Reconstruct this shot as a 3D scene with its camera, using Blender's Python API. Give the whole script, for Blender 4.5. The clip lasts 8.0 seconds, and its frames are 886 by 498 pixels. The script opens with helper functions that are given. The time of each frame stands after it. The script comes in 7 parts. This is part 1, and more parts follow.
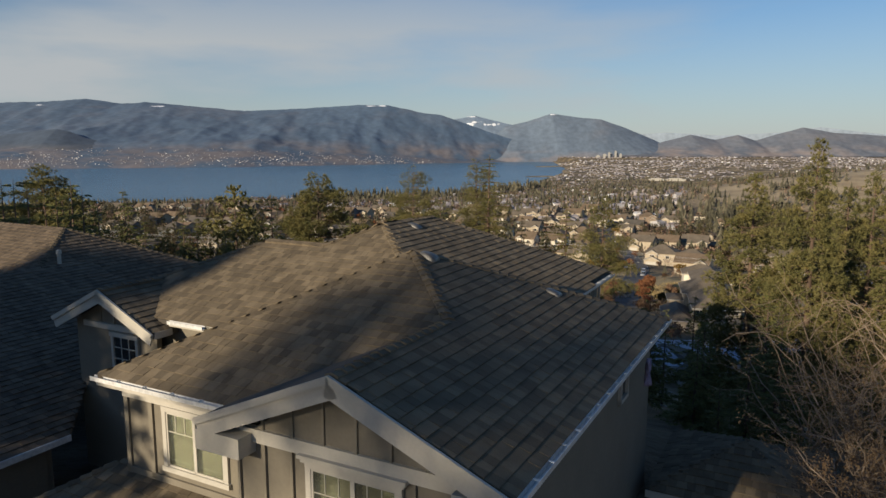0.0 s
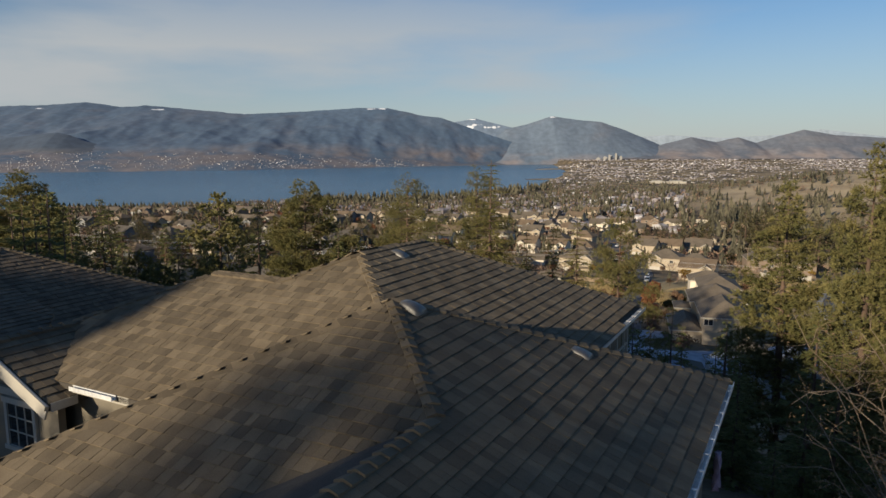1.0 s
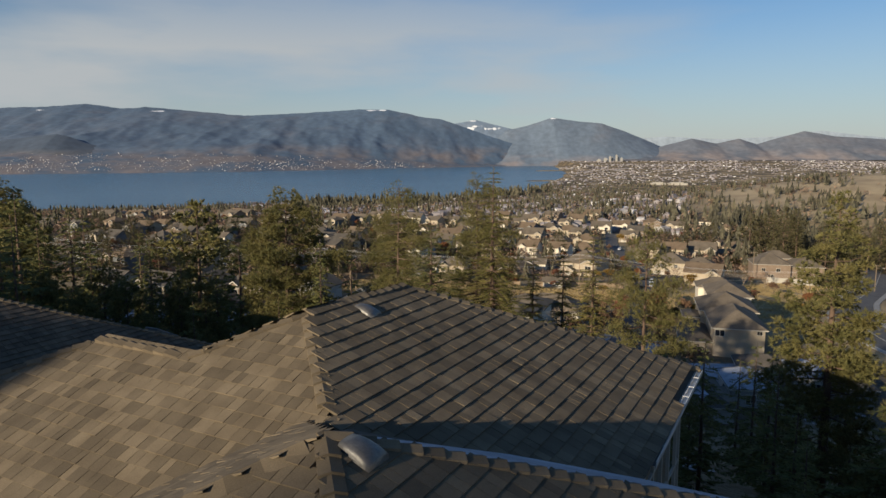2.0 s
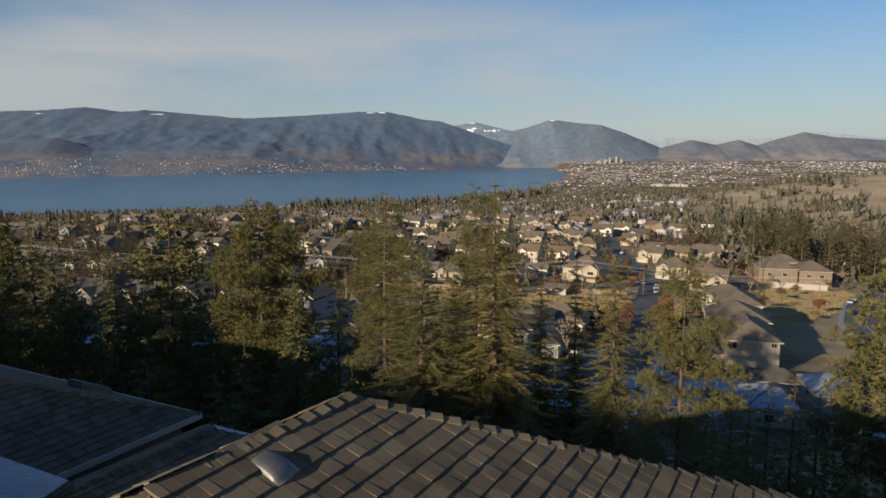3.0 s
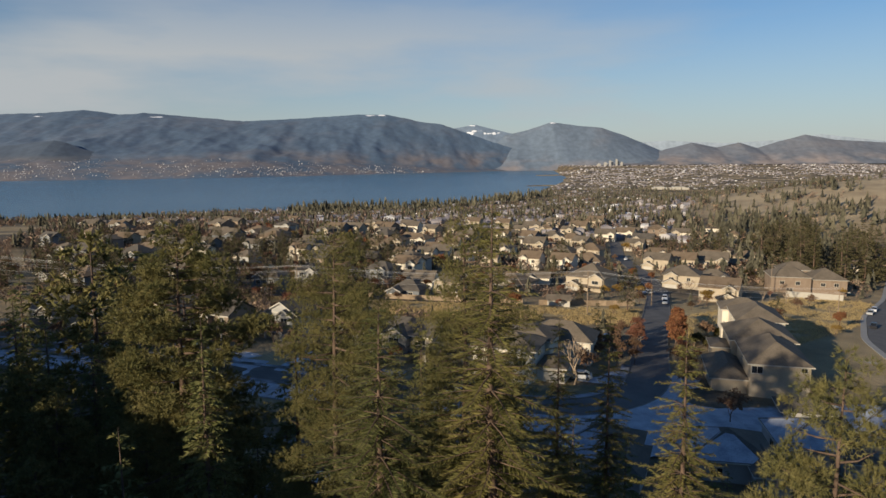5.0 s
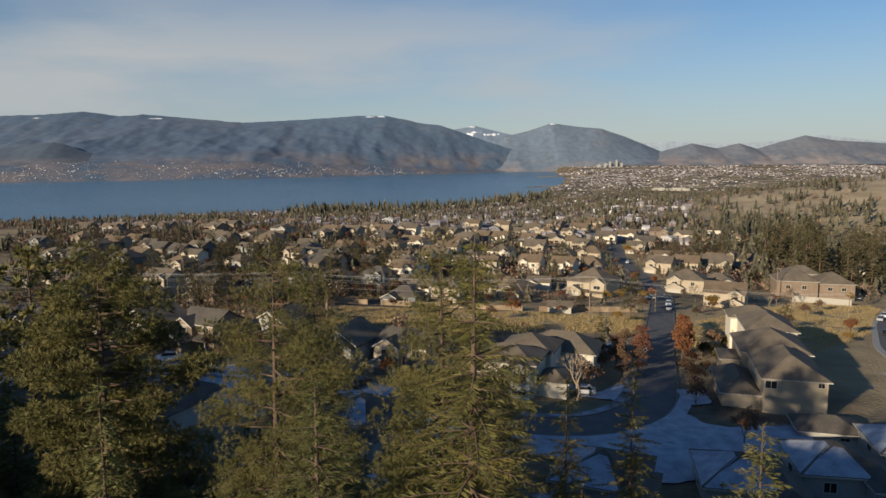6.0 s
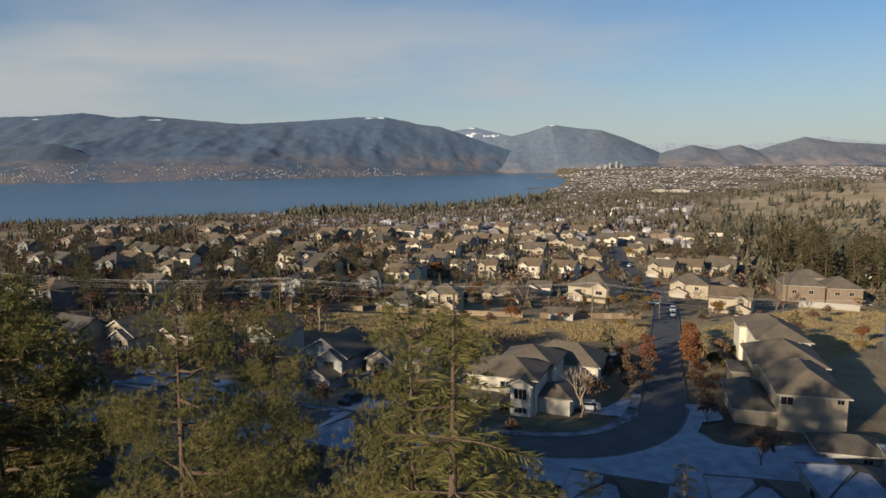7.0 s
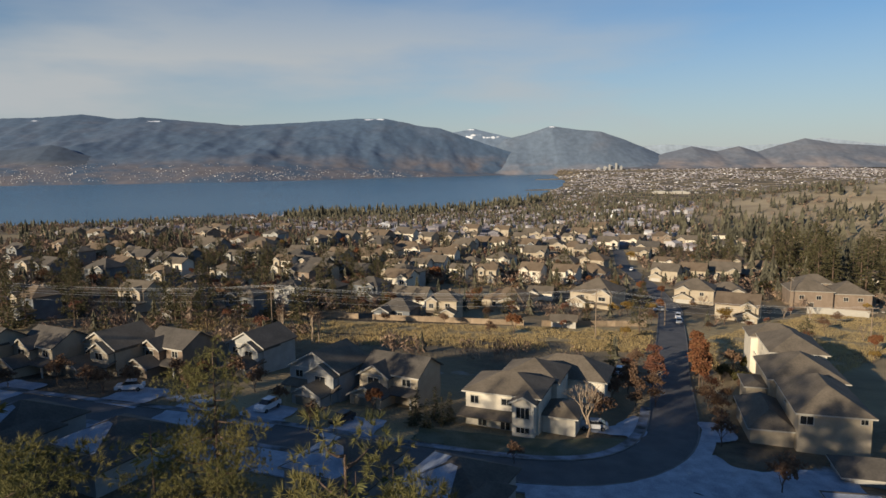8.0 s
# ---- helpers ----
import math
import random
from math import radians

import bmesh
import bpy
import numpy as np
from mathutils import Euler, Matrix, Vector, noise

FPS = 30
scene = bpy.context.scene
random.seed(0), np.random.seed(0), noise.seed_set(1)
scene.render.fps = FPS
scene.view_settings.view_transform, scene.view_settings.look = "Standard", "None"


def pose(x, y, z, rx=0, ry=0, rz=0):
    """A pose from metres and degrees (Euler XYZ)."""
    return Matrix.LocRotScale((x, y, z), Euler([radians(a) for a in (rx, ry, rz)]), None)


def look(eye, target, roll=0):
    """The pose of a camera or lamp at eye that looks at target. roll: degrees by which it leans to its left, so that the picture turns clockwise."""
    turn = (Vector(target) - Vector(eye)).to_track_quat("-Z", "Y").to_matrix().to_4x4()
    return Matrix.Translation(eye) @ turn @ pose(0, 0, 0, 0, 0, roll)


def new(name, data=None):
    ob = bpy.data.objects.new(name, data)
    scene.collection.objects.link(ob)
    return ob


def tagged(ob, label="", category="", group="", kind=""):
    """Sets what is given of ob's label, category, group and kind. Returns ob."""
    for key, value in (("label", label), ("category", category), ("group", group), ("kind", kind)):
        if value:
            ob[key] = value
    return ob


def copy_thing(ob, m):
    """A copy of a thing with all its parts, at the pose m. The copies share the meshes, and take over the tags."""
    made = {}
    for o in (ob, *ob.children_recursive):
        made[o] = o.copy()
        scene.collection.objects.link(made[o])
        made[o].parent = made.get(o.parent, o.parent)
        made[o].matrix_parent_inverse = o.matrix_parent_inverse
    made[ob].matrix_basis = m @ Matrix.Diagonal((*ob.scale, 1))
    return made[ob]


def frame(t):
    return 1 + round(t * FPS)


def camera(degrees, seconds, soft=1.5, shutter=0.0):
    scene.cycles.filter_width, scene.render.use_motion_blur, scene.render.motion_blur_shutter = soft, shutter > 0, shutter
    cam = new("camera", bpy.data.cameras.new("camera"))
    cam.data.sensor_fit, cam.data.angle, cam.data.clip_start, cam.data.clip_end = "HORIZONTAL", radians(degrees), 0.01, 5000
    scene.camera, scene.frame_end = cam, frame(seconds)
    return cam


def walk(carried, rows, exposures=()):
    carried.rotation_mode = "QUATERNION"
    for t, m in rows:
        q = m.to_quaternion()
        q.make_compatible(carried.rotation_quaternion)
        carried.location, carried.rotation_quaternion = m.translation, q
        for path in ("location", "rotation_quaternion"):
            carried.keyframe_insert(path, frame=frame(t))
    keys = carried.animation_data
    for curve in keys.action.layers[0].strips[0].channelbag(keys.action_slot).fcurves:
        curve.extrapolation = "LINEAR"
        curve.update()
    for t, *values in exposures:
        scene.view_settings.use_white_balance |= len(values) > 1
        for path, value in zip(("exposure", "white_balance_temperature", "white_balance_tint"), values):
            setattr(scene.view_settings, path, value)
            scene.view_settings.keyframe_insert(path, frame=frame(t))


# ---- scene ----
cam = camera(65.5, 8.0)
PATH = [
    (0, (-0.31, 2.163, 10.757), (-0.31, 4.141, 10.458), 0.0),
    (0.5, (-0.182, 4.799, 10.814), (-0.183, 6.777, 10.52), -0.1),
    (1, (-0.055, 7.703, 10.898), (-0.056, 9.681, 10.607), -0.1),
    (1.5, (0.104, 10.845, 10.976), (0.102, 12.824, 10.688), -0.1),
    (2.8, (0.572, 19.687, 11.35), (0.571, 21.666, 11.066), -0.2),
    (3, (0.664, 20.981, 11.419), (0.662, 22.961, 11.138), -0.3),
    (3.5, (0.877, 24.089, 11.602), (0.876, 26.069, 11.323), -0.3),
    (4, (1.12, 27.247, 11.604), (1.118, 29.228, 11.327), -0.3),
    (4.5, (1.369, 30.541, 11.576), (1.367, 32.522, 11.301), -0.3),
    (6, (2.618, 40.795, 11.776), (2.616, 42.777, 11.506), -0.4),
    (6.5, (2.983, 44.098, 11.802), (2.981, 46.08, 11.534), -0.4),
    (7, (3.206, 47.295, 11.892), (3.205, 49.277, 11.626), -0.4),
    (7.5, (3.413, 50.51, 12.024), (3.412, 52.492, 11.76), -0.4),
    (8, (3.556, 53.858, 12.195), (3.556, 55.841, 11.933), -0.4),
]
walk(cam, [(t, look(eye, target, roll)) for t, eye, target, roll in PATH], [(0, 0.3), (8, 0.3)])

# ---- light ----
SUN_WAY = Vector((0.68, 0.73, 0)).normalized()      # the way the sunlight travels over the ground
SUN_UP = radians(16)
world = bpy.data.worlds.new("world")
scene.world = world
world.use_nodes = True


def sky_nodes(nt):
    nt.nodes.clear()
    out, bg = nt.nodes.new("ShaderNodeOutputWorld"), nt.nodes.new("ShaderNodeBackground")
    sky = nt.nodes.new("ShaderNodeTexSky")
    sky.sky_type, sky.sun_disc = "NISHITA", False
    sky.sun_elevation, sky.sun_rotation = SUN_UP, math.atan2(-SUN_WAY.x, -SUN_WAY.y)
    sky.air_density, sky.dust_density, sky.ozone_density = 1.0, 0.2, 4.0
    tc = nt.nodes.new("ShaderNodeTexCoord")
    mp = nt.nodes.new("ShaderNodeMapping")
    mp.inputs["Scale"].default_value = (1.6, 1.6, 7.0)
    mp.inputs["Location"].default_value = (0.35, 0.2, 0.1)
    n = nt.nodes.new("ShaderNodeTexNoise")
    n.inputs["Scale"].default_value, n.inputs["Detail"].default_value, n.inputs["Roughness"].default_value = 1.3, 5.0, 0.5
    ramp = nt.nodes.new("ShaderNodeValToRGB")
    ramp.color_ramp.elements[0].position, ramp.color_ramp.elements[1].position = 0.3, 0.6
    # the veil is thick over the west and thins out to the east and overhead
    sep = nt.nodes.new("ShaderNodeSeparateXYZ")
    side = nt.nodes.new("ShaderNodeMapRange")
    side.inputs["From Min"].default_value, side.inputs["From Max"].default_value = 0.95, -0.05
    high = nt.nodes.new("ShaderNodeMapRange")
    high.inputs["From Min"].default_value, high.inputs["From Max"].default_value = 0.27, 0.13
    low = nt.nodes.new("ShaderNodeMapRange")
    low.inputs["From Min"].default_value, low.inputs["From Max"].default_value = 0.2, -0.02
    low.inputs["To Max"].default_value = 0.8
    m4 = nt.nodes.new("ShaderNodeMath")
    m4.operation = "MAXIMUM"
    m1, m2, m3 = (nt.nodes.new("ShaderNodeMath") for _ in range(3))
    m1.operation = m2.operation = m3.operation = "MULTIPLY"
    m3.inputs[1].default_value = 0.95
    mix = nt.nodes.new("ShaderNodeMix")
    mix.data_type = "RGBA"
    mix.inputs[7].default_value = (5.0, 5.25, 5.4, 1)
    lk = nt.links.new
    lk(tc.outputs["Generated"], mp.inputs["Vector"])
    lk(mp.outputs["Vector"], n.inputs["Vector"])
    lk(n.outputs["Fac"], ramp.inputs["Fac"])
    lk(tc.outputs["Generated"], sep.inputs["Vector"])
    lk(sep.outputs["X"], side.inputs["Value"])
    lk(sep.outputs["Z"], high.inputs["Value"])
    lk(ramp.outputs["Color"], m1.inputs[0])
    lk(side.outputs["Result"], m1.inputs[1])
    lk(m1.outputs[0], m2.inputs[0])
    lk(high.outputs["Result"], m2.inputs[1])
    lk(m2.outputs[0], m3.inputs[0])
    lk(sep.outputs["Z"], low.inputs["Value"])
    lk(m3.outputs[0], m4.inputs[0])
    lk(low.outputs["Result"], m4.inputs[1])
    lk(m4.outputs[0], mix.inputs[0])
    tint = nt.nodes.new("ShaderNodeMix")
    tint.data_type, tint.blend_type = "RGBA", "MULTIPLY"
    tint.inputs[0].default_value, tint.inputs[7].default_value = 1.0, (0.84, 0.945, 1.03, 1)
    lk(sky.outputs["Color"], tint.inputs[6])
    lk(tint.outputs[2], mix.inputs[6])
    lk(mix.outputs[2], bg.inputs["Color"])
    bg.inputs["Strength"].default_value = 0.075
    lk(bg.outputs["Background"], out.inputs["Surface"])


sky_nodes(world.node_tree)
sun_data = bpy.data.lights.new("sun", "SUN")
sun_data.energy, sun_data.angle, sun_data.color = 4.9, radians(0.6), (1.0, 0.845, 0.63)
sun = new("sun", sun_data)
sun.matrix_world = look((0, 0, 80), Vector((0, 0, 80)) + SUN_WAY * math.cos(SUN_UP) - Vector((0, 0, math.sin(SUN_UP))))


# ---- materials ----
def material(name, rough=0.8, metal=0.0):
    m = bpy.data.materials.new(name)
    m.use_nodes = True
    b = m.node_tree.nodes["Principled BSDF"]
    b.inputs["Roughness"].default_value, b.inputs["Metallic"].default_value = rough, metal
    return m, m.node_tree, b


def mixed(nt, fac, a, b, blend="MIX"):
    x = nt.nodes.new("ShaderNodeMix")
    x.data_type, x.blend_type = "RGBA", blend
    for slot, v in ((0, fac), (6, a), (7, b)):
        if isinstance(v, (int, float)):
            x.inputs[slot].default_value = v
        elif isinstance(v, tuple):
            x.inputs[slot].default_value = (*v, 1) if len(v) == 3 else v
        else:
            nt.links.new(v, x.inputs[slot])
    return x.outputs[2]


def noised(nt, scale, detail=4.0, lo=0.35, hi=0.65, coord="Object", stretch=(1, 1, 1)):
    tc, mp, n, r = (nt.nodes.new("ShaderNode" + k) for k in ("TexCoord", "Mapping", "TexNoise", "MapRange"))
    mp.inputs["Scale"].default_value = stretch
    n.inputs["Scale"].default_value, n.inputs["Detail"].default_value = scale, detail
    r.inputs["From Min"].default_value, r.inputs["From Max"].default_value = lo, hi
    nt.links.new(tc.outputs[coord], mp.inputs["Vector"])
    nt.links.new(mp.outputs["Vector"], n.inputs["Vector"])
    nt.links.new(n.outputs["Fac"], r.inputs["Value"])
    return r.outputs["Result"]


def bumped(nt, b, height, strength, distance=0.02):
    k = nt.nodes.new("ShaderNodeBump")
    k.inputs["Strength"].default_value, k.inputs["Distance"].default_value = strength, distance
    nt.links.new(height, k.inputs["Height"])
    nt.links.new(k.outputs["Normal"], b.inputs["Normal"])


def surface(name, a, b_, scale, rough=0.85, fine=None, bump=0.3, dist=0.02, metal=0.0, coord="Object", spread=0.0, stretch=(1, 1, 1), island=False, amp=0.2):
    """A surface of two tones in patches of 1/scale metres, with a finer grain, relief, and a spread of tone from piece to piece."""
    m, nt, b = material(name, rough, metal)
    col = mixed(nt, noised(nt, scale, coord=coord, stretch=stretch), a, b_)
    f = noised(nt, fine or scale * 9, 5, 0.25, 0.75, coord)
    grain = mixed(nt, f, (1 - amp,) * 3, (1 + amp,) * 3)
    col = mixed(nt, 1.0, col, grain, "MULTIPLY")
    if spread:
        src = nt.nodes.new("ShaderNodeNewGeometry" if island else "ShaderNodeObjectInfo")
        mr = nt.nodes.new("ShaderNodeMapRange")
        mr.inputs["To Min"].default_value, mr.inputs["To Max"].default_value = 1 - spread, 1 + spread
        nt.links.new(src.outputs["Random Per Island" if island else "Random"], mr.inputs["Value"])
        sc = nt.nodes.new("ShaderNodeVectorMath")
        sc.operation = "SCALE"
        nt.links.new(col, sc.inputs[0])
        nt.links.new(mr.outputs["Result"], sc.inputs["Scale"])
        col = sc.outputs[0]
    nt.links.new(col, b.inputs["Base Color"])
    if bump:
        bumped(nt, b, f, bump, dist)
    return m


M = {}
M["shingle"] = surface("weathered_shingle", (0.112, 0.086, 0.053), (0.154, 0.121, 0.077), 1.5, 0.95, 60, 0.5, 0.006, spread=0.3)
M["shingle_joined"] = surface("weathered_shingle_joined", (0.112, 0.086, 0.053), (0.154, 0.121, 0.077), 1.5, 0.95, 60, 0.5, 0.006, spread=0.3, island=True)
M["shingle_dark"] = surface("dark_shingle", (0.1, 0.075, 0.051), (0.14, 0.106, 0.071), 1.2, 0.95, 40, 0.5, 0.006, spread=0.28, island=True)
M["deck"] = surface("roof_felt", (0.06, 0.05, 0.04), (0.08, 0.07, 0.055), 2, 0.95)
M["white"] = surface("white_trim_paint", (0.42, 0.395, 0.335), (0.46, 0.43, 0.37), 1.2, 0.55, 14, 0.06, 0.002, amp=0.05)
M["siding"] = surface("taupe_siding", (0.16, 0.14, 0.104), (0.18, 0.158, 0.119), 0.8, 0.8, 12, 0.1, 0.003, amp=0.07)
M["batten"] = surface("taupe_batten", (0.175, 0.154, 0.115), (0.195, 0.172, 0.13), 1.5, 0.75, 20, 0.1, 0.003, amp=0.07)
M["gutter"] = surface("white_gutter_metal", (0.6, 0.6, 0.58), (0.72, 0.72, 0.7), 1.5, 0.4, 10, 0.05, 0.003, metal=0.2)
M["grey_metal"] = surface("grey_vent_metal", (0.125, 0.12, 0.11), (0.17, 0.165, 0.155), 4, 0.45, 30, 0.1, 0.003, metal=0.3)
M["bark"] = surface("conifer_bark", (0.09, 0.06, 0.042), (0.15, 0.1, 0.07), 4, 0.95, 20, 0.8, 0.03, stretch=(1, 1, 0.3))
M["twig"] = surface("bare_twig", (0.22, 0.165, 0.115), (0.32, 0.245, 0.17), 3, 0.9, 20, 0.4, 0.01)
M["ground"] = surface("forest_floor", (0.05, 0.042, 0.028), (0.1, 0.08, 0.05), 0.25, 0.98, 3.0, 0.6, 0.1)
M["asphalt"] = surface("asphalt", (0.085, 0.083, 0.084), (0.12, 0.117, 0.116), 0.3, 0.9, 8, 0.3, 0.01)
M["concrete"] = surface("concrete", (0.3, 0.29, 0.27), (0.36, 0.35, 0.33), 0.5, 0.9, 6, 0.3, 0.01)
# thin snow; its base colour is darkened and blued to stand in for shade
M["snow"] = surface("thin_shade_blue_snow", (0.25, 0.28, 0.34), (0.4, 0.435, 0.5), 0.5, 0.7, 5, 0.4, 0.03)
M["dry_grass"] = surface("dry_grass", (0.32, 0.24, 0.115), (0.46, 0.35, 0.18), 0.4, 0.98, 5, 0.8, 0.1)
M["lawn"] = surface("frosted_lawn", (0.075, 0.085, 0.045), (0.13, 0.135, 0.09), 0.3, 0.98, 4, 0.6, 0.05)
M["far_wood"] = surface("far_conifer", (0.055, 0.053, 0.035), (0.1, 0.09, 0.058), 0.02, 0.98, 0.4, 0.0, spread=0.45, island=True)
M["far_brush"] = surface("far_bare_tree", (0.2, 0.125, 0.085), (0.31, 0.215, 0.145), 0.02, 0.98, 0.4, 0.0, spread=0.4, island=True)
M["fence"] = surface("weathered_fence_wood", (0.3, 0.22, 0.14), (0.4, 0.3, 0.2), 0.6, 0.9, 6, 0.3, 0.01, spread=0.2)
M["rail"] = surface("weathered_pole_wood", (0.2, 0.15, 0.1), (0.28, 0.21, 0.15), 1, 0.9, 10, 0.4, 0.01)


def needle_material(name, a, b_, tip, through_=0.3):
    """Leaf colour that differs from spray to spray; some light passes through the thin blades."""
    m, nt, b = material(name, 0.75)
    geo = nt.nodes.new("ShaderNodeNewGeometry")
    col = mixed(nt, geo.outputs["Random Per Island"], a, b_)
    col = mixed(nt, noised(nt, 0.8, 3, 0.4, 0.7), col, tip)
    nt.links.new(col, b.inputs["Base Color"])
    b.inputs["Specular IOR Level"].default_value = 0.2
    thin = nt.nodes.new("ShaderNodeBsdfTranslucent")
    nt.links.new(col, thin.inputs["Color"])
    mix = nt.nodes.new("ShaderNodeMixShader")
    mix.inputs[0].default_value = through_
    nt.links.new(b.outputs[0], mix.inputs[1])
    nt.links.new(thin.outputs[0], mix.inputs[2])
    nt.links.new(mix.outputs[0], nt.nodes["Material Output"].inputs["Surface"])
    return m


M["fir"] = needle_material("fir_needles", (0.074, 0.089, 0.034), (0.165, 0.171, 0.058), (0.205, 0.193, 0.072))
M["pine"] = needle_material("pine_needles", (0.092, 0.097, 0.039), (0.2, 0.186, 0.068), (0.25, 0.214, 0.083))
M["yellow_fir"] = needle_material("sunny_fir_needles", (0.088, 0.096, 0.032), (0.2, 0.184, 0.058), (0.245, 0.205, 0.071))
M["dark_fir"] = needle_material("shaded_spruce_needles", (0.058, 0.058, 0.03), (0.12, 0.108, 0.052), (0.15, 0.128, 0.065))
M["red_leaf"] = needle_material("rust_leaves", (0.14, 0.055, 0.027), (0.26, 0.105, 0.05), (0.26, 0.135, 0.062))
M["gold_leaf"] = needle_material("gold_leaves", (0.2, 0.12, 0.03), (0.34, 0.22, 0.06), (0.3, 0.2, 0.07))
M["olive_leaf"] = needle_material("olive_shrub_leaves", (0.05, 0.05, 0.02), (0.1, 0.09, 0.03), (0.12, 0.1, 0.04))
M["brown_leaf"] = needle_material("brown_leaves", (0.12, 0.07, 0.045), (0.2, 0.12, 0.075), (0.24, 0.155, 0.095))
M["russet_leaf"] = needle_material("russet_leaves", (0.15, 0.06, 0.04), (0.24, 0.1, 0.06), (0.2, 0.11, 0.07))


def glass_material():
    m, nt, b = material("window_glass", 0.06)
    nt.links.new(mixed(nt, noised(nt, 0.7), (0.012, 0.014, 0.016), (0.03, 0.033, 0.036)), b.inputs["Base Color"])
    b.inputs["Specular IOR Level"].default_value = 0.8
    return m


M["glass"] = glass_material()


def water_material():
    m, nt, b = material("lake_water", 0.25)
    nt.links.new(mixed(nt, noised(nt, 0.0022, 5), (0.08, 0.172, 0.262), (0.096, 0.195, 0.29)), b.inputs["Base Color"])
    b.inputs["IOR"].default_value = 1.33
    b.inputs["Specular IOR Level"].default_value = 0.5
    bumped(nt, b, noised(nt, 0.06, 6, coord="Object", stretch=(1, 2.5, 1)), 0.35, 2.0)
    return m


M["water"] = water_material()


# ---- mesh helpers ----
class Shape:
    """Collects vertices and faces of one mesh."""

    def __init__(self):
        self.v, self.f = [], []

    def add(self, verts, faces):
        k = len(self.v)
        self.v.extend(tuple(p) for p in verts)
        self.f.extend(tuple(i + k for i in face) for face in faces)
        return self

    def box(self, x0, y0, z0, x1, y1, z1):
        return self.add([(x0, y0, z0), (x1, y0, z0), (x1, y1, z0), (x0, y1, z0), (x0, y0, z1), (x1, y0, z1), (x1, y1, z1), (x0, y1, z1)],
                        [(3, 2, 1, 0), (4, 5, 6, 7), (0, 1, 5, 4), (1, 2, 6, 5), (2, 3, 7, 6), (3, 0, 4, 7)])

    def beam(self, a, b, w, h, up=(0, 0, 1)):
        """A bar from a to b, w wide and h high, its top face through a and b."""
        a, b, up = Vector(a), Vector(b), Vector(up)
        d = (b - a).normalized()
        s = d.cross(up).normalized() * (w / 2)
        n = s.cross(d).normalized() * h
        vs = [a - s - n, a + s - n, a + s, a - s, b - s - n, b + s - n, b + s, b - s]
        return self.add(vs, [(0, 1, 2, 3), (7, 6, 5, 4), (0, 4, 5, 1), (1, 5, 6, 2), (2, 6, 7, 3), (3, 7, 4, 0)])

    def tube(self, pts, radii, n=7):
        pts = [Vector(p) for p in pts]
        k = len(self.v)
        for i, p in enumerate(pts):
            d = (pts[min(i + 1, len(pts) - 1)] - pts[max(i - 1, 0)]).normalized()
            s = d.orthogonal().normalized()
            t = d.cross(s)
            for j in range(n):
                a = 2 * math.pi * j / n
                self.v.append(tuple(p + (s * math.cos(a) + t * math.sin(a)) * radii[i]))
        for i in range(len(pts) - 1):
            for j in range(n):
                a, b = k + i * n + j, k + i * n + (j + 1) % n
                self.f.append((a, b, b + n, a + n))
        if n > 4:
            self.f.append(tuple(k + j for j in range(n))[::-1])
            self.f.append(tuple(k + (len(pts) - 1) * n + j for j in range(n)))
        return self

    def slab(self, poly, thick):
        """A flat plate: poly is its upper face, going round anticlockwise seen from above; it is thick metres deep."""
        n = len(poly)
        poly = [Vector(p) for p in poly]
        low = [p - Vector((0, 0, thick)) for p in poly]
        return self.add(poly + low, [tuple(range(n)), tuple(range(2 * n - 1, n - 1, -1))] + [(i, i + n, (i + 1) % n + n, (i + 1) % n) for i in range(n)])

    def mesh(self, name, mat, smooth=False):
        me = bpy.data.meshes.new(name)
        me.from_pydata(self.v, [], self.f)
        me.materials.append(mat)
        if smooth:
            me.polygons.foreach_set("use_smooth", [True] * len(me.polygons))
        me.update()
        return me


def thing(name, label, category, at=(0, 0, 0), turn=0.0, group=""):
    e = new(name)
    e.empty_display_size = 0.3
    e.matrix_world = pose(*at, 0, 0, turn)
    return tagged(e, label, category, group)


def part(name, shape, mat, parent, label="", smooth=False):
    ob = new(name, shape if isinstance(shape, bpy.types.Mesh) else shape.mesh(name, mat, smooth))
    ob.parent = parent
    return tagged(ob, label) if label else ob


def structure(name, shape, mat, label, category, smooth=False, kind="structure"):
    return tagged(new(name, shape.mesh(name, mat, smooth)), label, category, kind=kind)


def lerp(x, xs, ys):
    return float(np.interp(x, xs, ys))


def step(a, b, x):
    t = min(max((x - a) / (b - a), 0.0), 1.0)
    return t * t * (3 - 2 * t)


# ---- the lie of the land ----
LAKE = -95.0


def shore(x):
    """How far ahead the near lake shore lies."""
    return lerp(x, [-4000, -723, -428, 0, 164, 259, 532, 720, 760], [480, 1040, 1310, 1440, 1690, 1880, 3000, 4600, 9000])


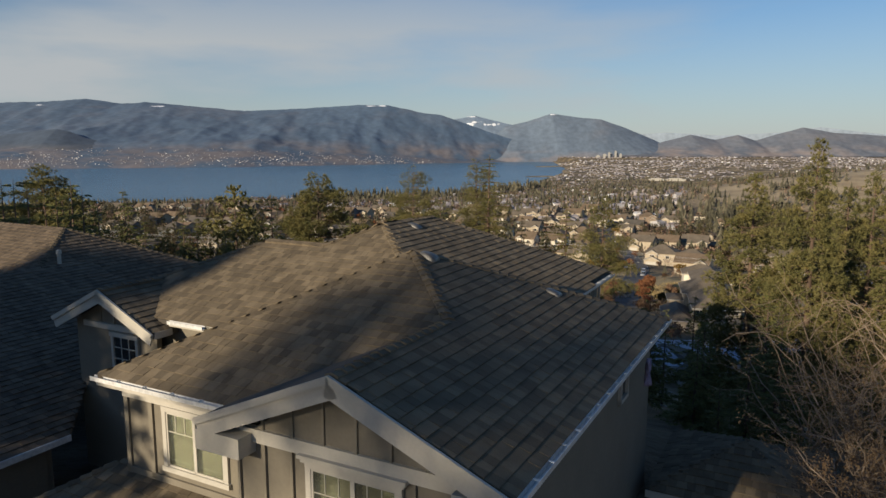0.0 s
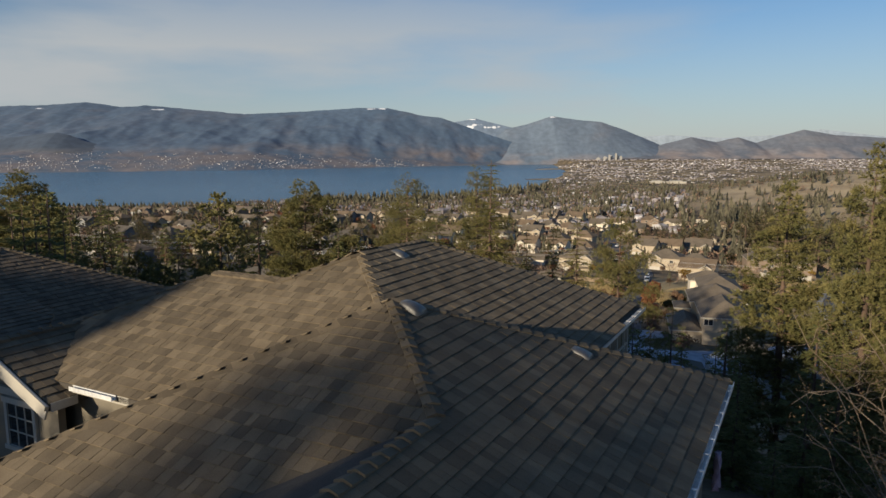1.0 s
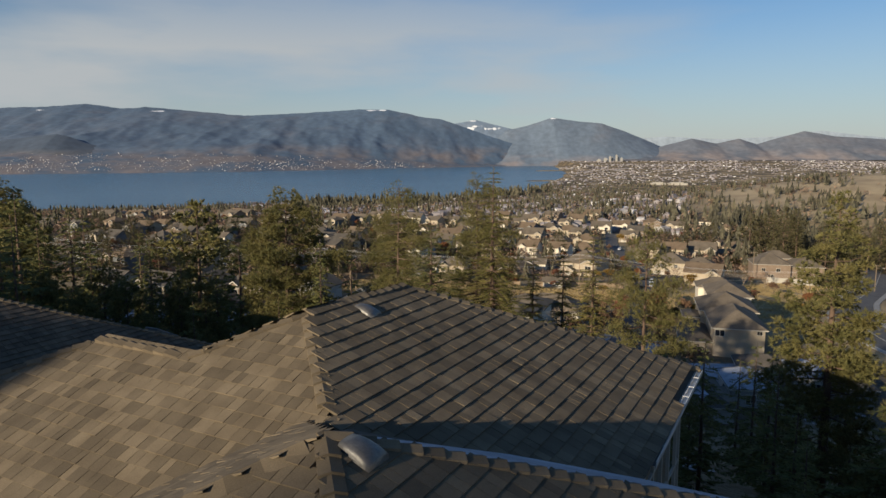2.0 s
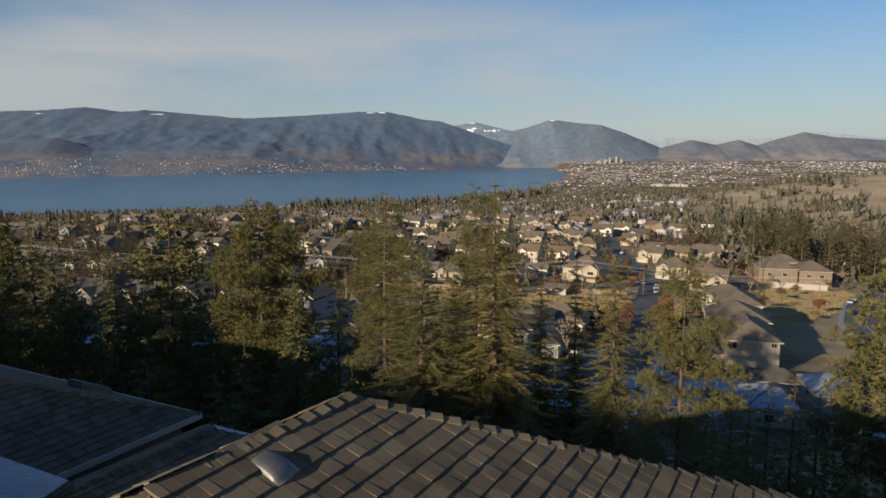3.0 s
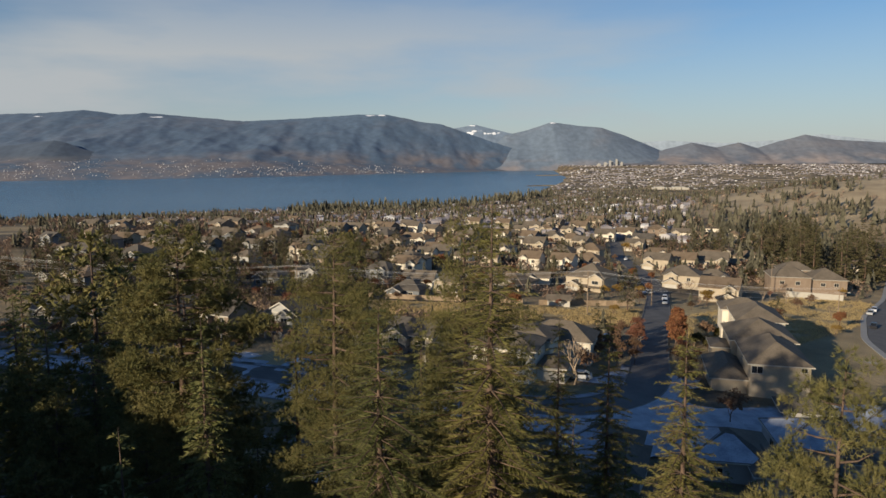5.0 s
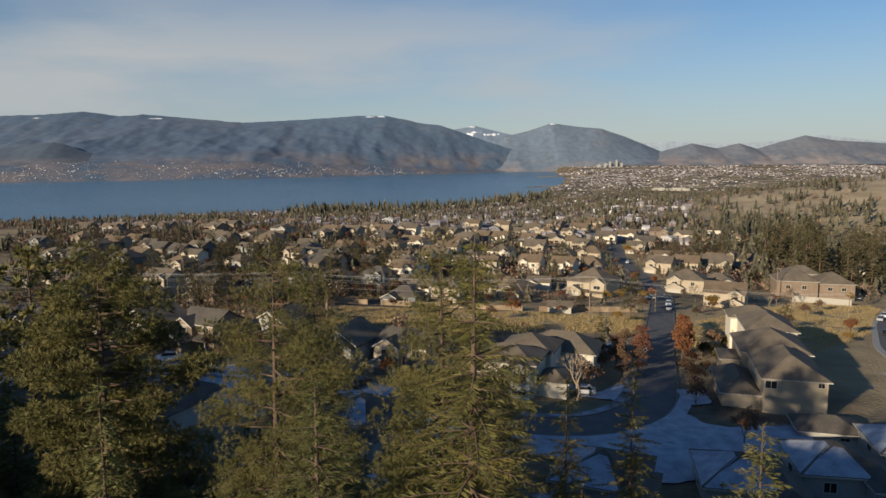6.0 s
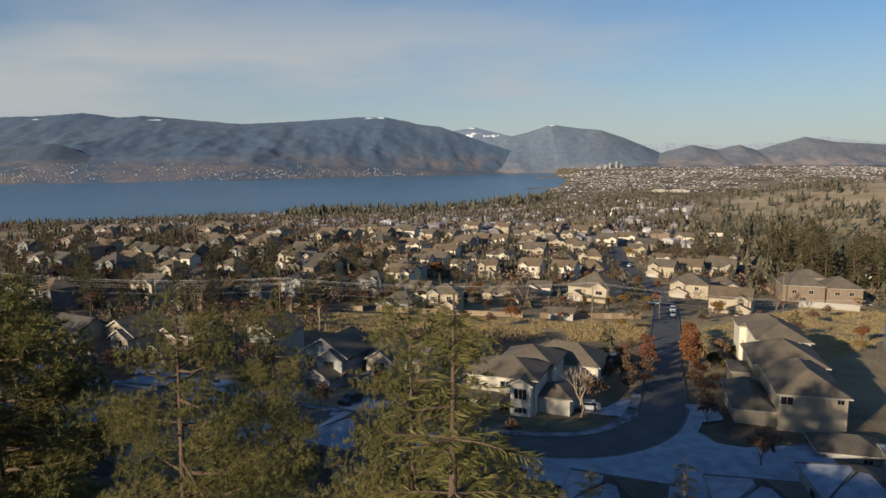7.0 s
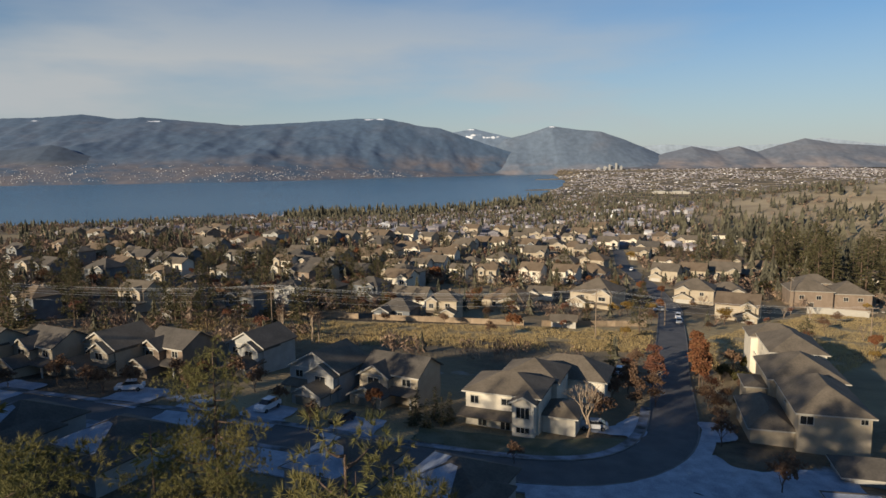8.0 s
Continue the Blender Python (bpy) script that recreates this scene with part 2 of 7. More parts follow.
def land(x, y):
    cx = min(max(x, lerp(y, [300, 600], [-260, -40])), 260)
    plain = -28.3 - 0.065 * (min(y, 300) - 145) - 0.045 * (min(max(y, 300), 520) - 300) - 0.06 * (cx - 25)
    if y > 520:
        s = min(shore(x), 2000)
        plain += (-92.5 - plain) * step(0, 1, (y - 520) / (s - 520)) ** 0.8
        rise = max(0, y - 2000) * 0.0115 * step(0, 1, (shore(x) - y) / 1300)
        plain += rise
        plain += 50 * math.exp(-((x - 640) / 330) ** 2 - ((y - 920) / 240) ** 2)
        plain += 1.6 * noise.noise((x / 90, y / 90, 0.3))
        if y > shore(x):
            plain -= 14 * step(0, 30, y - shore(x))
            # two low spits reach out into the lake
            for px, py, wide, half in ((335, 2330, 60, 95), (520, 3430, 85, 90)):
                plain = max(plain, -99 + 6.5 * math.exp(-((y - py - 0.3 * (x - px)) / wide) ** 2 - ((x - px) / half) ** 4))
    near = lerp(y, [-300, -60, -10, 24, 34, 44, 60, 90, 125], [30, 4, -0.6, -0.6, -2.2, -5.0, -9.5, -18, -27.0])
    near -= min(max(x - 6, 0) * 0.2, 5) * step(-20, 10, y) + 0.03 * min(max(x, -80), 80) * step(40, 100, y)
    near += 0.25 * noise.noise((x / 6, y / 6, 1.7)) * step(26, 40, y)
    k = step(95, 140, y)
    return near * (1 - k) + plain * k


def ground_sheet():
    s = Shape()
    xs = sorted({*np.linspace(-110, 150, 66).round(1), *np.linspace(-520, -110, 30).round(1), *np.linspace(150, 1100, 50).round(1), *np.linspace(-4200, -520, 24).round(1), *np.linspace(1100, 4200, 24).round(1)})
    ys = sorted({*np.linspace(-60, 320, 110).round(1), *np.linspace(320, 1300, 66).round(1), *np.linspace(1300, 4960, 50).round(1), *np.linspace(-600, -60, 14).round(1)})
    n = len(xs)
    s.v = [(x, y, land(x, y)) for y in ys for x in xs]
    s.f = [(j * n + i, j * n + i + 1, (j + 1) * n + i + 1, (j + 1) * n + i) for j in range(len(ys) - 1) for i in range(n - 1)]
    return s


def ground_material():
    m, nt, b = material("hillside_ground", 0.98)
    soil = mixed(nt, noised(nt, 0.25, 5), (0.05, 0.04, 0.027), (0.13, 0.1, 0.065))
    grass = mixed(nt, noised(nt, 0.05, 6), (0.24, 0.18, 0.095), (0.42, 0.315, 0.17))
    col = mixed(nt, noised(nt, 0.012, 5, 0.42, 0.58), soil, grass)
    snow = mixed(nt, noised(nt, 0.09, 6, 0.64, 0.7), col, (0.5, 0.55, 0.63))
    # open tan grass over the eastern ridge
    ridge_, place_, far_ = (nt.nodes.new("ShaderNode" + k) for k in ("Mapping", "TexCoord", "VectorMath"))
    ridge_.vector_type, far_.operation = "TEXTURE", "LENGTH"
    ridge_.inputs["Location"].default_value, ridge_.inputs["Scale"].default_value = (640, 900, -40), (430, 330, 4000)
    nt.links.new(place_.outputs["Object"], ridge_.inputs["Vector"])
    nt.links.new(ridge_.outputs["Vector"], far_.inputs[0])
    open_ = nt.nodes.new("ShaderNodeMapRange")
    open_.inputs["From Min"].default_value, open_.inputs["From Max"].default_value = 1.1, 0.8
    nt.links.new(far_.outputs["Value"], open_.inputs["Value"])
    col = mixed(nt, open_.outputs["Result"], col, mixed(nt, noised(nt, 0.03, 6), (0.3, 0.235, 0.15), (0.43, 0.345, 0.22)))
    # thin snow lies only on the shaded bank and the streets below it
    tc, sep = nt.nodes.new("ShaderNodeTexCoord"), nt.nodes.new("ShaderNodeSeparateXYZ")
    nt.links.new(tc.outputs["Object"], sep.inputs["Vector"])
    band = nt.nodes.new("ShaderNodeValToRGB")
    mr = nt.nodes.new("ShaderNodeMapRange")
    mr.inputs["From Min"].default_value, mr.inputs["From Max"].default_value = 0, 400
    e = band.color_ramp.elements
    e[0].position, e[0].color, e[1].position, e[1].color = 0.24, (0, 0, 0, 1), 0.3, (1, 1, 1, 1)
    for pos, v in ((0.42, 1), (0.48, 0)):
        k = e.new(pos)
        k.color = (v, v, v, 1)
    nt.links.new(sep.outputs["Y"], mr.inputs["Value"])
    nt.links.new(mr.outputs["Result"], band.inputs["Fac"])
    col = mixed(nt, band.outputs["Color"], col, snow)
    nt.links.new(col, b.inputs["Base Color"])
    bumped(nt, b, noised(nt, 1.2, 6), 0.7, 0.25)
    return m


structure("ground", ground_sheet(), ground_material(), "brown hillside ground with dry grass and thin snow", "ground", True)
lake = Shape().add([(-4300, 300, LAKE), (1400, 300, LAKE), (1400, 4990, LAKE), (-4300, 4990, LAKE)], [(0, 1, 2, 3)])
structure("water", lake, M["water"], "wide blue lake with faint ripples", "lake")


# ---- mountains across the lake ----
def mountain_material(name, low, mid, high, bare, snow, z0, z1, patches=()):
    """Forest in two tones with paler bare slopes; open tan land up to z0, giving way to forest at z1; snow fields at given places."""
    m, nt, b = material(name, 0.98)
    tc, sep = nt.nodes.new("ShaderNodeTexCoord"), nt.nodes.new("ShaderNodeSeparateXYZ")
    nt.links.new(tc.outputs["Object"], sep.inputs["Vector"])

    def over(a, b_):
        r = nt.nodes.new("ShaderNodeMapRange")
        r.inputs["From Min"].default_value, r.inputs["From Max"].default_value = a, b_
        nt.links.new(sep.outputs["Z"], r.inputs["Value"])
        return r.outputs["Result"]

    def joined(op, *v):
        x = nt.nodes.new("ShaderNodeMath")
        x.operation = op
        for i, k in enumerate(v):
            if isinstance(k, (int, float)):
                x.inputs[i].default_value = k
            else:
                nt.links.new(k, x.inputs[i])
        return x.outputs[0]

    foot = mixed(nt, noised(nt, 0.006, 8, 0.4, 0.62, stretch=(1, 1, 2)), low, mid)
    wood = mixed(nt, noised(nt, 0.0032, 8, 0.38, 0.64), mid, high)
    wood = mixed(nt, noised(nt, 0.0021, 7, 0.54, 0.7, stretch=(1, 1, 1.6)), wood, bare)
    edge = joined("ADD", over(z0, z1), joined("MULTIPLY", joined("SUBTRACT", noised(nt, 0.004, 6, 0.2, 0.8), 0.5), 0.9))
    col = mixed(nt, edge, foot, wood)
    for cx, cy, cz, rx, rz in patches:
        mp, ln, mr = (nt.nodes.new("ShaderNode" + k) for k in ("Mapping", "VectorMath", "MapRange"))
        mp.vector_type = "TEXTURE"
        mp.inputs["Location"].default_value, mp.inputs["Scale"].default_value = (cx, cy, cz), (rx, 400, rz)
        ln.operation = "LENGTH"
        nt.links.new(tc.outputs["Object"], mp.inputs["Vector"])
        nt.links.new(mp.outputs["Vector"], ln.inputs[0])
        nt.links.new(joined("ADD", ln.outputs["Value"], joined("MULTIPLY", noised(nt, 0.022, 6, 0.25, 0.75, stretch=(1, 1, 0.4)), 1.8)), mr.inputs["Value"])
        mr.inputs["From Min"].default_value, mr.inputs["From Max"].default_value = 1.55, 1.25
        col = mixed(nt, mr.outputs["Result"], col, snow)
    fleck = mixed(nt, noised(nt, 0.03, 6, 0.3, 0.7), (0.84,) * 3, (1.14,) * 3)
    nt.links.new(mixed(nt, 1.0, col, fleck, "MULTIPLY"), b.inputs["Base Color"])
    return m


def spurs(x, y, seed):
    """Ridges and gullies that run down a slope, -1 to 1."""
    w = 140 * noise.noise((x / 700 + seed, y / 900, seed))
    a = 1 - 2 * abs(noise.noise(((x + w) / 420 + seed, y / 1500, seed + 3)))
    b = 1 - 2 * abs(noise.noise(((x - w) / 170 + seed, y / 620, seed + 9)))
    return 0.5 * (2 * a - 1) + 0.2 * (2 * b - 1) + 0.45 * noise.fractal((x / 120 + seed, y / 160, seed), 0.9, 2.1, 5)


def mountain(name, ridge, foot_y, ridge_y, mat, label, rough=1.0, seed=0.0, power=1.25, base=-97.0, terrace=None, cols=300, rows=54):
    """A range: ridge is its skyline as (x, height) pairs, from its foot at foot_y up to ridge_y; terrace is the height of a gentle step at its foot."""
    xs, zs = [p[0] for p in ridge], [p[1] for p in ridge]
    s = Shape()
    for j in range(rows + 1):
        k = j / rows
        for i in range(cols + 1):
            x = xs[0] + (xs[-1] - xs[0]) * i / cols
            top = lerp(x, xs, zs)
            f = foot_y(x)
            y = f + (ridge_y - f) * k
            fine = noise.fractal((x / 90 + seed, y / 90, seed), 1.0, 2.0, 3)
            if terrace is None:
                z = base + (top - base) * k ** power
            else:
                flat_ = terrace(x)
                z = base + (flat_ - base) * min(k / 0.36, 1.0) ** 0.8 + max(top - flat_, 0) * max(0.0, (k - 0.3) / 0.7) ** power
                z = min(z, top)
            mask = step(0.18, 0.55, k) if terrace else min(1, 4 * k)
            z += rough * spurs(x, y, seed) * 36 * mask * (1 - k) ** 0.75 + rough * fine * 4 * min(1, 5 * k)
            s.v.append((x, y, z))
    for j in range(rows):
        for i in range(cols):
            a = j * (cols + 1) + i
            s.f.append((a, a + 1, a + cols + 2, a + cols + 1))
    return structure(name, s, mat, label, "mountain", True)


def west_foot(x):
    return lerp(x, [-4000, -2000, -1000, -300, 400], [2900, 3020, 3300, 3850, 4350])


def west_terrace(x):
    return lerp(x, [-2600, -1200, -500, 100, 500], [14, 8, -30, -75, -90])


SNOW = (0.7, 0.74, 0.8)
# the blue-grey haze of distance is mixed into the base tones of these slopes
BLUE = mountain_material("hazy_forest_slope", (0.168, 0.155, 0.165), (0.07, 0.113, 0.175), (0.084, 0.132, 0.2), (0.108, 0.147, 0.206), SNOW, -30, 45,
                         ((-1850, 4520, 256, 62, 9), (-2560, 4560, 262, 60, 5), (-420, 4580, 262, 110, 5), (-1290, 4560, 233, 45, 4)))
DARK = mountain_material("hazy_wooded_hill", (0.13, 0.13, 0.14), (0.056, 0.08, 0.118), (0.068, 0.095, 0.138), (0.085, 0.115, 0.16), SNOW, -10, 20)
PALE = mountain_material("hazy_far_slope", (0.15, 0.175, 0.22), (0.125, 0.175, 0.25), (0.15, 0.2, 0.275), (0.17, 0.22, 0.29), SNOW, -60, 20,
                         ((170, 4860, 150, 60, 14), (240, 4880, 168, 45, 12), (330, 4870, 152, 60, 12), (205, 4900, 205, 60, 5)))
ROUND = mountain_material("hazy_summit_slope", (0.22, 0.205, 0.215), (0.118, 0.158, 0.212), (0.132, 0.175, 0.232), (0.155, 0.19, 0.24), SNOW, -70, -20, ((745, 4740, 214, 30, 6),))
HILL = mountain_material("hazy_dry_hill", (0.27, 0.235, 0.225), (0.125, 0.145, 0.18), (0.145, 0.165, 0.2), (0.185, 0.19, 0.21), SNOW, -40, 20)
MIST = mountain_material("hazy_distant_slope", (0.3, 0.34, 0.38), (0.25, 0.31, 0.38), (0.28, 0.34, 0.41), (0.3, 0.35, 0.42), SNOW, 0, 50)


def skyline(depth, pts):
    """(across, up) in thousandths of the distance, to metres at that depth."""
    return [(a * depth / 1000, 11.5 + u * depth / 1000) for a, u in pts]


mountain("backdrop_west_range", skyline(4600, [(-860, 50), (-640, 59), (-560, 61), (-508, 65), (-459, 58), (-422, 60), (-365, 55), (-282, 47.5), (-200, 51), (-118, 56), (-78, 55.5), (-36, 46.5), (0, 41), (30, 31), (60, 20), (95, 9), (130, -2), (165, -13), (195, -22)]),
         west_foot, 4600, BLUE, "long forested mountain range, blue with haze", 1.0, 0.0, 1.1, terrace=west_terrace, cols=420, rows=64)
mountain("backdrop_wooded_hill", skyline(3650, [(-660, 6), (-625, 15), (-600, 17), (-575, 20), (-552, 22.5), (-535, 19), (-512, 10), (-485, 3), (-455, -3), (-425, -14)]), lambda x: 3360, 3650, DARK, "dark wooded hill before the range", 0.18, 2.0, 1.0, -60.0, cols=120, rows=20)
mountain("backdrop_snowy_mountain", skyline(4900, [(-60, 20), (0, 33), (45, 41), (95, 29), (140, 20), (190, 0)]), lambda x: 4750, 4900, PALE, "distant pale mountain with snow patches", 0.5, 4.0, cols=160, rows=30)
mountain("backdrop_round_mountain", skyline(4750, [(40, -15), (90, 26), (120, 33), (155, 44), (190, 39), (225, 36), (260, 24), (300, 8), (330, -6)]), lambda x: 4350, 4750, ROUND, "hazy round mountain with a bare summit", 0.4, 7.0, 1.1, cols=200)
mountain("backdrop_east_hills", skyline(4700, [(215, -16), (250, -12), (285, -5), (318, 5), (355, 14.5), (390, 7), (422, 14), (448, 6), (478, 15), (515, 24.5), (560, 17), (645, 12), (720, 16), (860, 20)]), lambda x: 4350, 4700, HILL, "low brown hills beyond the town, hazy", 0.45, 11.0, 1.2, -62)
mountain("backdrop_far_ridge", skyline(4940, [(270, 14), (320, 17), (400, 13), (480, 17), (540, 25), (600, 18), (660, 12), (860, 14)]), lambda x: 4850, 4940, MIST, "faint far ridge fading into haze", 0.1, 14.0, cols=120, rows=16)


# ---- our house ----
TURN = -28.0
ORIGIN = (0, 20, 0)
P = 0.417
EAVE = 5.05
house = thing("house", "two-storey taupe house with white trim and weathered brown shingle roof", "house", ORIGIN, TURN)
L, Bk, J, Gf = (-7.45, -5.3), (-2.05, 1.35), (0.6, -1.35), (0.6, -6.15)
zB = EAVE + P * 6.35
zJ = 6.56
zA = 7.77


def z_right(x):
    return EAVE - P * (x - 4.22)


def z_right2(x):
    return EAVE - P * (x - 0.5)


ROOFS = {
    "front": [(-7.45, -5.3, EAVE), (-2.9, -5.3, EAVE), (0.6, -1.5, zJ), (-2.05, 1.35, zB)],
    "right": [(4.22, -6.15, EAVE), (4.22, 7.3, EAVE), (-2.05, 1.35, zB), (0.6, -1.5, zJ), (0.6, -6.15, zJ)],
    "gable_left": [(0.6, -6.15, zJ), (0.6, -1.5, zJ), (-2.9, -5.3, EAVE + 0.1), (-2.9, -6.15, EAVE + 0.1)],
    "back": [(4.22, 7.3, EAVE), (-5.5, 7.3, EAVE), (-2.05, 1.35, zB)],
    "left": [(-7.45, -5.3, EAVE), (-2.05, 1.35, zB), (-7.45, 6.6, EAVE)],
    "front_far": [(0.5, -0.6, EAVE), (-6.0, 5.9, zA), (-7.65, 4.25, 7.08), (-10.3, 4.25, 7.08), (-15.1, -0.6, EAVE)],
    "right_far": [(0.5, -0.6, EAVE), (0.5, 14.6, EAVE), (-5.8, 9.3, zA), (-6.0, 5.9, zA)],
    "back_far": [(0.5, 14.6, EAVE), (-10.6, 12.2, EAVE), (-5.8, 9.3, zA)],
    "left_far": [(-10.6, 12.2, EAVE), (-10.6, 7.2, EAVE + 0.1), (-7.65, 4.25, 7.12), (-6.0, 5.9, zA), (-5.8, 9.3, zA)],
    "back_left": [(-7.65, 4.25, 7.08), (-12.3, 9.0, EAVE), (-15.1, 9.0, EAVE), (-10.3, 4.25, 7.08)],
    "end_left": [(-15.1, -0.6, EAVE), (-10.3, 4.25, 7.08), (-15.1, 9.0, EAVE)],
    "dormer_right": [(-12.82, -1.25, 5.9), (-10.3, -1.25, 4.72), (-10.3, 1.6, 4.72), (-12.82, 1.6, 5.9)],
    "dormer_left": [(-12.82, -1.25, 5.9), (-12.82, 1.6, 5.9), (-15.34, 1.6, 4.72), (-15.34, -1.25, 4.72)],
    "low_right": [(-16.4, 9.3, 2.7), (-16.1, 16.1, 2.7), (-13.6, 18.3, 1.6), (-13.6, 9.3, 1.6)],
    "low_left": [(-16.4, 9.3, 2.7), (-19.0, 9.3, 1.6), (-18.8, 18.3, 1.6), (-16.1, 16.1, 2.7)],
    "low_back": [(-16.1, 16.1, 2.7), (-18.8, 18.3, 1.6), (-13.6, 18.3, 1.6)],
    "porch": [(-9.6, -7.2, 1.35), (-2.6, -7.2, 1.35), (-2.6, -4.6, 2.45), (-7.6, -4.6, 2.45)],
    "porch_end": [(-9.6, -7.2, 1.35), (-7.6, -4.6, 2.45), (-9.6, -2.5, 1.35)],
}


def flat(poly):
    """The same polygon, going round anticlockwise seen from above."""
    a = sum(p[0] * q[1] - q[0] * p[1] for p, q in zip(poly, poly[1:] + poly[:1]))
    return poly if a > 0 else poly[::-1]


for key, poly in ROOFS.items():
    part("roof", Shape().slab([(x, y, z - 0.035) for x, y, z in flat(poly)], 0.14), M["deck"], house)


def wall_ring(parent, pts, z0, z1, t=0.2):
    for a, b in zip(pts, pts[1:] + pts[:1]):
        part("wall", Shape().beam((*a, z1), (*b, z1), t, z1 - z0), M["siding"], parent)


wall_ring(house, [(-7.0, -4.7), (-2.3, -4.7), (-2.3, -5.6), (3.7, -5.6), (3.7, 6.8), (-7.0, 6.8)], -1.0, EAVE - 0.05)
wall_ring(house, [(-14.6, -0.1), (-0.1, -0.1), (-0.1, 13.7), (-10.1, 11.6), (-10.1, 8.5), (-14.6, 8.5)], -4.5, EAVE - 0.05)


wall_ring(house, [(-18.6, 9.4), (-14.0, 9.4), (-14.0, 17.9), (-18.4, 17.9)], -7.0, 1.5)


# ---- neighbouring house, one lot down the bank ----
neighbour = thing("house", "neighbouring house with a low dark shingle roof", "house", ORIGIN, TURN)
NE, NP = 1.0, 0.46
nz = NE + 4.95
NR = {
    "right": [(-21.05, -2.0, NE), (-21.05, 20.0, NE), (-30.2, 9.0, nz)],
    "front": [(-21.05, -2.0, NE), (-30.2, 9.0, nz), (-45.0, 9.0, nz), (-56.0, -2.0, NE)],
    "back": [(-21.05, 20.0, NE), (-56.0, 20.0, NE), (-45.0, 9.0, nz), (-30.2, 9.0, nz)],
}
NR["wing"] = [(-12.4, -16.0, 1.5), (-12.4, -3.0, 1.5), (-21.4, 6.0, 4.2), (-24.0, 6.0, 4.98), (-24.0, -16.0, 4.98)]
NR["wing_back"] = [(-12.4, -3.0, 1.5), (-21.4, 6.0, 4.2), (-24.0, 6.0, 4.2), (-24.0, -3.0, 1.5)]
for poly in (NR["right"], NR["front"], NR["back"], NR["wing"]):
    part("roof", Shape().slab([(x, y, z - 0.02) for x, y, z in flat(poly)], 0.16), M["shingle_dark"], neighbour)
wall_ring(neighbour, [(-21.6, -1.4), (-21.6, 19.4), (-50, 19.4), (-50, -1.4)], -9, NE - 0.05)


# ---- conifers ----
def blade(s, p, d, side, w, l):
    """One needle spray: a narrow leaf-shaped fold from p along d."""
    tip, mid = p + d * l, p + d * (l * 0.5)
    s.add([p, mid + side * w, tip, mid - side * w], [(0, 1, 2), (0, 2, 3)])


def fir(seed, high, spread, droop=0.25, layers=40, density=1.0, wide=0.23, fine=1.0):
    """A fir: whorls of drooping boughs, each feathered with sprays; longest near the foot."""
    rnd = random.Random(seed)
    wood, leaf = Shape(), Shape()
    wood.tube([(0, 0, -0.6), (0.05, 0, high * 0.3), (-0.04, 0.03, high * 0.7), (0, 0, high)], [high * 0.014, high * 0.011, high * 0.005, 0.01], 8)
    for i in range(layers):
        k = (i + rnd.random() * 0.7) / layers
        z = high * (0.06 + 0.94 * k)
        reach = spread * (1 - k) ** 0.75 * rnd.uniform(0.7, 1.15) + 0.12
        n = int((6 + 5 * (1 - k)) * density)
        a0 = rnd.random() * 6.28
        for j in range(n):
            if rnd.random() < 0.08:
                continue
            a = a0 + 6.283 * j / n + rnd.uniform(-0.25, 0.25)
            r = reach * rnd.uniform(0.5, 1.18)
            out = Vector((math.cos(a), math.sin(a), 0))
            side = Vector((-out.y, out.x, 0))
            pts = [Vector((0, 0, z)) + out * (r * q) + Vector((0, 0, r * (0.14 * q - droop * 1.7 * q * q + 0.16 * q ** 4))) for q in (0, 0.35, 0.7, 1)]
            if r > (0.7 if density > 0.5 else 1.6):
                wood.tube(pts, [0.012 + r * 0.008, 0.01 + r * 0.005, 0.008, 0.003], 4)
            m = max(4, int(r * 9.5 * density * fine))
            for q in range(m):
                u = (q + rnd.random()) / m
                u = 0.12 + 0.88 * u
                x = min(u * 3, 2.999)
                c = pts[int(x)].lerp(pts[int(x) + 1], x - int(x))
                l = (0.16 + 0.15 * r * (1 - u) + 0.1 * rnd.random()) / density ** 0.5 / fine ** 0.6
                for sgn in (-1, 1):
                    for _ in range(2):
                        d = (out * rnd.uniform(0.45, 0.95) + side * sgn * rnd.uniform(0.5, 1.0) + Vector((0, 0, rnd.uniform(-0.55, 0.2)))).normalized()
                        blade(leaf, c, d, Vector((rnd.uniform(-1, 1), rnd.uniform(-1, 1), rnd.uniform(-0.6, 0.6))).normalized(), l * wide, l * rnd.uniform(0.8, 1.35))
            blade(leaf, pts[-1] - out * 0.1, (pts[-1] - pts[-2]).normalized(), side, 0.05 / fine, 0.35 / fine)
    for q in range(int(30 * density)):
        z = high * (0.92 + 0.08 * q / 30)
        a = rnd.random() * 6.28
        blade(leaf, Vector((0, 0, z)), Vector((math.cos(a), math.sin(a), 0.9)).normalized(), Vector((0, 0, 1)), 0.03 / fine, 0.3 / fine)
    return wood, leaf


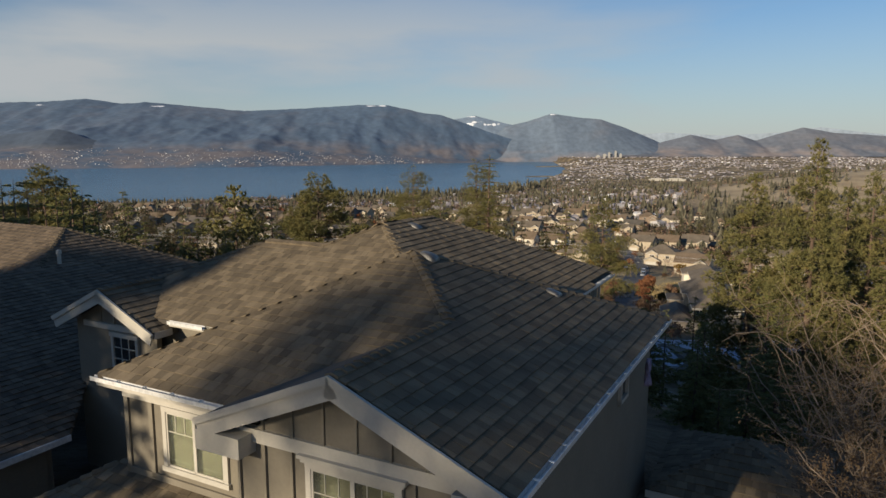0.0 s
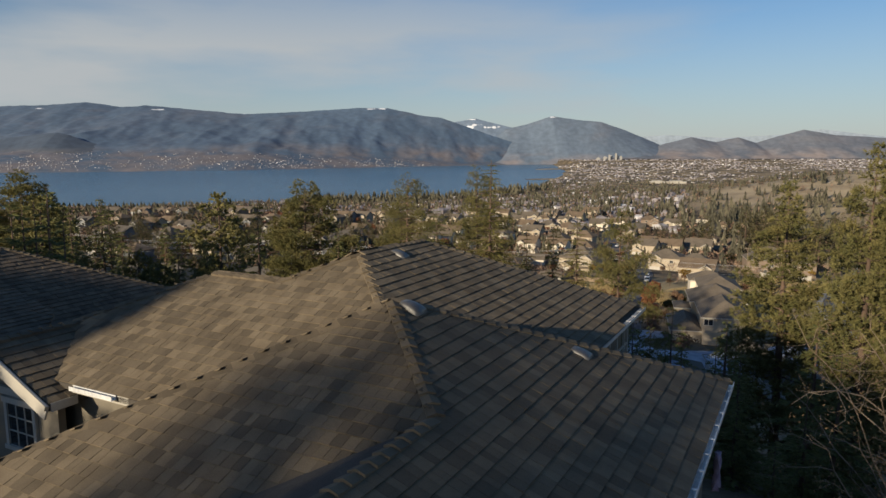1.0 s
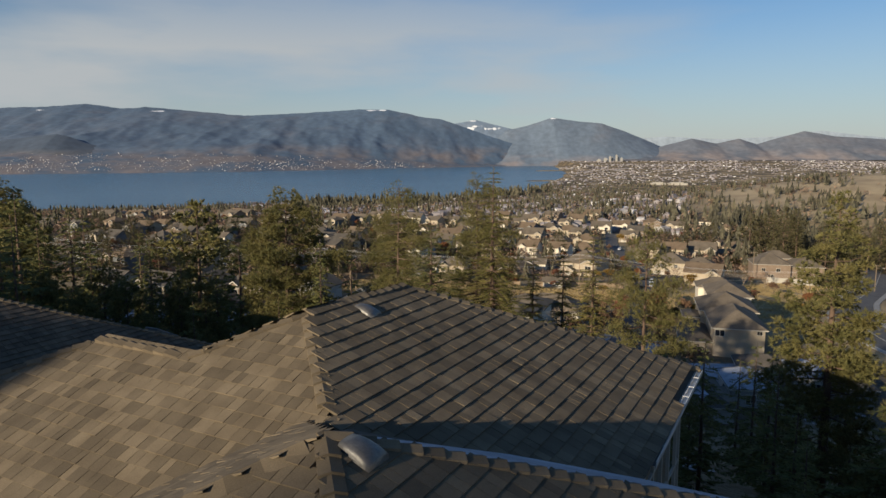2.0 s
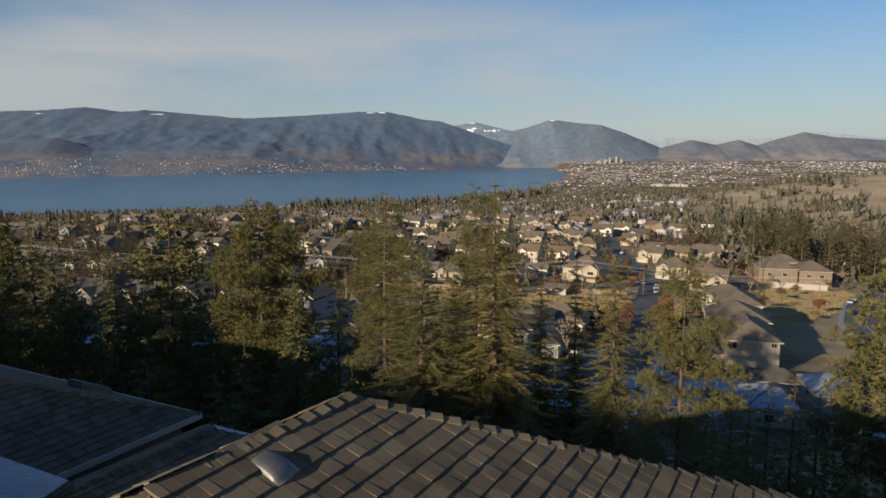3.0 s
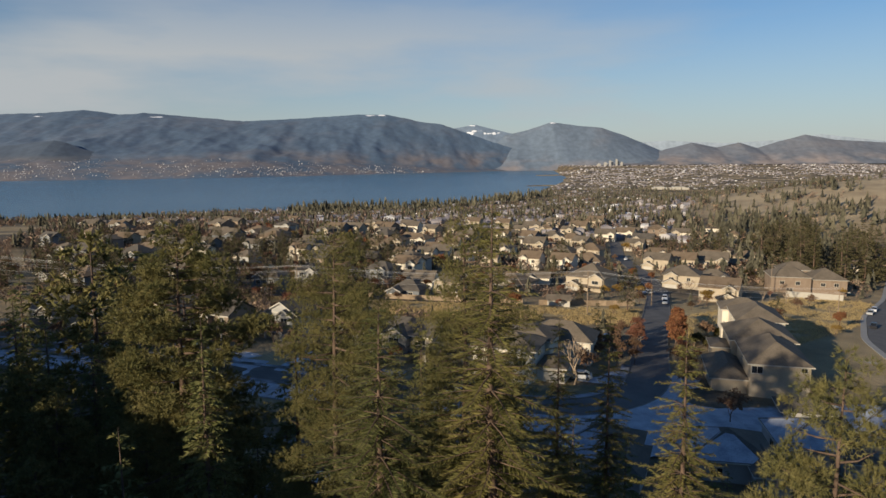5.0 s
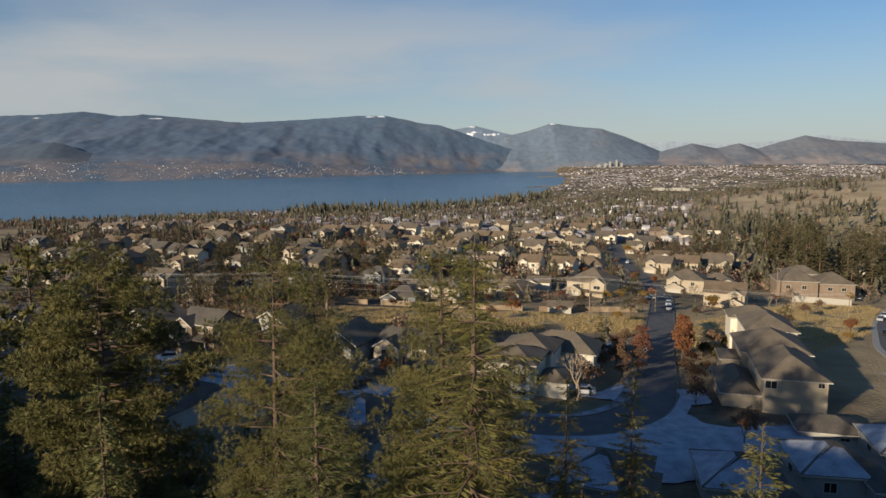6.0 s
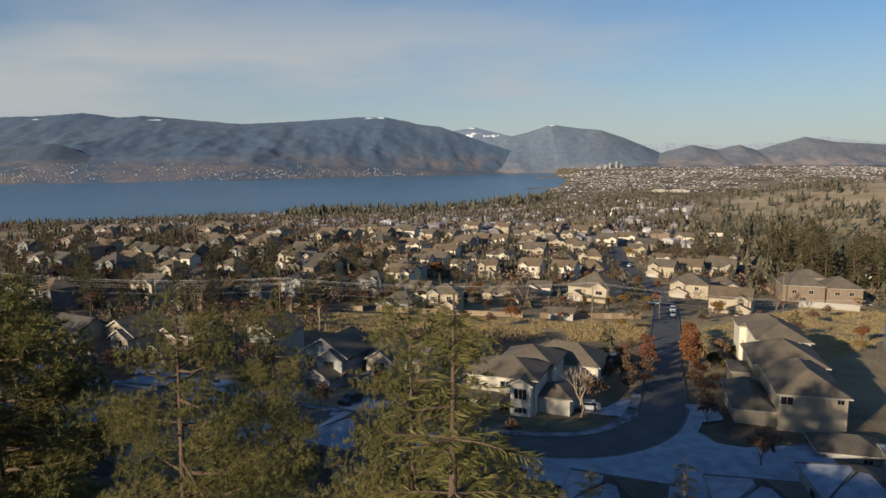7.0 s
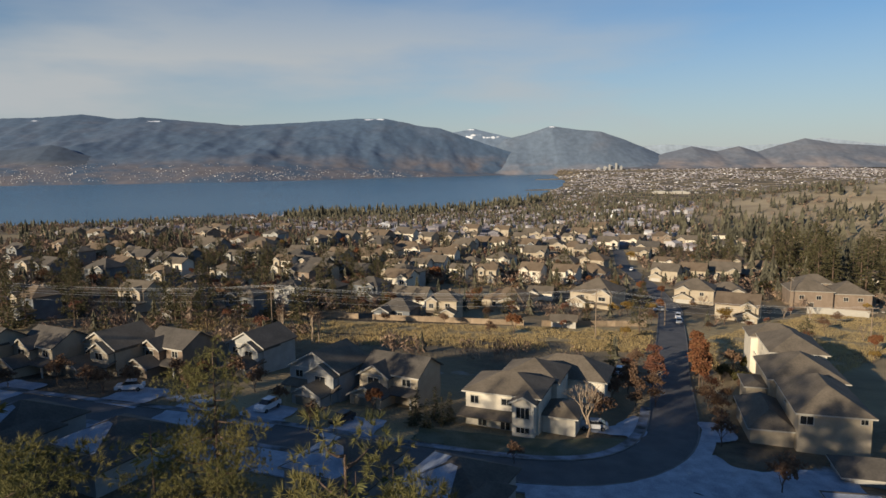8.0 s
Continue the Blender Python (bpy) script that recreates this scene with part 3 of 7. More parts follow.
def pine(seed, high, spread, first=0.3, limbs=100, tufts=15, needles=12, size=0.27, wide=0.016, cone=0.0):
    """A ponderosa: limbs that turn up at the ends and carry rounded clumps of needle tufts, with hollows between; cone narrows it towards the top."""
    rnd = random.Random(seed)
    wood, leaf = Shape(), Shape()
    lean = [Vector((rnd.uniform(-0.15, 0.15), rnd.uniform(-0.15, 0.15), high * q)) for q in (0.35, 0.7, 1)]
    line = [Vector((0, 0, -0.6)), *lean]
    wood.tube(line, [high * 0.016, high * 0.012, high * 0.006, 0.02], 8)

    def trunk(k):
        x = min(k * 3, 2.999)
        return line[int(x)].lerp(line[int(x) + 1], x - int(x))

    def tuft(c, d, s_):
        for _ in range(needles):
            v = (d * 0.75 + Vector((rnd.gauss(0, 0.5), rnd.gauss(0, 0.5), rnd.gauss(0.1, 0.45)))).normalized()
            o, w_ = v.orthogonal().normalized(), rnd.uniform(0, 3.14)
            o = (o * math.cos(w_) + v.cross(o) * math.sin(w_)) * wide
            leaf.add([c - o, c + o, c + v * (s_ * rnd.uniform(0.6, 1.15))], [(0, 1, 2)])

    def clump(c, r):
        """Tufts all round the upper and outer side of a rounded mass."""
        for _ in range(max(3, int(tufts * r * r * 2.4))):
            v = Vector((rnd.gauss(0, 1), rnd.gauss(0, 1), rnd.gauss(0.25, 0.8))).normalized()
            tuft(c + Vector((v.x * r, v.y * r, v.z * r * 0.62)) * rnd.uniform(0.45, 1.0), v, size * rnd.uniform(0.8, 1.2))

    lump = [(rnd.uniform(0, 6.28), rnd.uniform(0, 1), rnd.uniform(0.72, 1.22)) for _ in range(10)]
    for i in range(limbs):
        k = first + (1 - first) * ((i + rnd.random()) / limbs) ** 0.92
        base = trunk(k)
        u = (1 - k) / (1 - first)
        round_ = min(1, u * 2.8 + 0.06) ** 0.65 * (0.85 + 0.15 * u)
        taper = min(1, u * 1.15 + 0.05) ** 0.9
        a = i * 2.4 + rnd.uniform(-0.5, 0.5)
        near_ = min(lump, key=lambda p: min(abs(a % 6.28 - p[0]), 6.28 - abs(a % 6.28 - p[0])) + 4 * abs(u - p[1]))
        r = spread * max(0.08, round_ * (1 - cone) + taper * cone) * rnd.uniform(0.72, 1.08) * (1 - 0.25 * k * (1 - cone)) * near_[2]
        out = Vector((math.cos(a), math.sin(a), 0))
        side = Vector((-out.y, out.x, 0))
        lift = rnd.uniform(0.0, 0.5) * (0.4 + k)
        pts = [base + out * (r * q) + Vector((0, 0, r * (lift * q * q - 0.14 * q))) for q in (0, 0.4, 0.75, 1)]
        wood.tube(pts, [0.018 + r * 0.013, 0.014 + r * 0.008, 0.01, 0.005], 5 if needles > 10 else 3)
        cr = min(0.95, 0.28 + 0.18 * r)
        for f in (0.98, 0.74, 0.5)[: 1 if r < 0.8 else 2 if r < 1.8 else 3]:
            f *= rnd.uniform(0.9, 1.05)
            x = min(f * 3, 2.999)
            c = pts[int(x)].lerp(pts[int(x) + 1], x - int(x))
            c = c + side * rnd.gauss(0, 0.28 * r * f) + Vector((0, 0, rnd.uniform(-0.1, 0.25)))
            clump(c, cr * rnd.uniform(0.75, 1.2))
    for q in range(8):
        tuft(trunk(0.93 + 0.07 * q / 8), Vector((0, 0, 1)), size)
    return wood, leaf


def conifer_kind(name, made, leaf_mat, label):
    wood, leaf = made
    t = thing(name, label, "tree", group="conifers on the bank")
    part("trunk", wood, M["bark"], t, smooth=True)
    part("crown", leaf, leaf_mat, t)
    return t


FIR_HIGH, PINE_HIGH = 16.0, 18.0
KINDS = {
    "fir_a": conifer_kind("fir_tree", fir(1, FIR_HIGH, 4.0, 0.25, 40, 1.0, 0.13, 1.4), M["fir"], "tall green fir with drooping boughs on the bank"),
    "fir_w": conifer_kind("fir_tree", fir(14, FIR_HIGH, 4.3, 0.2, 44, 1.0, 0.085, 2.3), M["fir"], "wide sunlit fir with feathered boughs on the bank"),
    "fir_n": conifer_kind("fir_tree", fir(13, FIR_HIGH, 3.6, 0.22, 46, 1.0, 0.085, 2.3), M["yellow_fir"], "tall sunlit fir with fine sprays on the bank"),
    "fir_b": conifer_kind("fir_tree", fir(2, FIR_HIGH, 3.1, 0.32, 40, 0.7, 0.15, 1.2), M["fir"], "slender dark green fir on the bank"),
    "pine_a": conifer_kind("pine_tree", pine(4, PINE_HIGH, 4.4, 0.1, 100, 34, 14, 0.27, 0.022), M["pine"], "broad pine with dense tufted needles on the bank"),
    "pine_b": conifer_kind("pine_tree", pine(5, PINE_HIGH, 3.2, 0.1, 104, 32, 12, 0.27, 0.025, 0.85), M["pine"], "tall tapering pine with tufted needles on the bank"),
    "pine_f": conifer_kind("pine_tree", pine(7, PINE_HIGH, 3.9, 0.15, 70, 40, 15, 0.24, 0.011), M["pine"], "open pine with fine tufted needles on the bank"),
    "pine_n": conifer_kind("pine_tree", pine(12, PINE_HIGH, 3.9, 0.15, 96, 62, 20, 0.15, 0.006), M["pine"], "tall pine with soft fine needles on the bank"),
    "pine_c": conifer_kind("pine_tree", pine(6, PINE_HIGH, 4.6, 0.28, 72, 14, 9, 0.36, 0.055), M["pine"], "wide pine with bare lower trunk on the bank"),
    "fir_x": conifer_kind("fir_tree", fir(8, FIR_HIGH, 3.5, 0.28, 26, 0.5, 0.2, 1.0), M["fir"], "dark green fir on the slope"),
    "fir_s": conifer_kind("fir_tree", fir(10, FIR_HIGH, 4.2, 0.25, 18, 0.45, 0.2, 1.0), M["fir"], "young dark fir in the shade of the bank"),
    "pine_h": conifer_kind("pine_tree", pine(11, PINE_HIGH, 3.4, 0.55, 44, 9, 8, 0.45, 0.08), M["pine"], "old pine with a high crown on a bare trunk"),
    "pine_t": conifer_kind("pine_tree", pine(15, PINE_HIGH, 2.8, 0.8, 30, 8, 8, 0.36, 0.055), M["pine"], "very tall pine with a small crown far up its trunk"),
    "pine_d": conifer_kind("pine_tree", pine(16, PINE_HIGH, 3.2, 0.7, 44, 12, 8, 0.45, 0.08), M["pine"], "very tall pine with a dense crown on a bare trunk"),
    "pine_x": conifer_kind("pine_tree", pine(9, PINE_HIGH, 4.4, 0.14, 44, 7, 7, 0.5, 0.1), M["pine"], "old pine with tufted needles on the slope"),
}
KIND_HIGH = {k: FIR_HIGH if k.startswith("fir") else PINE_HIGH for k in KINDS}
# kind, x, y, height of the tip, girth
TREES_AHEAD = [
    ("fir_n", 3.35, 56.8, 10.0, 1.15), ("pine_n", 2.5, 60.9, 9.1, 0.75), ("pine_n", -3.0, 62.6, 8.5, 0.85), ("pine_a", -12.8, 70.8, 7.4, 1.02), ("pine_n", -4.2, 76.5, 5.7, 0.72),
    ("fir_w", -0.5, 56.8, 6.5, 1.3), ("fir_b", -8.4, 61.9, 4.9, 0.9), ("fir_n", 9.0, 54.0, 6.4, 0.95), ("pine_f", 10.6, 48.6, 7.1, 0.8),
    ("fir_n", 6.7, 62.9, 4.6, 0.75), ("fir_n", 8.8, 62.5, 5.0, 0.7), ("fir_b", 5.2, 70.0, 2.6, 1.0), ("fir_a", 4.6, 52.5, 0.0, 0.9), ("fir_b", -5.0, 58.0, -2.0, 1.0), ("fir_b", -11.0, 56.0, -1.5, 0.9),
]
TREES_SIDE = [
    ("pine_b", 20.3, 40.0, 10.9, 0.85), ("pine_b", 23.1, 53.6, 8.5, 1.05), ("pine_b", 25.5, 43.5, 9.0, 0.9),
    ("fir_b", -40.5, 88.7, 5.4, 1.0), ("fir_b", -34.0, 91.0, 2.2, 1.0), ("fir_a", -31.8, 102.0, -1.4, 1.0), ("pine_a", -66.0, 115.0, 6.7, 1.2),
    ("fir_b", -24.5, 78.0, 1.6, 0.95), ("fir_a", -20.5, 76.0, 1.0, 0.8), ("fir_b", -29.0, 82.0, 2.6, 0.9), ("fir_b", -36.0, 84.0, 2.0, 1.0), ("pine_h", -33.0, 70.0, 0.8, 0.9), ("pine_h", -19.5, 70.0, -1.2, 0.9), ("pine_h", -23.0, 73.5, -0.2, 0.9), ("pine_h", -26.5, 71.0, 0.4, 0.9), ("pine_h", -17.0, 75.0, -2.0, 0.8), ("pine_h", -30.5, 75.5, 0.6, 0.9),
    ("pine_h", -17.5, 64.5, -2.5, 1.0), ("pine_h", -22.5, 66.0, -1.5, 1.0), ("pine_h", -28.0, 66.0, 0.5, 0.9), ("fir_b", -46.0, 92.0, 4.0, 1.0), ("fir_b", -41.0, 75.0, 2.5, 1.0), ("pine_b", 29.0, 52.0, 7.5, 1.0), ("pine_a", 33.0, 47.0, 9.0, 0.9),
]
# trees up the hill behind the house, whose shadows fall over the roof and the bank
TREES_BEHIND = [
    ("pine_a", -51.1, 40.7, 25.5, 0.8), ("pine_a", -53.7, 43.0, 25.5, 0.8), ("pine_a", -56.3, 45.5, 27.0, 0.8), ("fir_b", 0.2, 78.5, 0.5, 1.1), ("fir_a", -16.0, 80.0, 4.5, 1.0), ("fir_b", -21.0, 85.0, 5.0, 1.1), ("pine_a", -26.5, 88.0, 5.5, 1.1), ("fir_a", -9.0, 82.0, 1.0, 1.1), ("fir_b", 1.5, 80.0, 0.0, 1.1), ("pine_c", -38.0, 16.0, 14.0, 1.0), ("pine_a", -60.0, 40.0, 14.0, 1.1), ("pine_a", -70.0, 70.0, 9.0, 1.2), ("pine_b", -80.0, 84.0, 8.0, 1.2),
    ("fir_a", -47.0, 104.0, 3.0, 1.2), ("fir_b", -52.0, 98.0, 6.0, 1.3), ("pine_a", -58.0, 106.0, 4.0, 1.2), ("fir_a", -64.0, 118.0, 0.0, 1.3), ("pine_b", -72.0, 112.0, 3.0, 1.3), ("fir_a", -76.0, 126.0, -2.0, 1.3), ("pine_a", -84.0, 122.0, 0.0, 1.3), ("fir_b", -90.0, 134.0, -3.0, 1.3), ("pine_b", -98.0, 130.0, -1.0, 1.3), ("fir_a", -104.0, 142.0, -4.0, 1.3), ("pine_a", -114.0, 140.0, -2.0, 1.3), ("fir_b", -122.0, 150.0, -4.0, 1.3),
    ("pine_a", -44.0, 66.0, 6.0, 1.1), ("pine_b", -52.0, 78.0, 7.0, 1.2), ("fir_a", -62.0, 90.0, 6.0, 1.2), ("pine_a", 8.0, -18.0, 11.5, 0.9), ("fir_a", 16.0, -8.0, 9.5, 1.0), ("pine_b", -4.0, -20.0, 14.0, 1.0),
]


def plant(kind, x, y, tip, girth, turn):
    foot = land(x, y)
    k = (tip - foot) / KIND_HIGH[kind]
    m = pose(x, y, foot, 0, 0, turn) @ Matrix.Diagonal((k * girth, k * girth, k, 1))
    t = copy_thing(KINDS[kind], Matrix())
    t.matrix_world = m
    return t


for i, row in enumerate(TREES_AHEAD + TREES_SIDE + [(kind[:-1] + "x", *rest) for kind, *rest in TREES_BEHIND]):
    plant(*row, i * 77.0)
# a dense row of pines, out of view, added to shade the neighbouring roofs
for i in range(11):
    q = -20 - 2.4 * i
    plant("pine_x", -13.6 + 0.73 * q, -14.6 - 0.68 * q, 13.2, 1.3, i * 47.0)
# tall old pines far up the hill: one crown lays a soft blot on the front slope, the rest shade the east slope and the west end
for i, (q, a, high, girth, kind) in enumerate([(-15.1, -80, 12.0, 0.42, "pine_t"), (-12.1, -84, 12.2, 0.44, "pine_t"), (-9.4, -78, 12.2, 0.46, "pine_t"), (-6.6, -86, 11.6, 0.46, "pine_t"), (-3.6, -82, 10.6, 0.44, "pine_t"),
                                               (-26.7, -55, 12.0, 0.56, "pine_d"), (-29.4, -58, 11.9, 0.6, "pine_d"), (-32.4, -52, 11.6, 0.62, "pine_d"), (-35.4, -56, 11.2, 0.62, "pine_d"), (-38.4, -53, 10.6, 0.62, "pine_d"), (-41.2, -57, 9.6, 0.6, "pine_d")]):
    plant(kind, 0.68 * a + 0.73 * q, 0.73 * a - 0.68 * q, high - 0.287 * a, girth, i * 50.0)
# the young firs that fill the bank below the tall ones
rnd = random.Random(31)
named = [(r[1], r[2]) for r in TREES_AHEAD + TREES_SIDE]
for i in range(11):
    for j in range(9):
        x, y = -36 + 6.6 * i + rnd.uniform(-1.8, 1.8), 46 + 6.6 * j + rnd.uniform(-1.8, 1.8)
        tip = min(land(x, y) + rnd.uniform(7, 12), 11.3 - 0.518 * (y - (44 if x > 3 else 53.9)), 2.0)
        clear = 2.2 if x < 12 else 3.2
        if x < -13 and 60 < y < 92:
            continue
        if tip - land(x, y) > 3 and y < 100 - 0.5 * max(x, 0) and all((x - a) ** 2 + (y - b) ** 2 > clear ** 2 for a, b in named):
            plant("fir_s", x, y, tip, 1.0 if tip - land(x, y) > 6 else 1.4, i * 40.0 + j * 23)
# the wood goes on along the bank to the west; its tops keep the street below in shade
for i in range(33):
    q = -66.0 - 3.6 * i
    for a in (14, 20, 26):
        q2 = q - 0.19 * (a - 15)
        x, y = 0.68 * a + 0.73 * q2, 0.73 * a - 0.68 * q2
        tip = (8.6 if q2 > -83 else -1.2 if q2 > -92 else 3.8 if q2 > -112 else 0.4) + rnd.uniform(-1.4, 0.6) - 0.287 * (a - 18)
        if tip - land(x, y) > 4:
            plant("fir_s", x, y, tip, 1.2, i * 31.0 + a)
# shaded firs below the garage
for i, (x, y, tip) in enumerate([(11.8, 31.0, 0.6), (14.2, 33.5, 1.6), (16.6, 35.5, 2.4), (13.2, 37.5, 0.8), (18.0, 40.0, 2.6), (15.5, 42.5, 0.4)]):
    plant("fir_x", x, y, tip, 1.5, i * 63.0)
for t in KINDS.values():
    for o in list(t.children_recursive) + [t]:
        bpy.data.objects.remove(o)


for x, y in ((-12.9, -15.5), (-12.9, -3.5)):
    part("wall", Shape().box(x - 9, y, -6, x, y + 0.2, 1.4), M["siding"], neighbour)
part("wall", Shape().box(-13.1, -15.4, -6, -12.9, -3.4, 1.4), M["siding"], neighbour)
part("fascia", Shape().beam((-12.36, -16.0, 1.53), (-12.36, -2.95, 1.53), 0.06, 0.2), M["gutter"], neighbour)


# ---- the valley: streets, houses, trees ----
WALLS = {
    "w": surface("cream_siding", (0.6, 0.54, 0.43), (0.68, 0.62, 0.51), 0.5, 0.8, 5, 0.12, 0.006, amp=0.07),
    "b": surface("beige_siding", (0.36, 0.3, 0.215), (0.43, 0.36, 0.265), 0.5, 0.8, 5, 0.12, 0.006, amp=0.07),
    "g": surface("grey_siding", (0.3, 0.3, 0.28), (0.37, 0.36, 0.34), 0.5, 0.8, 5, 0.12, 0.006, amp=0.07),
    "d": surface("dark_blue_grey_siding", (0.12, 0.13, 0.14), (0.17, 0.18, 0.19), 0.5, 0.8, 5, 0.12, 0.006, amp=0.07),
    "r": surface("brown_siding", (0.2, 0.148, 0.105), (0.25, 0.19, 0.14), 0.5, 0.85, 5, 0.12, 0.006, amp=0.07),
}
WALL_WORDS = {"w": "cream", "b": "beige", "g": "grey", "d": "dark grey", "r": "warm brown"}
TILES = [
    surface("grey_brown_roofing", (0.12, 0.098, 0.072), (0.165, 0.135, 0.1), 0.4, 0.95, 3, 0.4, 0.03),
    surface("brown_roofing", (0.14, 0.1, 0.064), (0.19, 0.14, 0.092), 0.4, 0.95, 3, 0.4, 0.03),
    surface("charcoal_roofing", (0.08, 0.07, 0.058), (0.115, 0.1, 0.083), 0.4, 0.95, 3, 0.4, 0.03),
]
SITES = []          # (x, y, clear radius) of houses and streets, to keep trees off them


def hip_roof(s, x0, y0, x1, y1, z, p, over=0.5, thick=0.2):
    x0, y0, x1, y1 = x0 - over, y0 - over, x1 + over, y1 + over
    w, d = x1 - x0, y1 - y0
    r = min(w, d) / 2
    top = z + p * r
    a, b = ((x0 + r, (y0 + y1) / 2, top), (x1 - r, (y0 + y1) / 2, top)) if w >= d else (((x0 + x1) / 2, y0 + r, top), ((x0 + x1) / 2, y1 - r, top))
    c = [(x0, y0, z), (x1, y0, z), (x1, y1, z), (x0, y1, z)]
    low = [(x, y, z - thick) for x, y, _ in c]
    pts = c + [a, b] + low
    f = [(0, 1, 5, 4), (1, 2, 5), (2, 3, 4, 5), (3, 0, 4)] if w >= d else [(0, 1, 4), (1, 2, 5, 4), (2, 3, 5), (3, 0, 4, 5)]
    s.add(pts, f + [(0, 6, 7, 1), (1, 7, 8, 2), (2, 8, 9, 3), (3, 9, 6, 0), (9, 8, 7, 6)])
    return top


def gable_roof(s, x0, y0, x1, y1, z, p, along="y", over=0.45, thick=0.2):
    """A pitched roof with its ridge along x or y; returns the ridge's height."""
    if along == "y":
        m, r = (x0 + x1) / 2, (x1 - x0) / 2 + over
        top = z + p * (r - over)
        e = z - p * over
        for sx in (-1, 1):
            s.slab(flat([(m, y0 - over, top + 0.12), (m + sx * r, y0 - over, e + 0.12), (m + sx * r, y1 + over, e + 0.12), (m, y1 + over, top + 0.12)]), thick)
    else:
        m, r = (y0 + y1) / 2, (y1 - y0) / 2 + over
        top = z + p * (r - over)
        e = z - p * over
        for sy in (-1, 1):
            s.slab(flat([(x0 - over, m, top + 0.12), (x0 - over, m + sy * r, e + 0.12), (x1 + over, m + sy * r, e + 0.12), (x1 + over, m, top + 0.12)]), thick)
    return top


def gable_wall(s, x0, y0, x1, y1, z0, z1, p, along="y"):
    """Four walls closed by gables under a pitched roof."""
    if along == "y":
        m, t = (x0 + x1) / 2, z1 + p * (x1 - x0) / 2
        v = [(x0, y0, z0), (x1, y0, z0), (x1, y1, z0), (x0, y1, z0), (x0, y0, z1), (x1, y0, z1), (x1, y1, z1), (x0, y1, z1), (m, y0, t), (m, y1, t)]
        f = [(0, 1, 5, 8, 4), (1, 2, 6, 5), (2, 3, 7, 9, 6), (3, 0, 4, 7)]
    else:
        m, t = (y0 + y1) / 2, z1 + p * (y1 - y0) / 2
        v = [(x0, y0, z0), (x1, y0, z0), (x1, y1, z0), (x0, y1, z0), (x0, y0, z1), (x1, y0, z1), (x1, y1, z1), (x0, y1, z1), (x0, m, t), (x1, m, t)]
        f = [(0, 1, 5, 4), (1, 2, 6, 9, 5), (2, 3, 7, 6), (3, 0, 4, 8, 7)]
    return s.add(v, f)


def barge(e, x0, x1, y, z, p, over=0.45, w=0.28):
    """White boards along the two slopes of a front gable."""
    m = (x0 + x1) / 2
    top = z + p * (x1 - x0) / 2 + 0.14
    for x in (x0 - over, x1 + over):
        a, b = Vector((m, y - over - 0.03, top)), Vector((x, y - over - 0.03, z - p * over + 0.14))
        part("barge_board", Shape().add([a, b, b - Vector((0, 0, w)), a - Vector((0, 0, w * 1.1)), a + Vector((0, 0.06, 0)), b + Vector((0, 0.06, 0)), b + Vector((0, 0.06, -w)), a + Vector((0, 0.06, -w * 1.1))],
             [(0, 1, 2, 3), (7, 6, 5, 4), (0, 4, 5, 1), (1, 5, 6, 2), (2, 6, 7, 3), (3, 7, 4, 0)]), M["white"], e)


def ring(x0, z0, x1, z1, t, o, put):
    """A closed rectangular frame, t wide and o proud; put(u, v, out) places a point on its wall."""
    s = Shape()
    for d in (o, -0.02):
        s.v += [put(u, v, d) for u, v in ((x0 - t, z0 - t), (x1 + t, z0 - t), (x1 + t, z1 + t), (x0 - t, z1 + t), (x0, z0), (x1, z0), (x1, z1), (x0, z1))]
    for i in range(4):
        j = (i + 1) % 4
        s.f += [(i, j, j + 4, i + 4), (i + 8, i + 12, j + 12, j + 8), (i, i + 8, j + 8, j), (i + 4, j + 4, j + 12, i + 12)]
    return s


def window(parent, x, y, z, w, h, face="front", bars=1):
    """A white frame proud of the wall, with a dark pane and a glazing bar."""
    t = 0.1 + 0.02 * w
    if face == "front":
        put = lambda u, v, o: (x + u, y - o, z + v)
    elif face == "left":
        put = lambda u, v, o: (x - o, y - u, z + v)
    else:
        put = lambda u, v, o: (x + o, y + u, z + v)
    win = part("window", ring(-w / 2, 0, w / 2, h, t, 0.07, put), M["white"], parent)

    def plate(u0, v0, u1, v1, o):
        s = Shape()
        s.v = [put(u, v, d) for d in (o, -0.02) for u, v in ((u0, v0), (u1, v0), (u1, v1), (u0, v1))]
        s.f = [(0, 1, 2, 3), (7, 6, 5, 4), (0, 4, 5, 1), (1, 5, 6, 2), (2, 6, 7, 3), (3, 7, 4, 0)]
        return s

    part("pane", plate(-w / 2, 0, w / 2, h, 0.03), M["glass"], win)
    for i in range(bars):
        u = -w / 2 + w * (i + 1) / (bars + 1)
        part("glazing_bar", plate(u - 0.04, 0, u + 0.04, h, 0.05), M["white"], win)


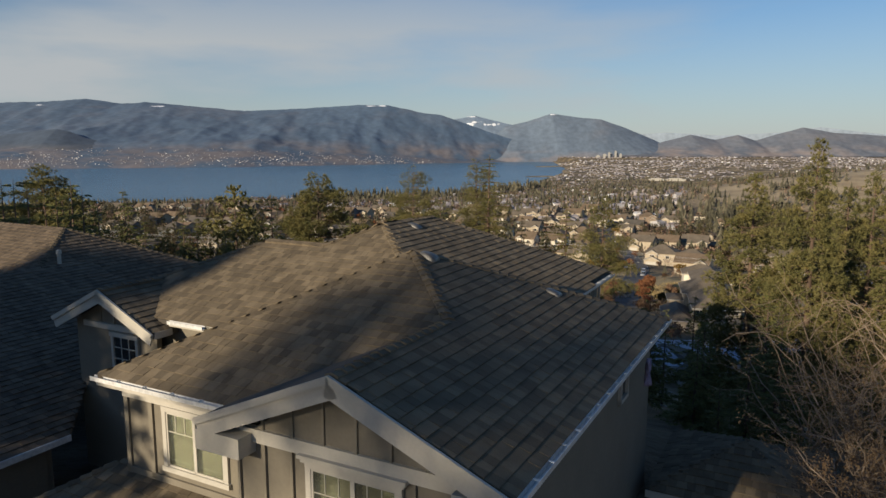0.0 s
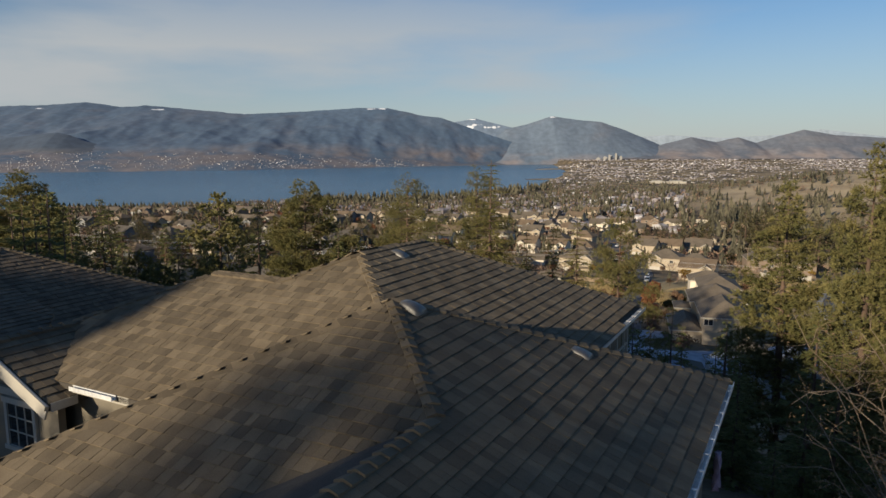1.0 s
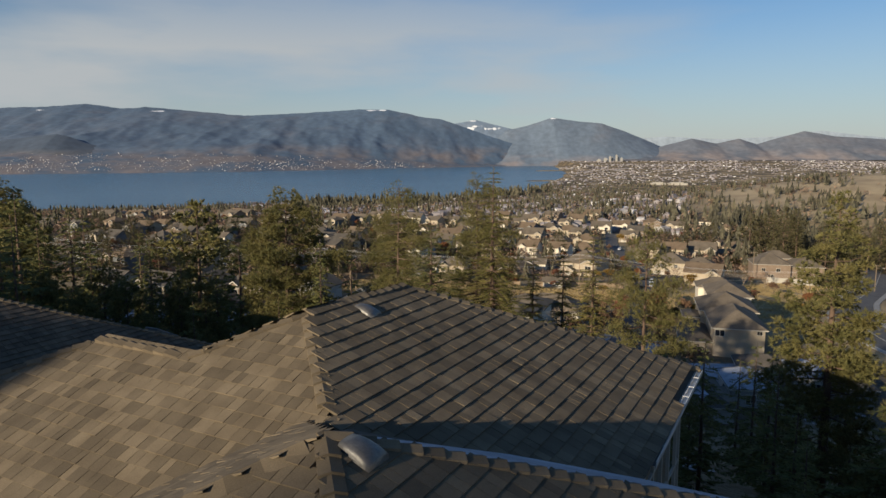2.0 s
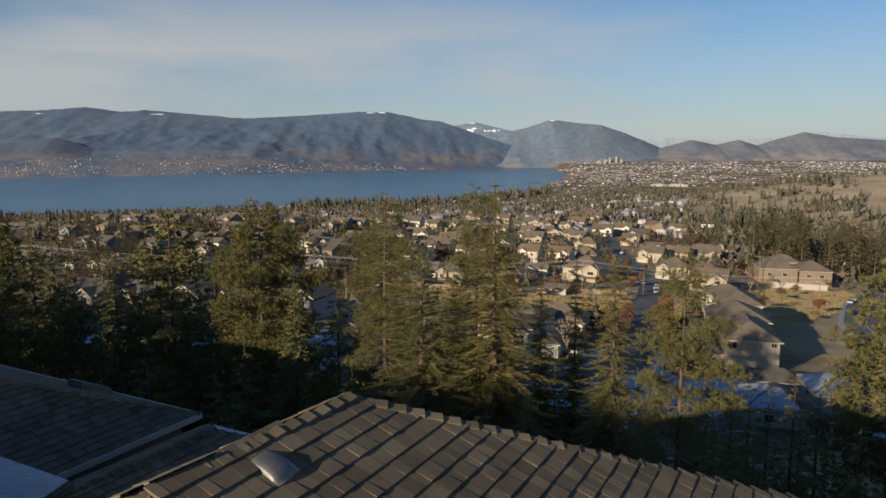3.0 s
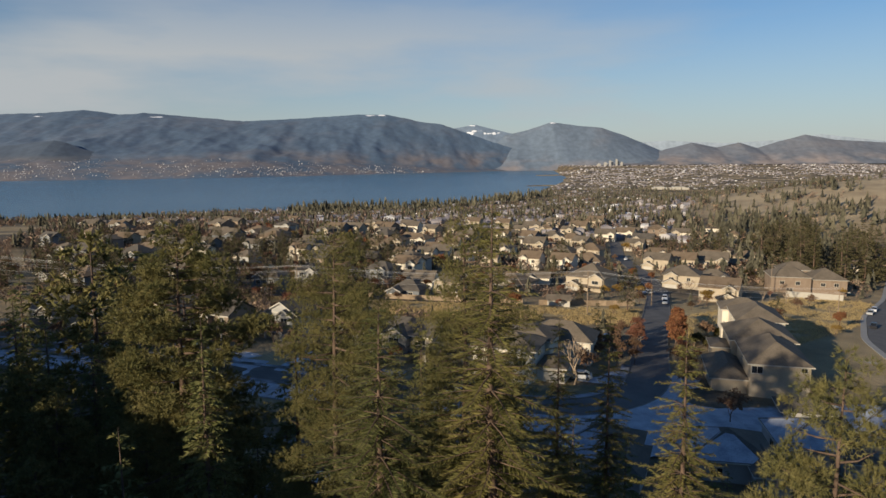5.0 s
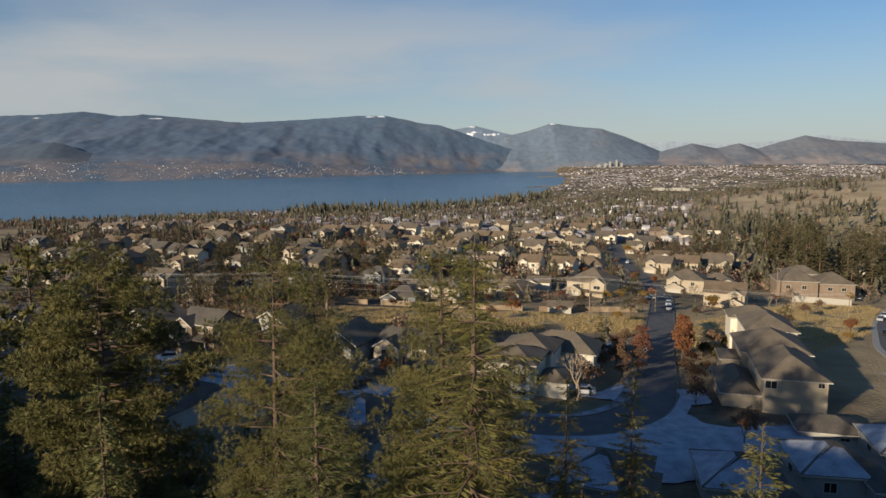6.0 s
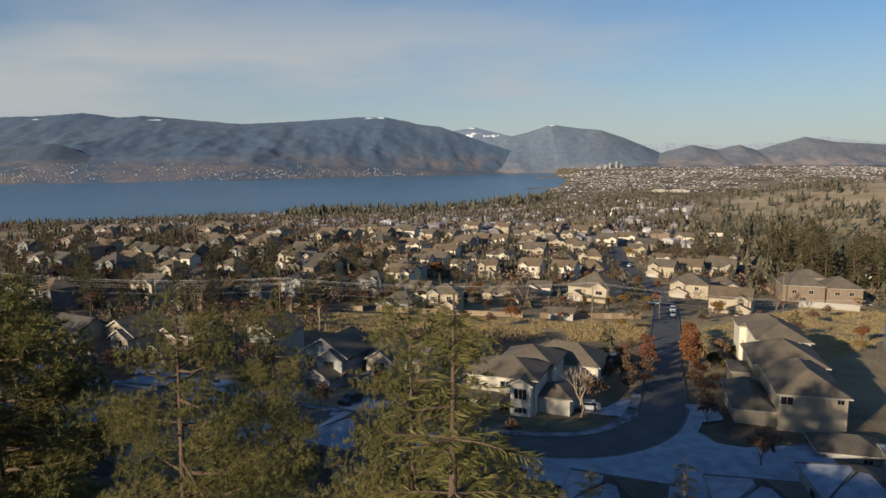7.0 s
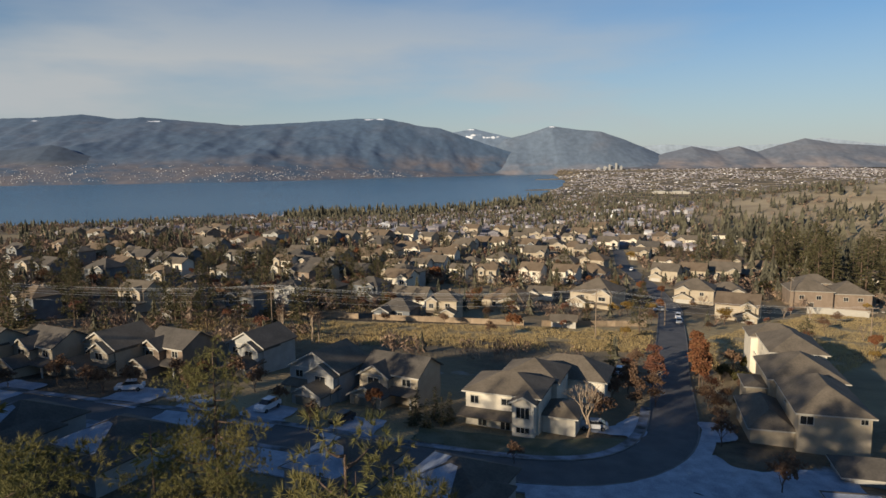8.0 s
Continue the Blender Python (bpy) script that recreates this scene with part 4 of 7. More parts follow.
def dwelling(code, x, y, w, turn=-25.0, storeys=2, seed=0, detail=2, group="houses of the valley", z=None, tile=None):
    rnd = random.Random(seed * 7 + 3)
    shape, tone = code
    z = land(x, y) if z is None else z
    words = {"g": "with front gables", "h": "with a hip roof", "f": "with a low flat roof"}[shape]
    e = thing("house", f"{WALL_WORDS[tone]} {'two-storey' if storeys > 1 else 'one-storey'} house {words} on the valley street", "house", (x, y, z), turn, group)
    wall, roof = Shape(), Shape()
    d = w * rnd.uniform(0.75, 0.95)
    h = 2.75 * storeys + 0.3
    p = rnd.uniform(0.45, 0.6)
    x0, x1, y0, y1 = -w / 2, w / 2, -d / 2, d / 2
    tile = tile or rnd.choice(TILES[:2] if tone in "wb" else TILES)
    if shape == "f":
        wall.box(x0, y0, -1.5, x1, y1, h)
        roof.box(x0 - 0.4, y0 - 0.4, h, x1 + 0.4, y1 + 0.4, h + 0.3)
    elif shape == "h":
        wall.box(x0, y0, -1.5, x1, y1, h - 0.1)
        hip_roof(roof, x0, y0, x1, y1, h, p)
    else:
        gable_wall(wall, x0, y0, x1, y1, -1.5, h, p, "x")
        gable_roof(roof, x0, y0, x1, y1, h, p, "x")
    part("wall", wall, WALLS[tone], e)
    part("roof", roof, tile, e)
    side = rnd.choice((-1, 1))
    if shape != "f":
        # garage wing with its own gable, and a small gable over the upper window
        gw, gd = w * rnd.uniform(0.42, 0.52), rnd.uniform(2.2, 3.6)
        gx = side * (w / 2 - gw / 2)
        gh = 2.9
        wing, wroof = Shape(), Shape()
        gable_wall(wing, gx - gw / 2, y0 - gd, gx + gw / 2, y0 + 0.1, -1.5, gh, 0.5)
        gable_roof(wroof, gx - gw / 2, y0 - gd, gx + gw / 2, y0 + (0.1 if storeys > 1 else 2.5), gh, 0.5)
        barge(e, gx - gw / 2, gx + gw / 2, y0 - gd, gh, 0.5)
        part("garage", wing, WALLS[tone], e)
        part("garage_roof", wroof, tile, e)
        door = Shape()
        door.box(gx - gw * 0.36, y0 - gd - 0.05, 0, gx + gw * 0.36, y0 - gd + 0.02, 2.2)
        part("garage_door", door, M["white"], e)
        if storeys > 1:
            uw = w * rnd.uniform(0.3, 0.4)
            ux = -side * (w / 2 - uw / 2 - rnd.uniform(0, 0.5)) if rnd.random() < 0.6 else gx
            bay, broof = Shape(), Shape()
            gable_wall(bay, ux - uw / 2, y0 - 0.9, ux + uw / 2, y0 + 0.1, 2.9, h, 0.6)
            gable_roof(broof, ux - uw / 2, y0 - 0.9, ux + uw / 2, y0 + d * 0.35, h, 0.6)
            barge(e, ux - uw / 2, ux + uw / 2, y0 - 0.9, h, 0.6)
            part("bay", bay, WALLS[tone if rnd.random() < 0.6 else "b"], e)
            part("bay_roof", broof, tile, e)
            window(e, ux, y0 - 0.9, 3.6, uw * 0.42, 1.2, "front", 1)
            if ux != gx:
                porch = Shape().slab(flat([(-side * w / 2 - 0.3, y0 - 1.9, 2.55), (gx - side * gw / 2, y0 - 1.9, 2.55), (gx - side * gw / 2, y0, 3.15), (-side * w / 2 - 0.3, y0, 3.15)]), 0.18)
                part("porch_roof", porch, tile, e)
    for i in range(2 if detail > 1 else 1):
        window(e, x0 + w * (0.3 + 0.4 * i), y0, 3.6 if storeys > 1 else 1.0, 1.3, 1.2, "front", 1)
    if detail > 1:
        for k in range(storeys):
            window(e, x0, y0 + d * 0.35, 0.9 + 2.75 * k, 1.2, 1.2, "left", 1)
            window(e, x0, y0 + d * 0.7, 0.9 + 2.75 * k, 1.0, 1.2, "left", 1)
    if shape == "h" and rnd.random() < 0.5:
        ch = Shape().box(w * 0.12, d * 0.1, h, w * 0.12 + 0.6, d * 0.1 + 0.6, h + p * d * 0.4 + 1.0)
        part("chimney", ch, WALLS["r"], e)
    SITES.append((x, y, w * 0.75))
    return e


VALLEY = {
    "east": [("gb", 111, 381, 14), ("gb", 127, 389, 14), ("gb", 145, 395, 16), ("hb", 178, 428, 17), ("hb", 101, 316, 16), ("hb", 122, 337, 15), ("gb", 102, 279, 15), ("hw", 223, 397, 15), ("gw", 198, 598, 17), ("hg", 217, 567, 17), ("fw", 245, 657, 17), ("fw", 262, 653, 16), ("hr", 184, 619, 17), ("gw", 147, 581, 17), ("gr", 147, 531, 17), ("gw", 125, 555, 17)],
    "mid": [("hb", 85, 418, 15), ("hg", 76, 382, 16), ("gw", 58, 353, 12), ("hb", 58, 292, 17), ("hr", 69, 421, 17), ("hb", 78, 516, 17), ("hb", 90, 502, 17), ("gb", 119, 625, 17), ("gw", 43, 352, 11), ("gb", 57, 444, 14), ("hb", 26, 281, 17), ("gb", 23, 344, 9), ("gw", 11, 341, 9), ("hw", 18, 398, 12), ("hw", 33, 397, 14), ("gw", 41, 507, 15), ("fw", 52, 499, 9), ("gd", 61, 506, 14)],
    "centre": [("gd", 30, 509, 12), ("gw", 20, 494, 12), ("gb", 28, 616, 14), ("gb", 53, 620, 14), ("gw", 5, 407, 14), ("hw", -11, 427, 13), ("hb", -24, 407, 13), ("hb", -38, 408, 12), ("gb", -16, 347, 9), ("gw", -6, 353, 9), ("gb", -2, 381, 11), ("hg", -12, 319, 15), ("hd", -20, 277, 11), ("hd", -9, 247, 11), ("hb", 4, 251, 10), ("gw", -22, 536, 16), ("gb", -6, 522, 12), ("gr", -39, 519, 17), ("gb", 7, 528, 14)],
    "west": [("gb", -57, 489, 14), ("gb", -68, 482, 15), ("hb", -71, 463, 12), ("gw", -47, 307, 11), ("gw", -45, 357, 9), ("gb", -55, 342, 10), ("gw", -62, 339, 9), ("gb", -78, 353, 12), ("gw", -85, 349, 9), ("hg", -111, 454, 17), ("hg", -100, 478, 14), ("hr", -89, 404, 15), ("gw", -96, 311, 9), ("gr", -116, 327, 9), ("gd", -105, 321, 10), ("gd", -104, 341, 11), ("fw", -127, 323, 11), ("hd", -111, 285, 11), ("gb", -79, 239, 10), ("gd", -109, 387, 15), ("hd", -89, 278, 10)],
    "far_west": [("gw", -130, 287, 9), ("gb", -168, 331, 9), ("hd", -138, 288, 9), ("hg", -83, 296, 9), ("hb", -143, 331, 9), ("hr", -163, 355, 9), ("gb", -49, 537, 14), ("gd", -140, 359, 9), ("hg", -74, 297, 9), ("hd", -74, 262, 9), ("hg", -43, 262, 9), ("hd", -96, 220, 10), ("hg", -114, 242, 9), ("hd", -50, 239, 9), ("gb", -63, 230, 9), ("gb", 76, 605, 16), ("gr", 102, 653, 17), ("gb", 146, 682, 17)],
}
n = 0
for street, row in VALLEY.items():
    for code, x, y, w in row:
        n += 1
        # odd lots face the cross streets
        if x < -35 and code[1] in "wb" and n % 6:
            code = code[0] + "drgd"[n % 4]
        turn = (-25 + (n * 37 % 17 - 8)) if code[0] != "h" else (-25 + (n * 53 % 23 - 11))
        dwelling(code, x, y, w * 0.88, turn, 1 if code[0] == "f" or (code[0] == "h" and n % 3 == 0) else 2, n, 2 if y < 360 else 1)

# more houses fill the lots between them
rnd = random.Random(58)
count = 0
while count < 64:
    y = rnd.uniform(270, 600)
    x = rnd.uniform(-0.48, 0.42) * y
    if abs(x - lerp(y, [235, 296, 359, 446, 524, 600], [65, 85, 96, 107, 125, 140])) < 12 or y < 270 + 0.45 * max(x - 60, 0):
        continue
    w = rnd.uniform(8.5, 12)
    if all((x - a) ** 2 + (y - b) ** 2 > (r * 0.8 + w * 0.6) ** 2 for a, b, r in SITES):
        tone = rnd.choice("wbbbrwg" if x > -30 else "drgbdr")
        dwelling(rnd.choice("ggh") + tone, x, y, w, rnd.uniform(-42, -8), rnd.choice((1, 2, 2)), 400 + count, 1)
        count += 1


# the row along the near street
def row_house(x, y, w, turn, tone, side, tile, seed, lengthwise=False):
    """A deep gable-fronted house: main gable, a bay with its own gable, a garage wing in front and a porch roof between."""
    r_ = random.Random(seed)
    e = thing("house", f"{WALL_WORDS[tone]} gable-fronted row house with pale trim and dark roof", "house", (x, y, land(x, y)), turn, "row houses on the near street")
    h, p, a, b = 5.2, 0.55, -w / 2, w / 2

    def block(name, x0, x1, y0, y1, back, z0, z1, pitch):
        part(name, gable_wall(Shape(), x0, y0, x1, y1, z0, z1, pitch), WALLS[tone], e)
        rf = Shape()
        gable_roof(rf, x0, y0, x1, back, z1, pitch)
        part(name + "_roof", rf, tile, e)
        barge(e, x0, x1, y0, z1, pitch)
        part("gable_band", Shape().box(x0, y0 - 0.06, z1 - 0.12, x1, y0 + 0.02, z1 + 0.12), M["white"], e)

    if lengthwise:
        part("wall", gable_wall(Shape(), a, -3.0, b, 5.0, -2.5, h, p, "x"), WALLS[tone], e)
        rf = Shape()
        gable_roof(rf, a, -3.0, b, 5.0, h, p, "x")
        part("wall_roof", rf, tile, e)
        part("fascia", Shape().box(a - 0.45, -3.5, h - 0.35, b + 0.45, -3.46, h - 0.12), M["white"], e)
    else:
        block("wall", a, b, -3.0, 6.0, 6.0, -2.5, h, p)
    gx = side * w * 0.22
    block("bay", gx - w * 0.26, gx + w * 0.26, -4.3, -2.9, 1.0, 2.6, h - 0.3, 0.62)
    window(e, gx, -4.3, 3.3, w * 0.2, 1.15, "front", 1)
    window(e, -side * w * 0.3, -3.0, 3.4, w * 0.14, 1.1, "front", 1)
    kx = side * w * 0.18 if r_.random() < 0.5 else -side * w * 0.2
    block("garage", kx - w * 0.28, kx + w * 0.28, -7.6, -2.9, -2.8, -2.5, 2.5, 0.5)
    part("garage_door", Shape().box(kx - w * 0.2, -7.66, -0.1, kx + w * 0.2, -7.55, 2.05), M["siding"], e)
    part("porch_roof", Shape().slab(flat([(a - 0.3, -5.2, 2.45), (b + 0.3, -5.2, 2.45), (b + 0.3, -2.95, 3.1), (a - 0.3, -2.95, 3.1)]), 0.18), tile, e)
    for px in (a + 0.3, b - 0.3):
        part("porch_post", Shape().box(px - 0.12, -5.0, -1.5, px + 0.12, -4.76, 2.35), M["white"], e)
    for k in range(2):
        window(e, a, 0.5 + 4 * k, 3.2, 1.1, 1.1, "left", 1)
    SITES.append((x, y, w * 0.8))


for i, (tone, x, y, w, side) in enumerate([("b", -77.0, 171.5, 9.5, 1), ("b", -66.0, 173.0, 9.0, -1), ("b", -56.0, 174.5, 9.0, 1), ("r", -45.5, 177.0, 9.5, -1), ("g", -32.0, 181.5, 8.5, 1), ("g", -16.5, 166.5, 10.0, 1), ("b", -4.0, 166.0, 10.5, -1)]):
    row_house(x, y, w, -27, tone, side, TILES[2] if i % 3 != 2 else TILES[0], 200 + i, i in (0, 1, 3, 6))


# ---- streets ----
M["kerb"] = surface("dirty_kerb", (0.13, 0.125, 0.115), (0.2, 0.195, 0.185), 0.7, 0.9, 6, 0.3, 0.01)
M["verge"] = surface("snowy_verge", (0.05, 0.046, 0.036), (0.3, 0.33, 0.39), 0.35, 0.9, 5, 0.4, 0.03)

def ribbon(s, line, offs, lift):
    """A strip along line between two sideways offsets, lying lift above the land."""
    pts = []
    for (ax, ay), (bx, by) in zip(line, line[1:]):
        k = max(1, int(math.hypot(bx - ax, by - ay) / 3))
        pts += [(ax + (bx - ax) * i / k, ay + (by - ay) * i / k) for i in range(k)]
    pts.append(line[-1])
    for _ in range(6):
        pts = [pts[0]] + [((a[0] + 2 * b[0] + c[0]) / 4, (a[1] + 2 * b[1] + c[1]) / 4) for a, b, c in zip(pts, pts[1:], pts[2:])] + [pts[-1]]
    k0 = len(s.v)
    for i, (x, y) in enumerate(pts):
        a, b = pts[max(i - 1, 0)], pts[min(i + 1, len(pts) - 1)]
        d = Vector((b[0] - a[0], b[1] - a[1])).normalized()
        for o in offs:
            px, py = x + d.y * o, y - d.x * o
            z = land(px, py)
            s.v += [(px, py, z + lift), (px, py, z - 0.3)]
    for i in range(len(pts) - 1):
        a, b = k0 + 4 * i, k0 + 4 * i + 4
        s.f += [(a, a + 2, b + 2, b), (a, b, b + 1, a + 1), (a + 2, a + 3, b + 3, b + 2)]
    return pts


STREET = [(-110, 162), (-75, 157), (-54, 152), (-36, 149), (-19, 144.5), (-3, 139.8), (10, 136.5), (18.5, 135.0), (25.5, 136.8), (31.5, 141.5), (36, 148), (39.6, 157), (42.5, 166), (51, 194), (63.5, 230), (85, 296), (96, 359), (107, 446), (125, 524), (140, 600)]
HIGHWAY = [(236, 380), (185, 304), (145, 252), (119, 209), (108, 180), (102, 150), (100, 110)]
road = Shape()
middle = ribbon(road, STREET, (-3.7, 3.7), 0.1)
structure("road", road, M["asphalt"], "dark asphalt residential street in shade", "road")
for o, line in (((-5.4, -3.95), STREET[:13]), ((3.95, 5.2), STREET[:7])):
    k = Shape()
    ribbon(k, line, o, 0.2)
    structure("pavement", k, M["verge"], "street verge under thin blue-shaded snow", "verge")
for o in ((-3.95, -3.7), (3.7, 3.95)):
    k = Shape()
    ribbon(k, STREET, o, 0.22)
    structure("kerb", k, M["kerb"], "grey concrete kerb along the street", "kerb")
k = Shape()
ribbon(k, STREET[:7], (5.2, 12.0), 0.16)
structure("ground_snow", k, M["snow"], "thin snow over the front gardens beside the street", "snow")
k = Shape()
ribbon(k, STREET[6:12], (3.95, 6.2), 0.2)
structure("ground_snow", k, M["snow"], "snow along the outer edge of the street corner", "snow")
hw = Shape()
hmid = ribbon(hw, HIGHWAY, (-5.5, 5.5), 0.12)
structure("road", hw, M["asphalt"], "curving dark highway", "road")
for o in ((-7.4, -5.6), (5.6, 7.2)):
    k = Shape()
    ribbon(k, HIGHWAY, o, 0.2)
    structure("pavement", k, M["concrete"], "pale gravel shoulder of the highway", "shoulder")
k = Shape()
ribbon(k, HIGHWAY, (-0.15, 0.15), 0.16)
structure("trim", k, M["white"], "white line on the highway", "road marking")
SITES += [(x, y, 7.5) for x, y in middle[::2]] + [(x, y, 10) for x, y in hmid[::2]]


def patch(name, outline, lift, mat, label, category, step_=3.0):
    """A piece of ground of its own surface, laid on the land."""
    xs, ys = [p[0] for p in outline], [p[1] for p in outline]
    s, ids = Shape(), {}

    def inside(x, y):
        hit = False
        for (ax, ay), (bx, by) in zip(outline, outline[1:] + outline[:1]):
            if (ay > y) != (by > y) and x < (bx - ax) * (y - ay) / (by - ay) + ax:
                hit = not hit
        return hit

    nx, ny = int((max(xs) - min(xs)) / step_) + 1, int((max(ys) - min(ys)) / step_) + 1

    def vert(i, j):
        if (i, j) not in ids:
            x, y = min(xs) + i * step_ + 0.7 * noise.noise((i * 0.9, j * 0.9, lift)), min(ys) + j * step_ + 0.7 * noise.noise((i * 0.9, j * 0.9, 5 + lift))
            ids[i, j] = len(s.v)
            s.v.append((x, y, land(x, y) + lift))
        return ids[i, j]

    for i in range(nx):
        for j in range(ny):
            if inside(min(xs) + (i + 0.5) * step_, min(ys) + (j + 0.5) * step_):
                s.f.append((vert(i, j), vert(i + 1, j), vert(i + 1, j + 1), vert(i, j + 1)))
    # pull the rim onto the outline, so that it runs smoothly
    met = np.bincount([i for f in s.f for i in f])
    for i, (x, y, z) in enumerate(s.v):
        if met[i] < 4:
            p, best = Vector((x, y)), None
            for a, b in zip(outline, outline[1:] + outline[:1]):
                a, b = Vector(a), Vector(b)
                q = a + (b - a) * min(max((p - a).dot(b - a) / (b - a).length_squared, 0), 1)
                best = q if best is None or (q - p).length < (best - p).length else best
            x, y = best.x + 0.5 * noise.noise((x / 2.5, y / 2.5, 3.1)), best.y + 0.5 * noise.noise((x / 2.5, y / 2.5, 8.1))
            s.v[i] = (x, y, land(x, y) + lift)
    return structure(name, s, mat, label, category, True)


patch("ground_field", [(-60, 216), (40, 222), (58, 240), (62, 250), (20, 240), (-55, 232)], 0.2, M["dry_grass"], "dry tan grass field below the power line", "field")
patch("ground_field", [(66, 205), (78, 208), (120, 232), (150, 270), (138, 296), (92, 262), (76, 250)], 0.2, M["dry_grass"], "dry tan grass slope beside the highway", "field")
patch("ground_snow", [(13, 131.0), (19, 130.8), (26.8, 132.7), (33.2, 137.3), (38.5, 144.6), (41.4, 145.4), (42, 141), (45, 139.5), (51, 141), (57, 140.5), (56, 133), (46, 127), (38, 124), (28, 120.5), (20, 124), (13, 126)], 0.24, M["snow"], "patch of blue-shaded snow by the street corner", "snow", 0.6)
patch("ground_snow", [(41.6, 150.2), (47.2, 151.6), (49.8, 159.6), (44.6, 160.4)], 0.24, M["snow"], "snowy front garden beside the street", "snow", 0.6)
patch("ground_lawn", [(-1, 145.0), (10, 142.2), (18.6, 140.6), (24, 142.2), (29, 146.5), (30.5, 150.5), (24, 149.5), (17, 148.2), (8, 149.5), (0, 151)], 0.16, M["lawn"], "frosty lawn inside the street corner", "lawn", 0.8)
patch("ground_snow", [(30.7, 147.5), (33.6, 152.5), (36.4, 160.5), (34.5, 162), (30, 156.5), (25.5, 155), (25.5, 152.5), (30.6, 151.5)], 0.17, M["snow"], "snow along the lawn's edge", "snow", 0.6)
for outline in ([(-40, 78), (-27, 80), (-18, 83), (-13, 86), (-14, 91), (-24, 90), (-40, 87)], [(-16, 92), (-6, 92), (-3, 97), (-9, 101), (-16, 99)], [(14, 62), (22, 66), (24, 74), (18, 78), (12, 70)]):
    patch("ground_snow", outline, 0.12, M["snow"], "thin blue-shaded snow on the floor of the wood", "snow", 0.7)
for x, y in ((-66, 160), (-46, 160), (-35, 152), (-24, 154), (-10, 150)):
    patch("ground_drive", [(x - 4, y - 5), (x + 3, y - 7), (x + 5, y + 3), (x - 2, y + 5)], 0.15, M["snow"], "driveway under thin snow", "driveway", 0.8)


def field(x, y):
    """The open grass below the power line and beside the highway."""
    return (-28 < x < 66 and 205 < y < 252) or (60 < x < 170 and abs(y - (196 + 0.98 * (x - 60))) < 34)


# ---- broadleaf trees and shrubs ----
def broadleaf(seed, high, spread, leaves, size=0.3, up=0.55):
    rnd = random.Random(seed)
    wood, leaf = Shape(), Shape()

    def grow(p, d, l, r, level):
        q = p + d * l
        mid = p + d * (l * 0.5) + Vector((rnd.gauss(0, 0.05), rnd.gauss(0, 0.05), 0)) * l
        if level < 4 or not leaves:
            wood.tube([p, mid, q] if level < 2 else [p, q], [r, r * 0.8, r * 0.6] if level < 2 else [r, r * 0.6], 5 if level < 1 else 3)
        if level >= 4:
            for _ in range(leaves):
                c = q + Vector((rnd.gauss(0, 0.3), rnd.gauss(0, 0.3), rnd.gauss(0, 0.3))) * l
                v = Vector((rnd.gauss(0, 1), rnd.gauss(0, 1), rnd.gauss(0, 1))).normalized()
                blade(leaf, c, v, v.orthogonal().normalized(), size * 0.4, size)
            return
        for i in range(4 if level == 0 else 3):
            a = i * 2.1 + rnd.uniform(-0.6, 0.6)
            o = d.orthogonal().normalized()
            o = (o * math.cos(a) + d.cross(o) * math.sin(a)) * spread
            grow(p + d * (l * rnd.uniform(0.6, 1)), (d + o * rnd.uniform(0.6, 1.1) + Vector((0, 0, up * 0.3))).normalized(), l * rnd.uniform(0.62, 0.8), r * 0.58, level + 1)

    grow(Vector((0, 0, -0.3)), Vector((0, 0, 1)), high * 0.3, high * 0.018, 0)
    return wood, leaf


def leafy_kind(name, made, leaf_mat, wood_mat, label):
    wood, leaf = made
    t = thing(name, label, "tree", group="garden trees of the valley")
    part("trunk", wood, wood_mat, t)
    if leaf.v:
        part("crown", leaf, leaf_mat, t)
    return t


LEAFY = {
    "red": leafy_kind("maple_tree", broadleaf(21, 7, 0.55, 9, 0.45), M["red_leaf"], M["bark"], "rust-red autumn tree beside the street"),
    "gold": leafy_kind("garden_tree", broadleaf(22, 7, 0.6, 8, 0.45), M["gold_leaf"], M["bark"], "golden-brown autumn tree in a garden"),
    "bare": leafy_kind("bare_tree", broadleaf(23, 8, 0.5, 0), M["brown_leaf"], M["twig"], "leafless pale tree with fine branches"),
    "brown": leafy_kind("garden_tree", broadleaf(24, 6, 0.65, 5, 0.4), M["brown_leaf"], M["bark"], "half-bare brown tree in a garden"),
    "russet": leafy_kind("garden_tree", broadleaf(27, 6, 0.6, 4, 0.34), M["russet_leaf"], M["twig"], "thin russet garden tree, its leaves mostly fallen"),
    "olive": leafy_kind("shrub", broadleaf(25, 6, 0.85, 12, 0.5), M["olive_leaf"], M["bark"], "wide yellow-olive shrub in a garden"),
    "spruce": leafy_kind("spruce_tree", fir(31, 11, 2.6, 0.2, 18, 0.4, 0.28), M["dark_fir"], M["bark"], "dark green spruce beside the houses"),
    "midpine": leafy_kind("pine_tree", pine(32, 12, 3.0, 0.2, 34, 5, 8, 0.45, 0.07), M["dark_fir"], M["bark"], "green pine among the valley houses"),
    "poplar": leafy_kind("poplar_tree", broadleaf(26, 12, 0.16, 1, 0.3, 2.0), M["brown_leaf"], M["twig"], "slim leafless poplar by the field"),
}


def set_tree(kind, x, y, k, turn):
    t = copy_thing(LEAFY[kind], Matrix())
    t.matrix_world = pose(x, y, land(x, y), 0, 0, turn) @ Matrix.Diagonal((k, k, k, 1))


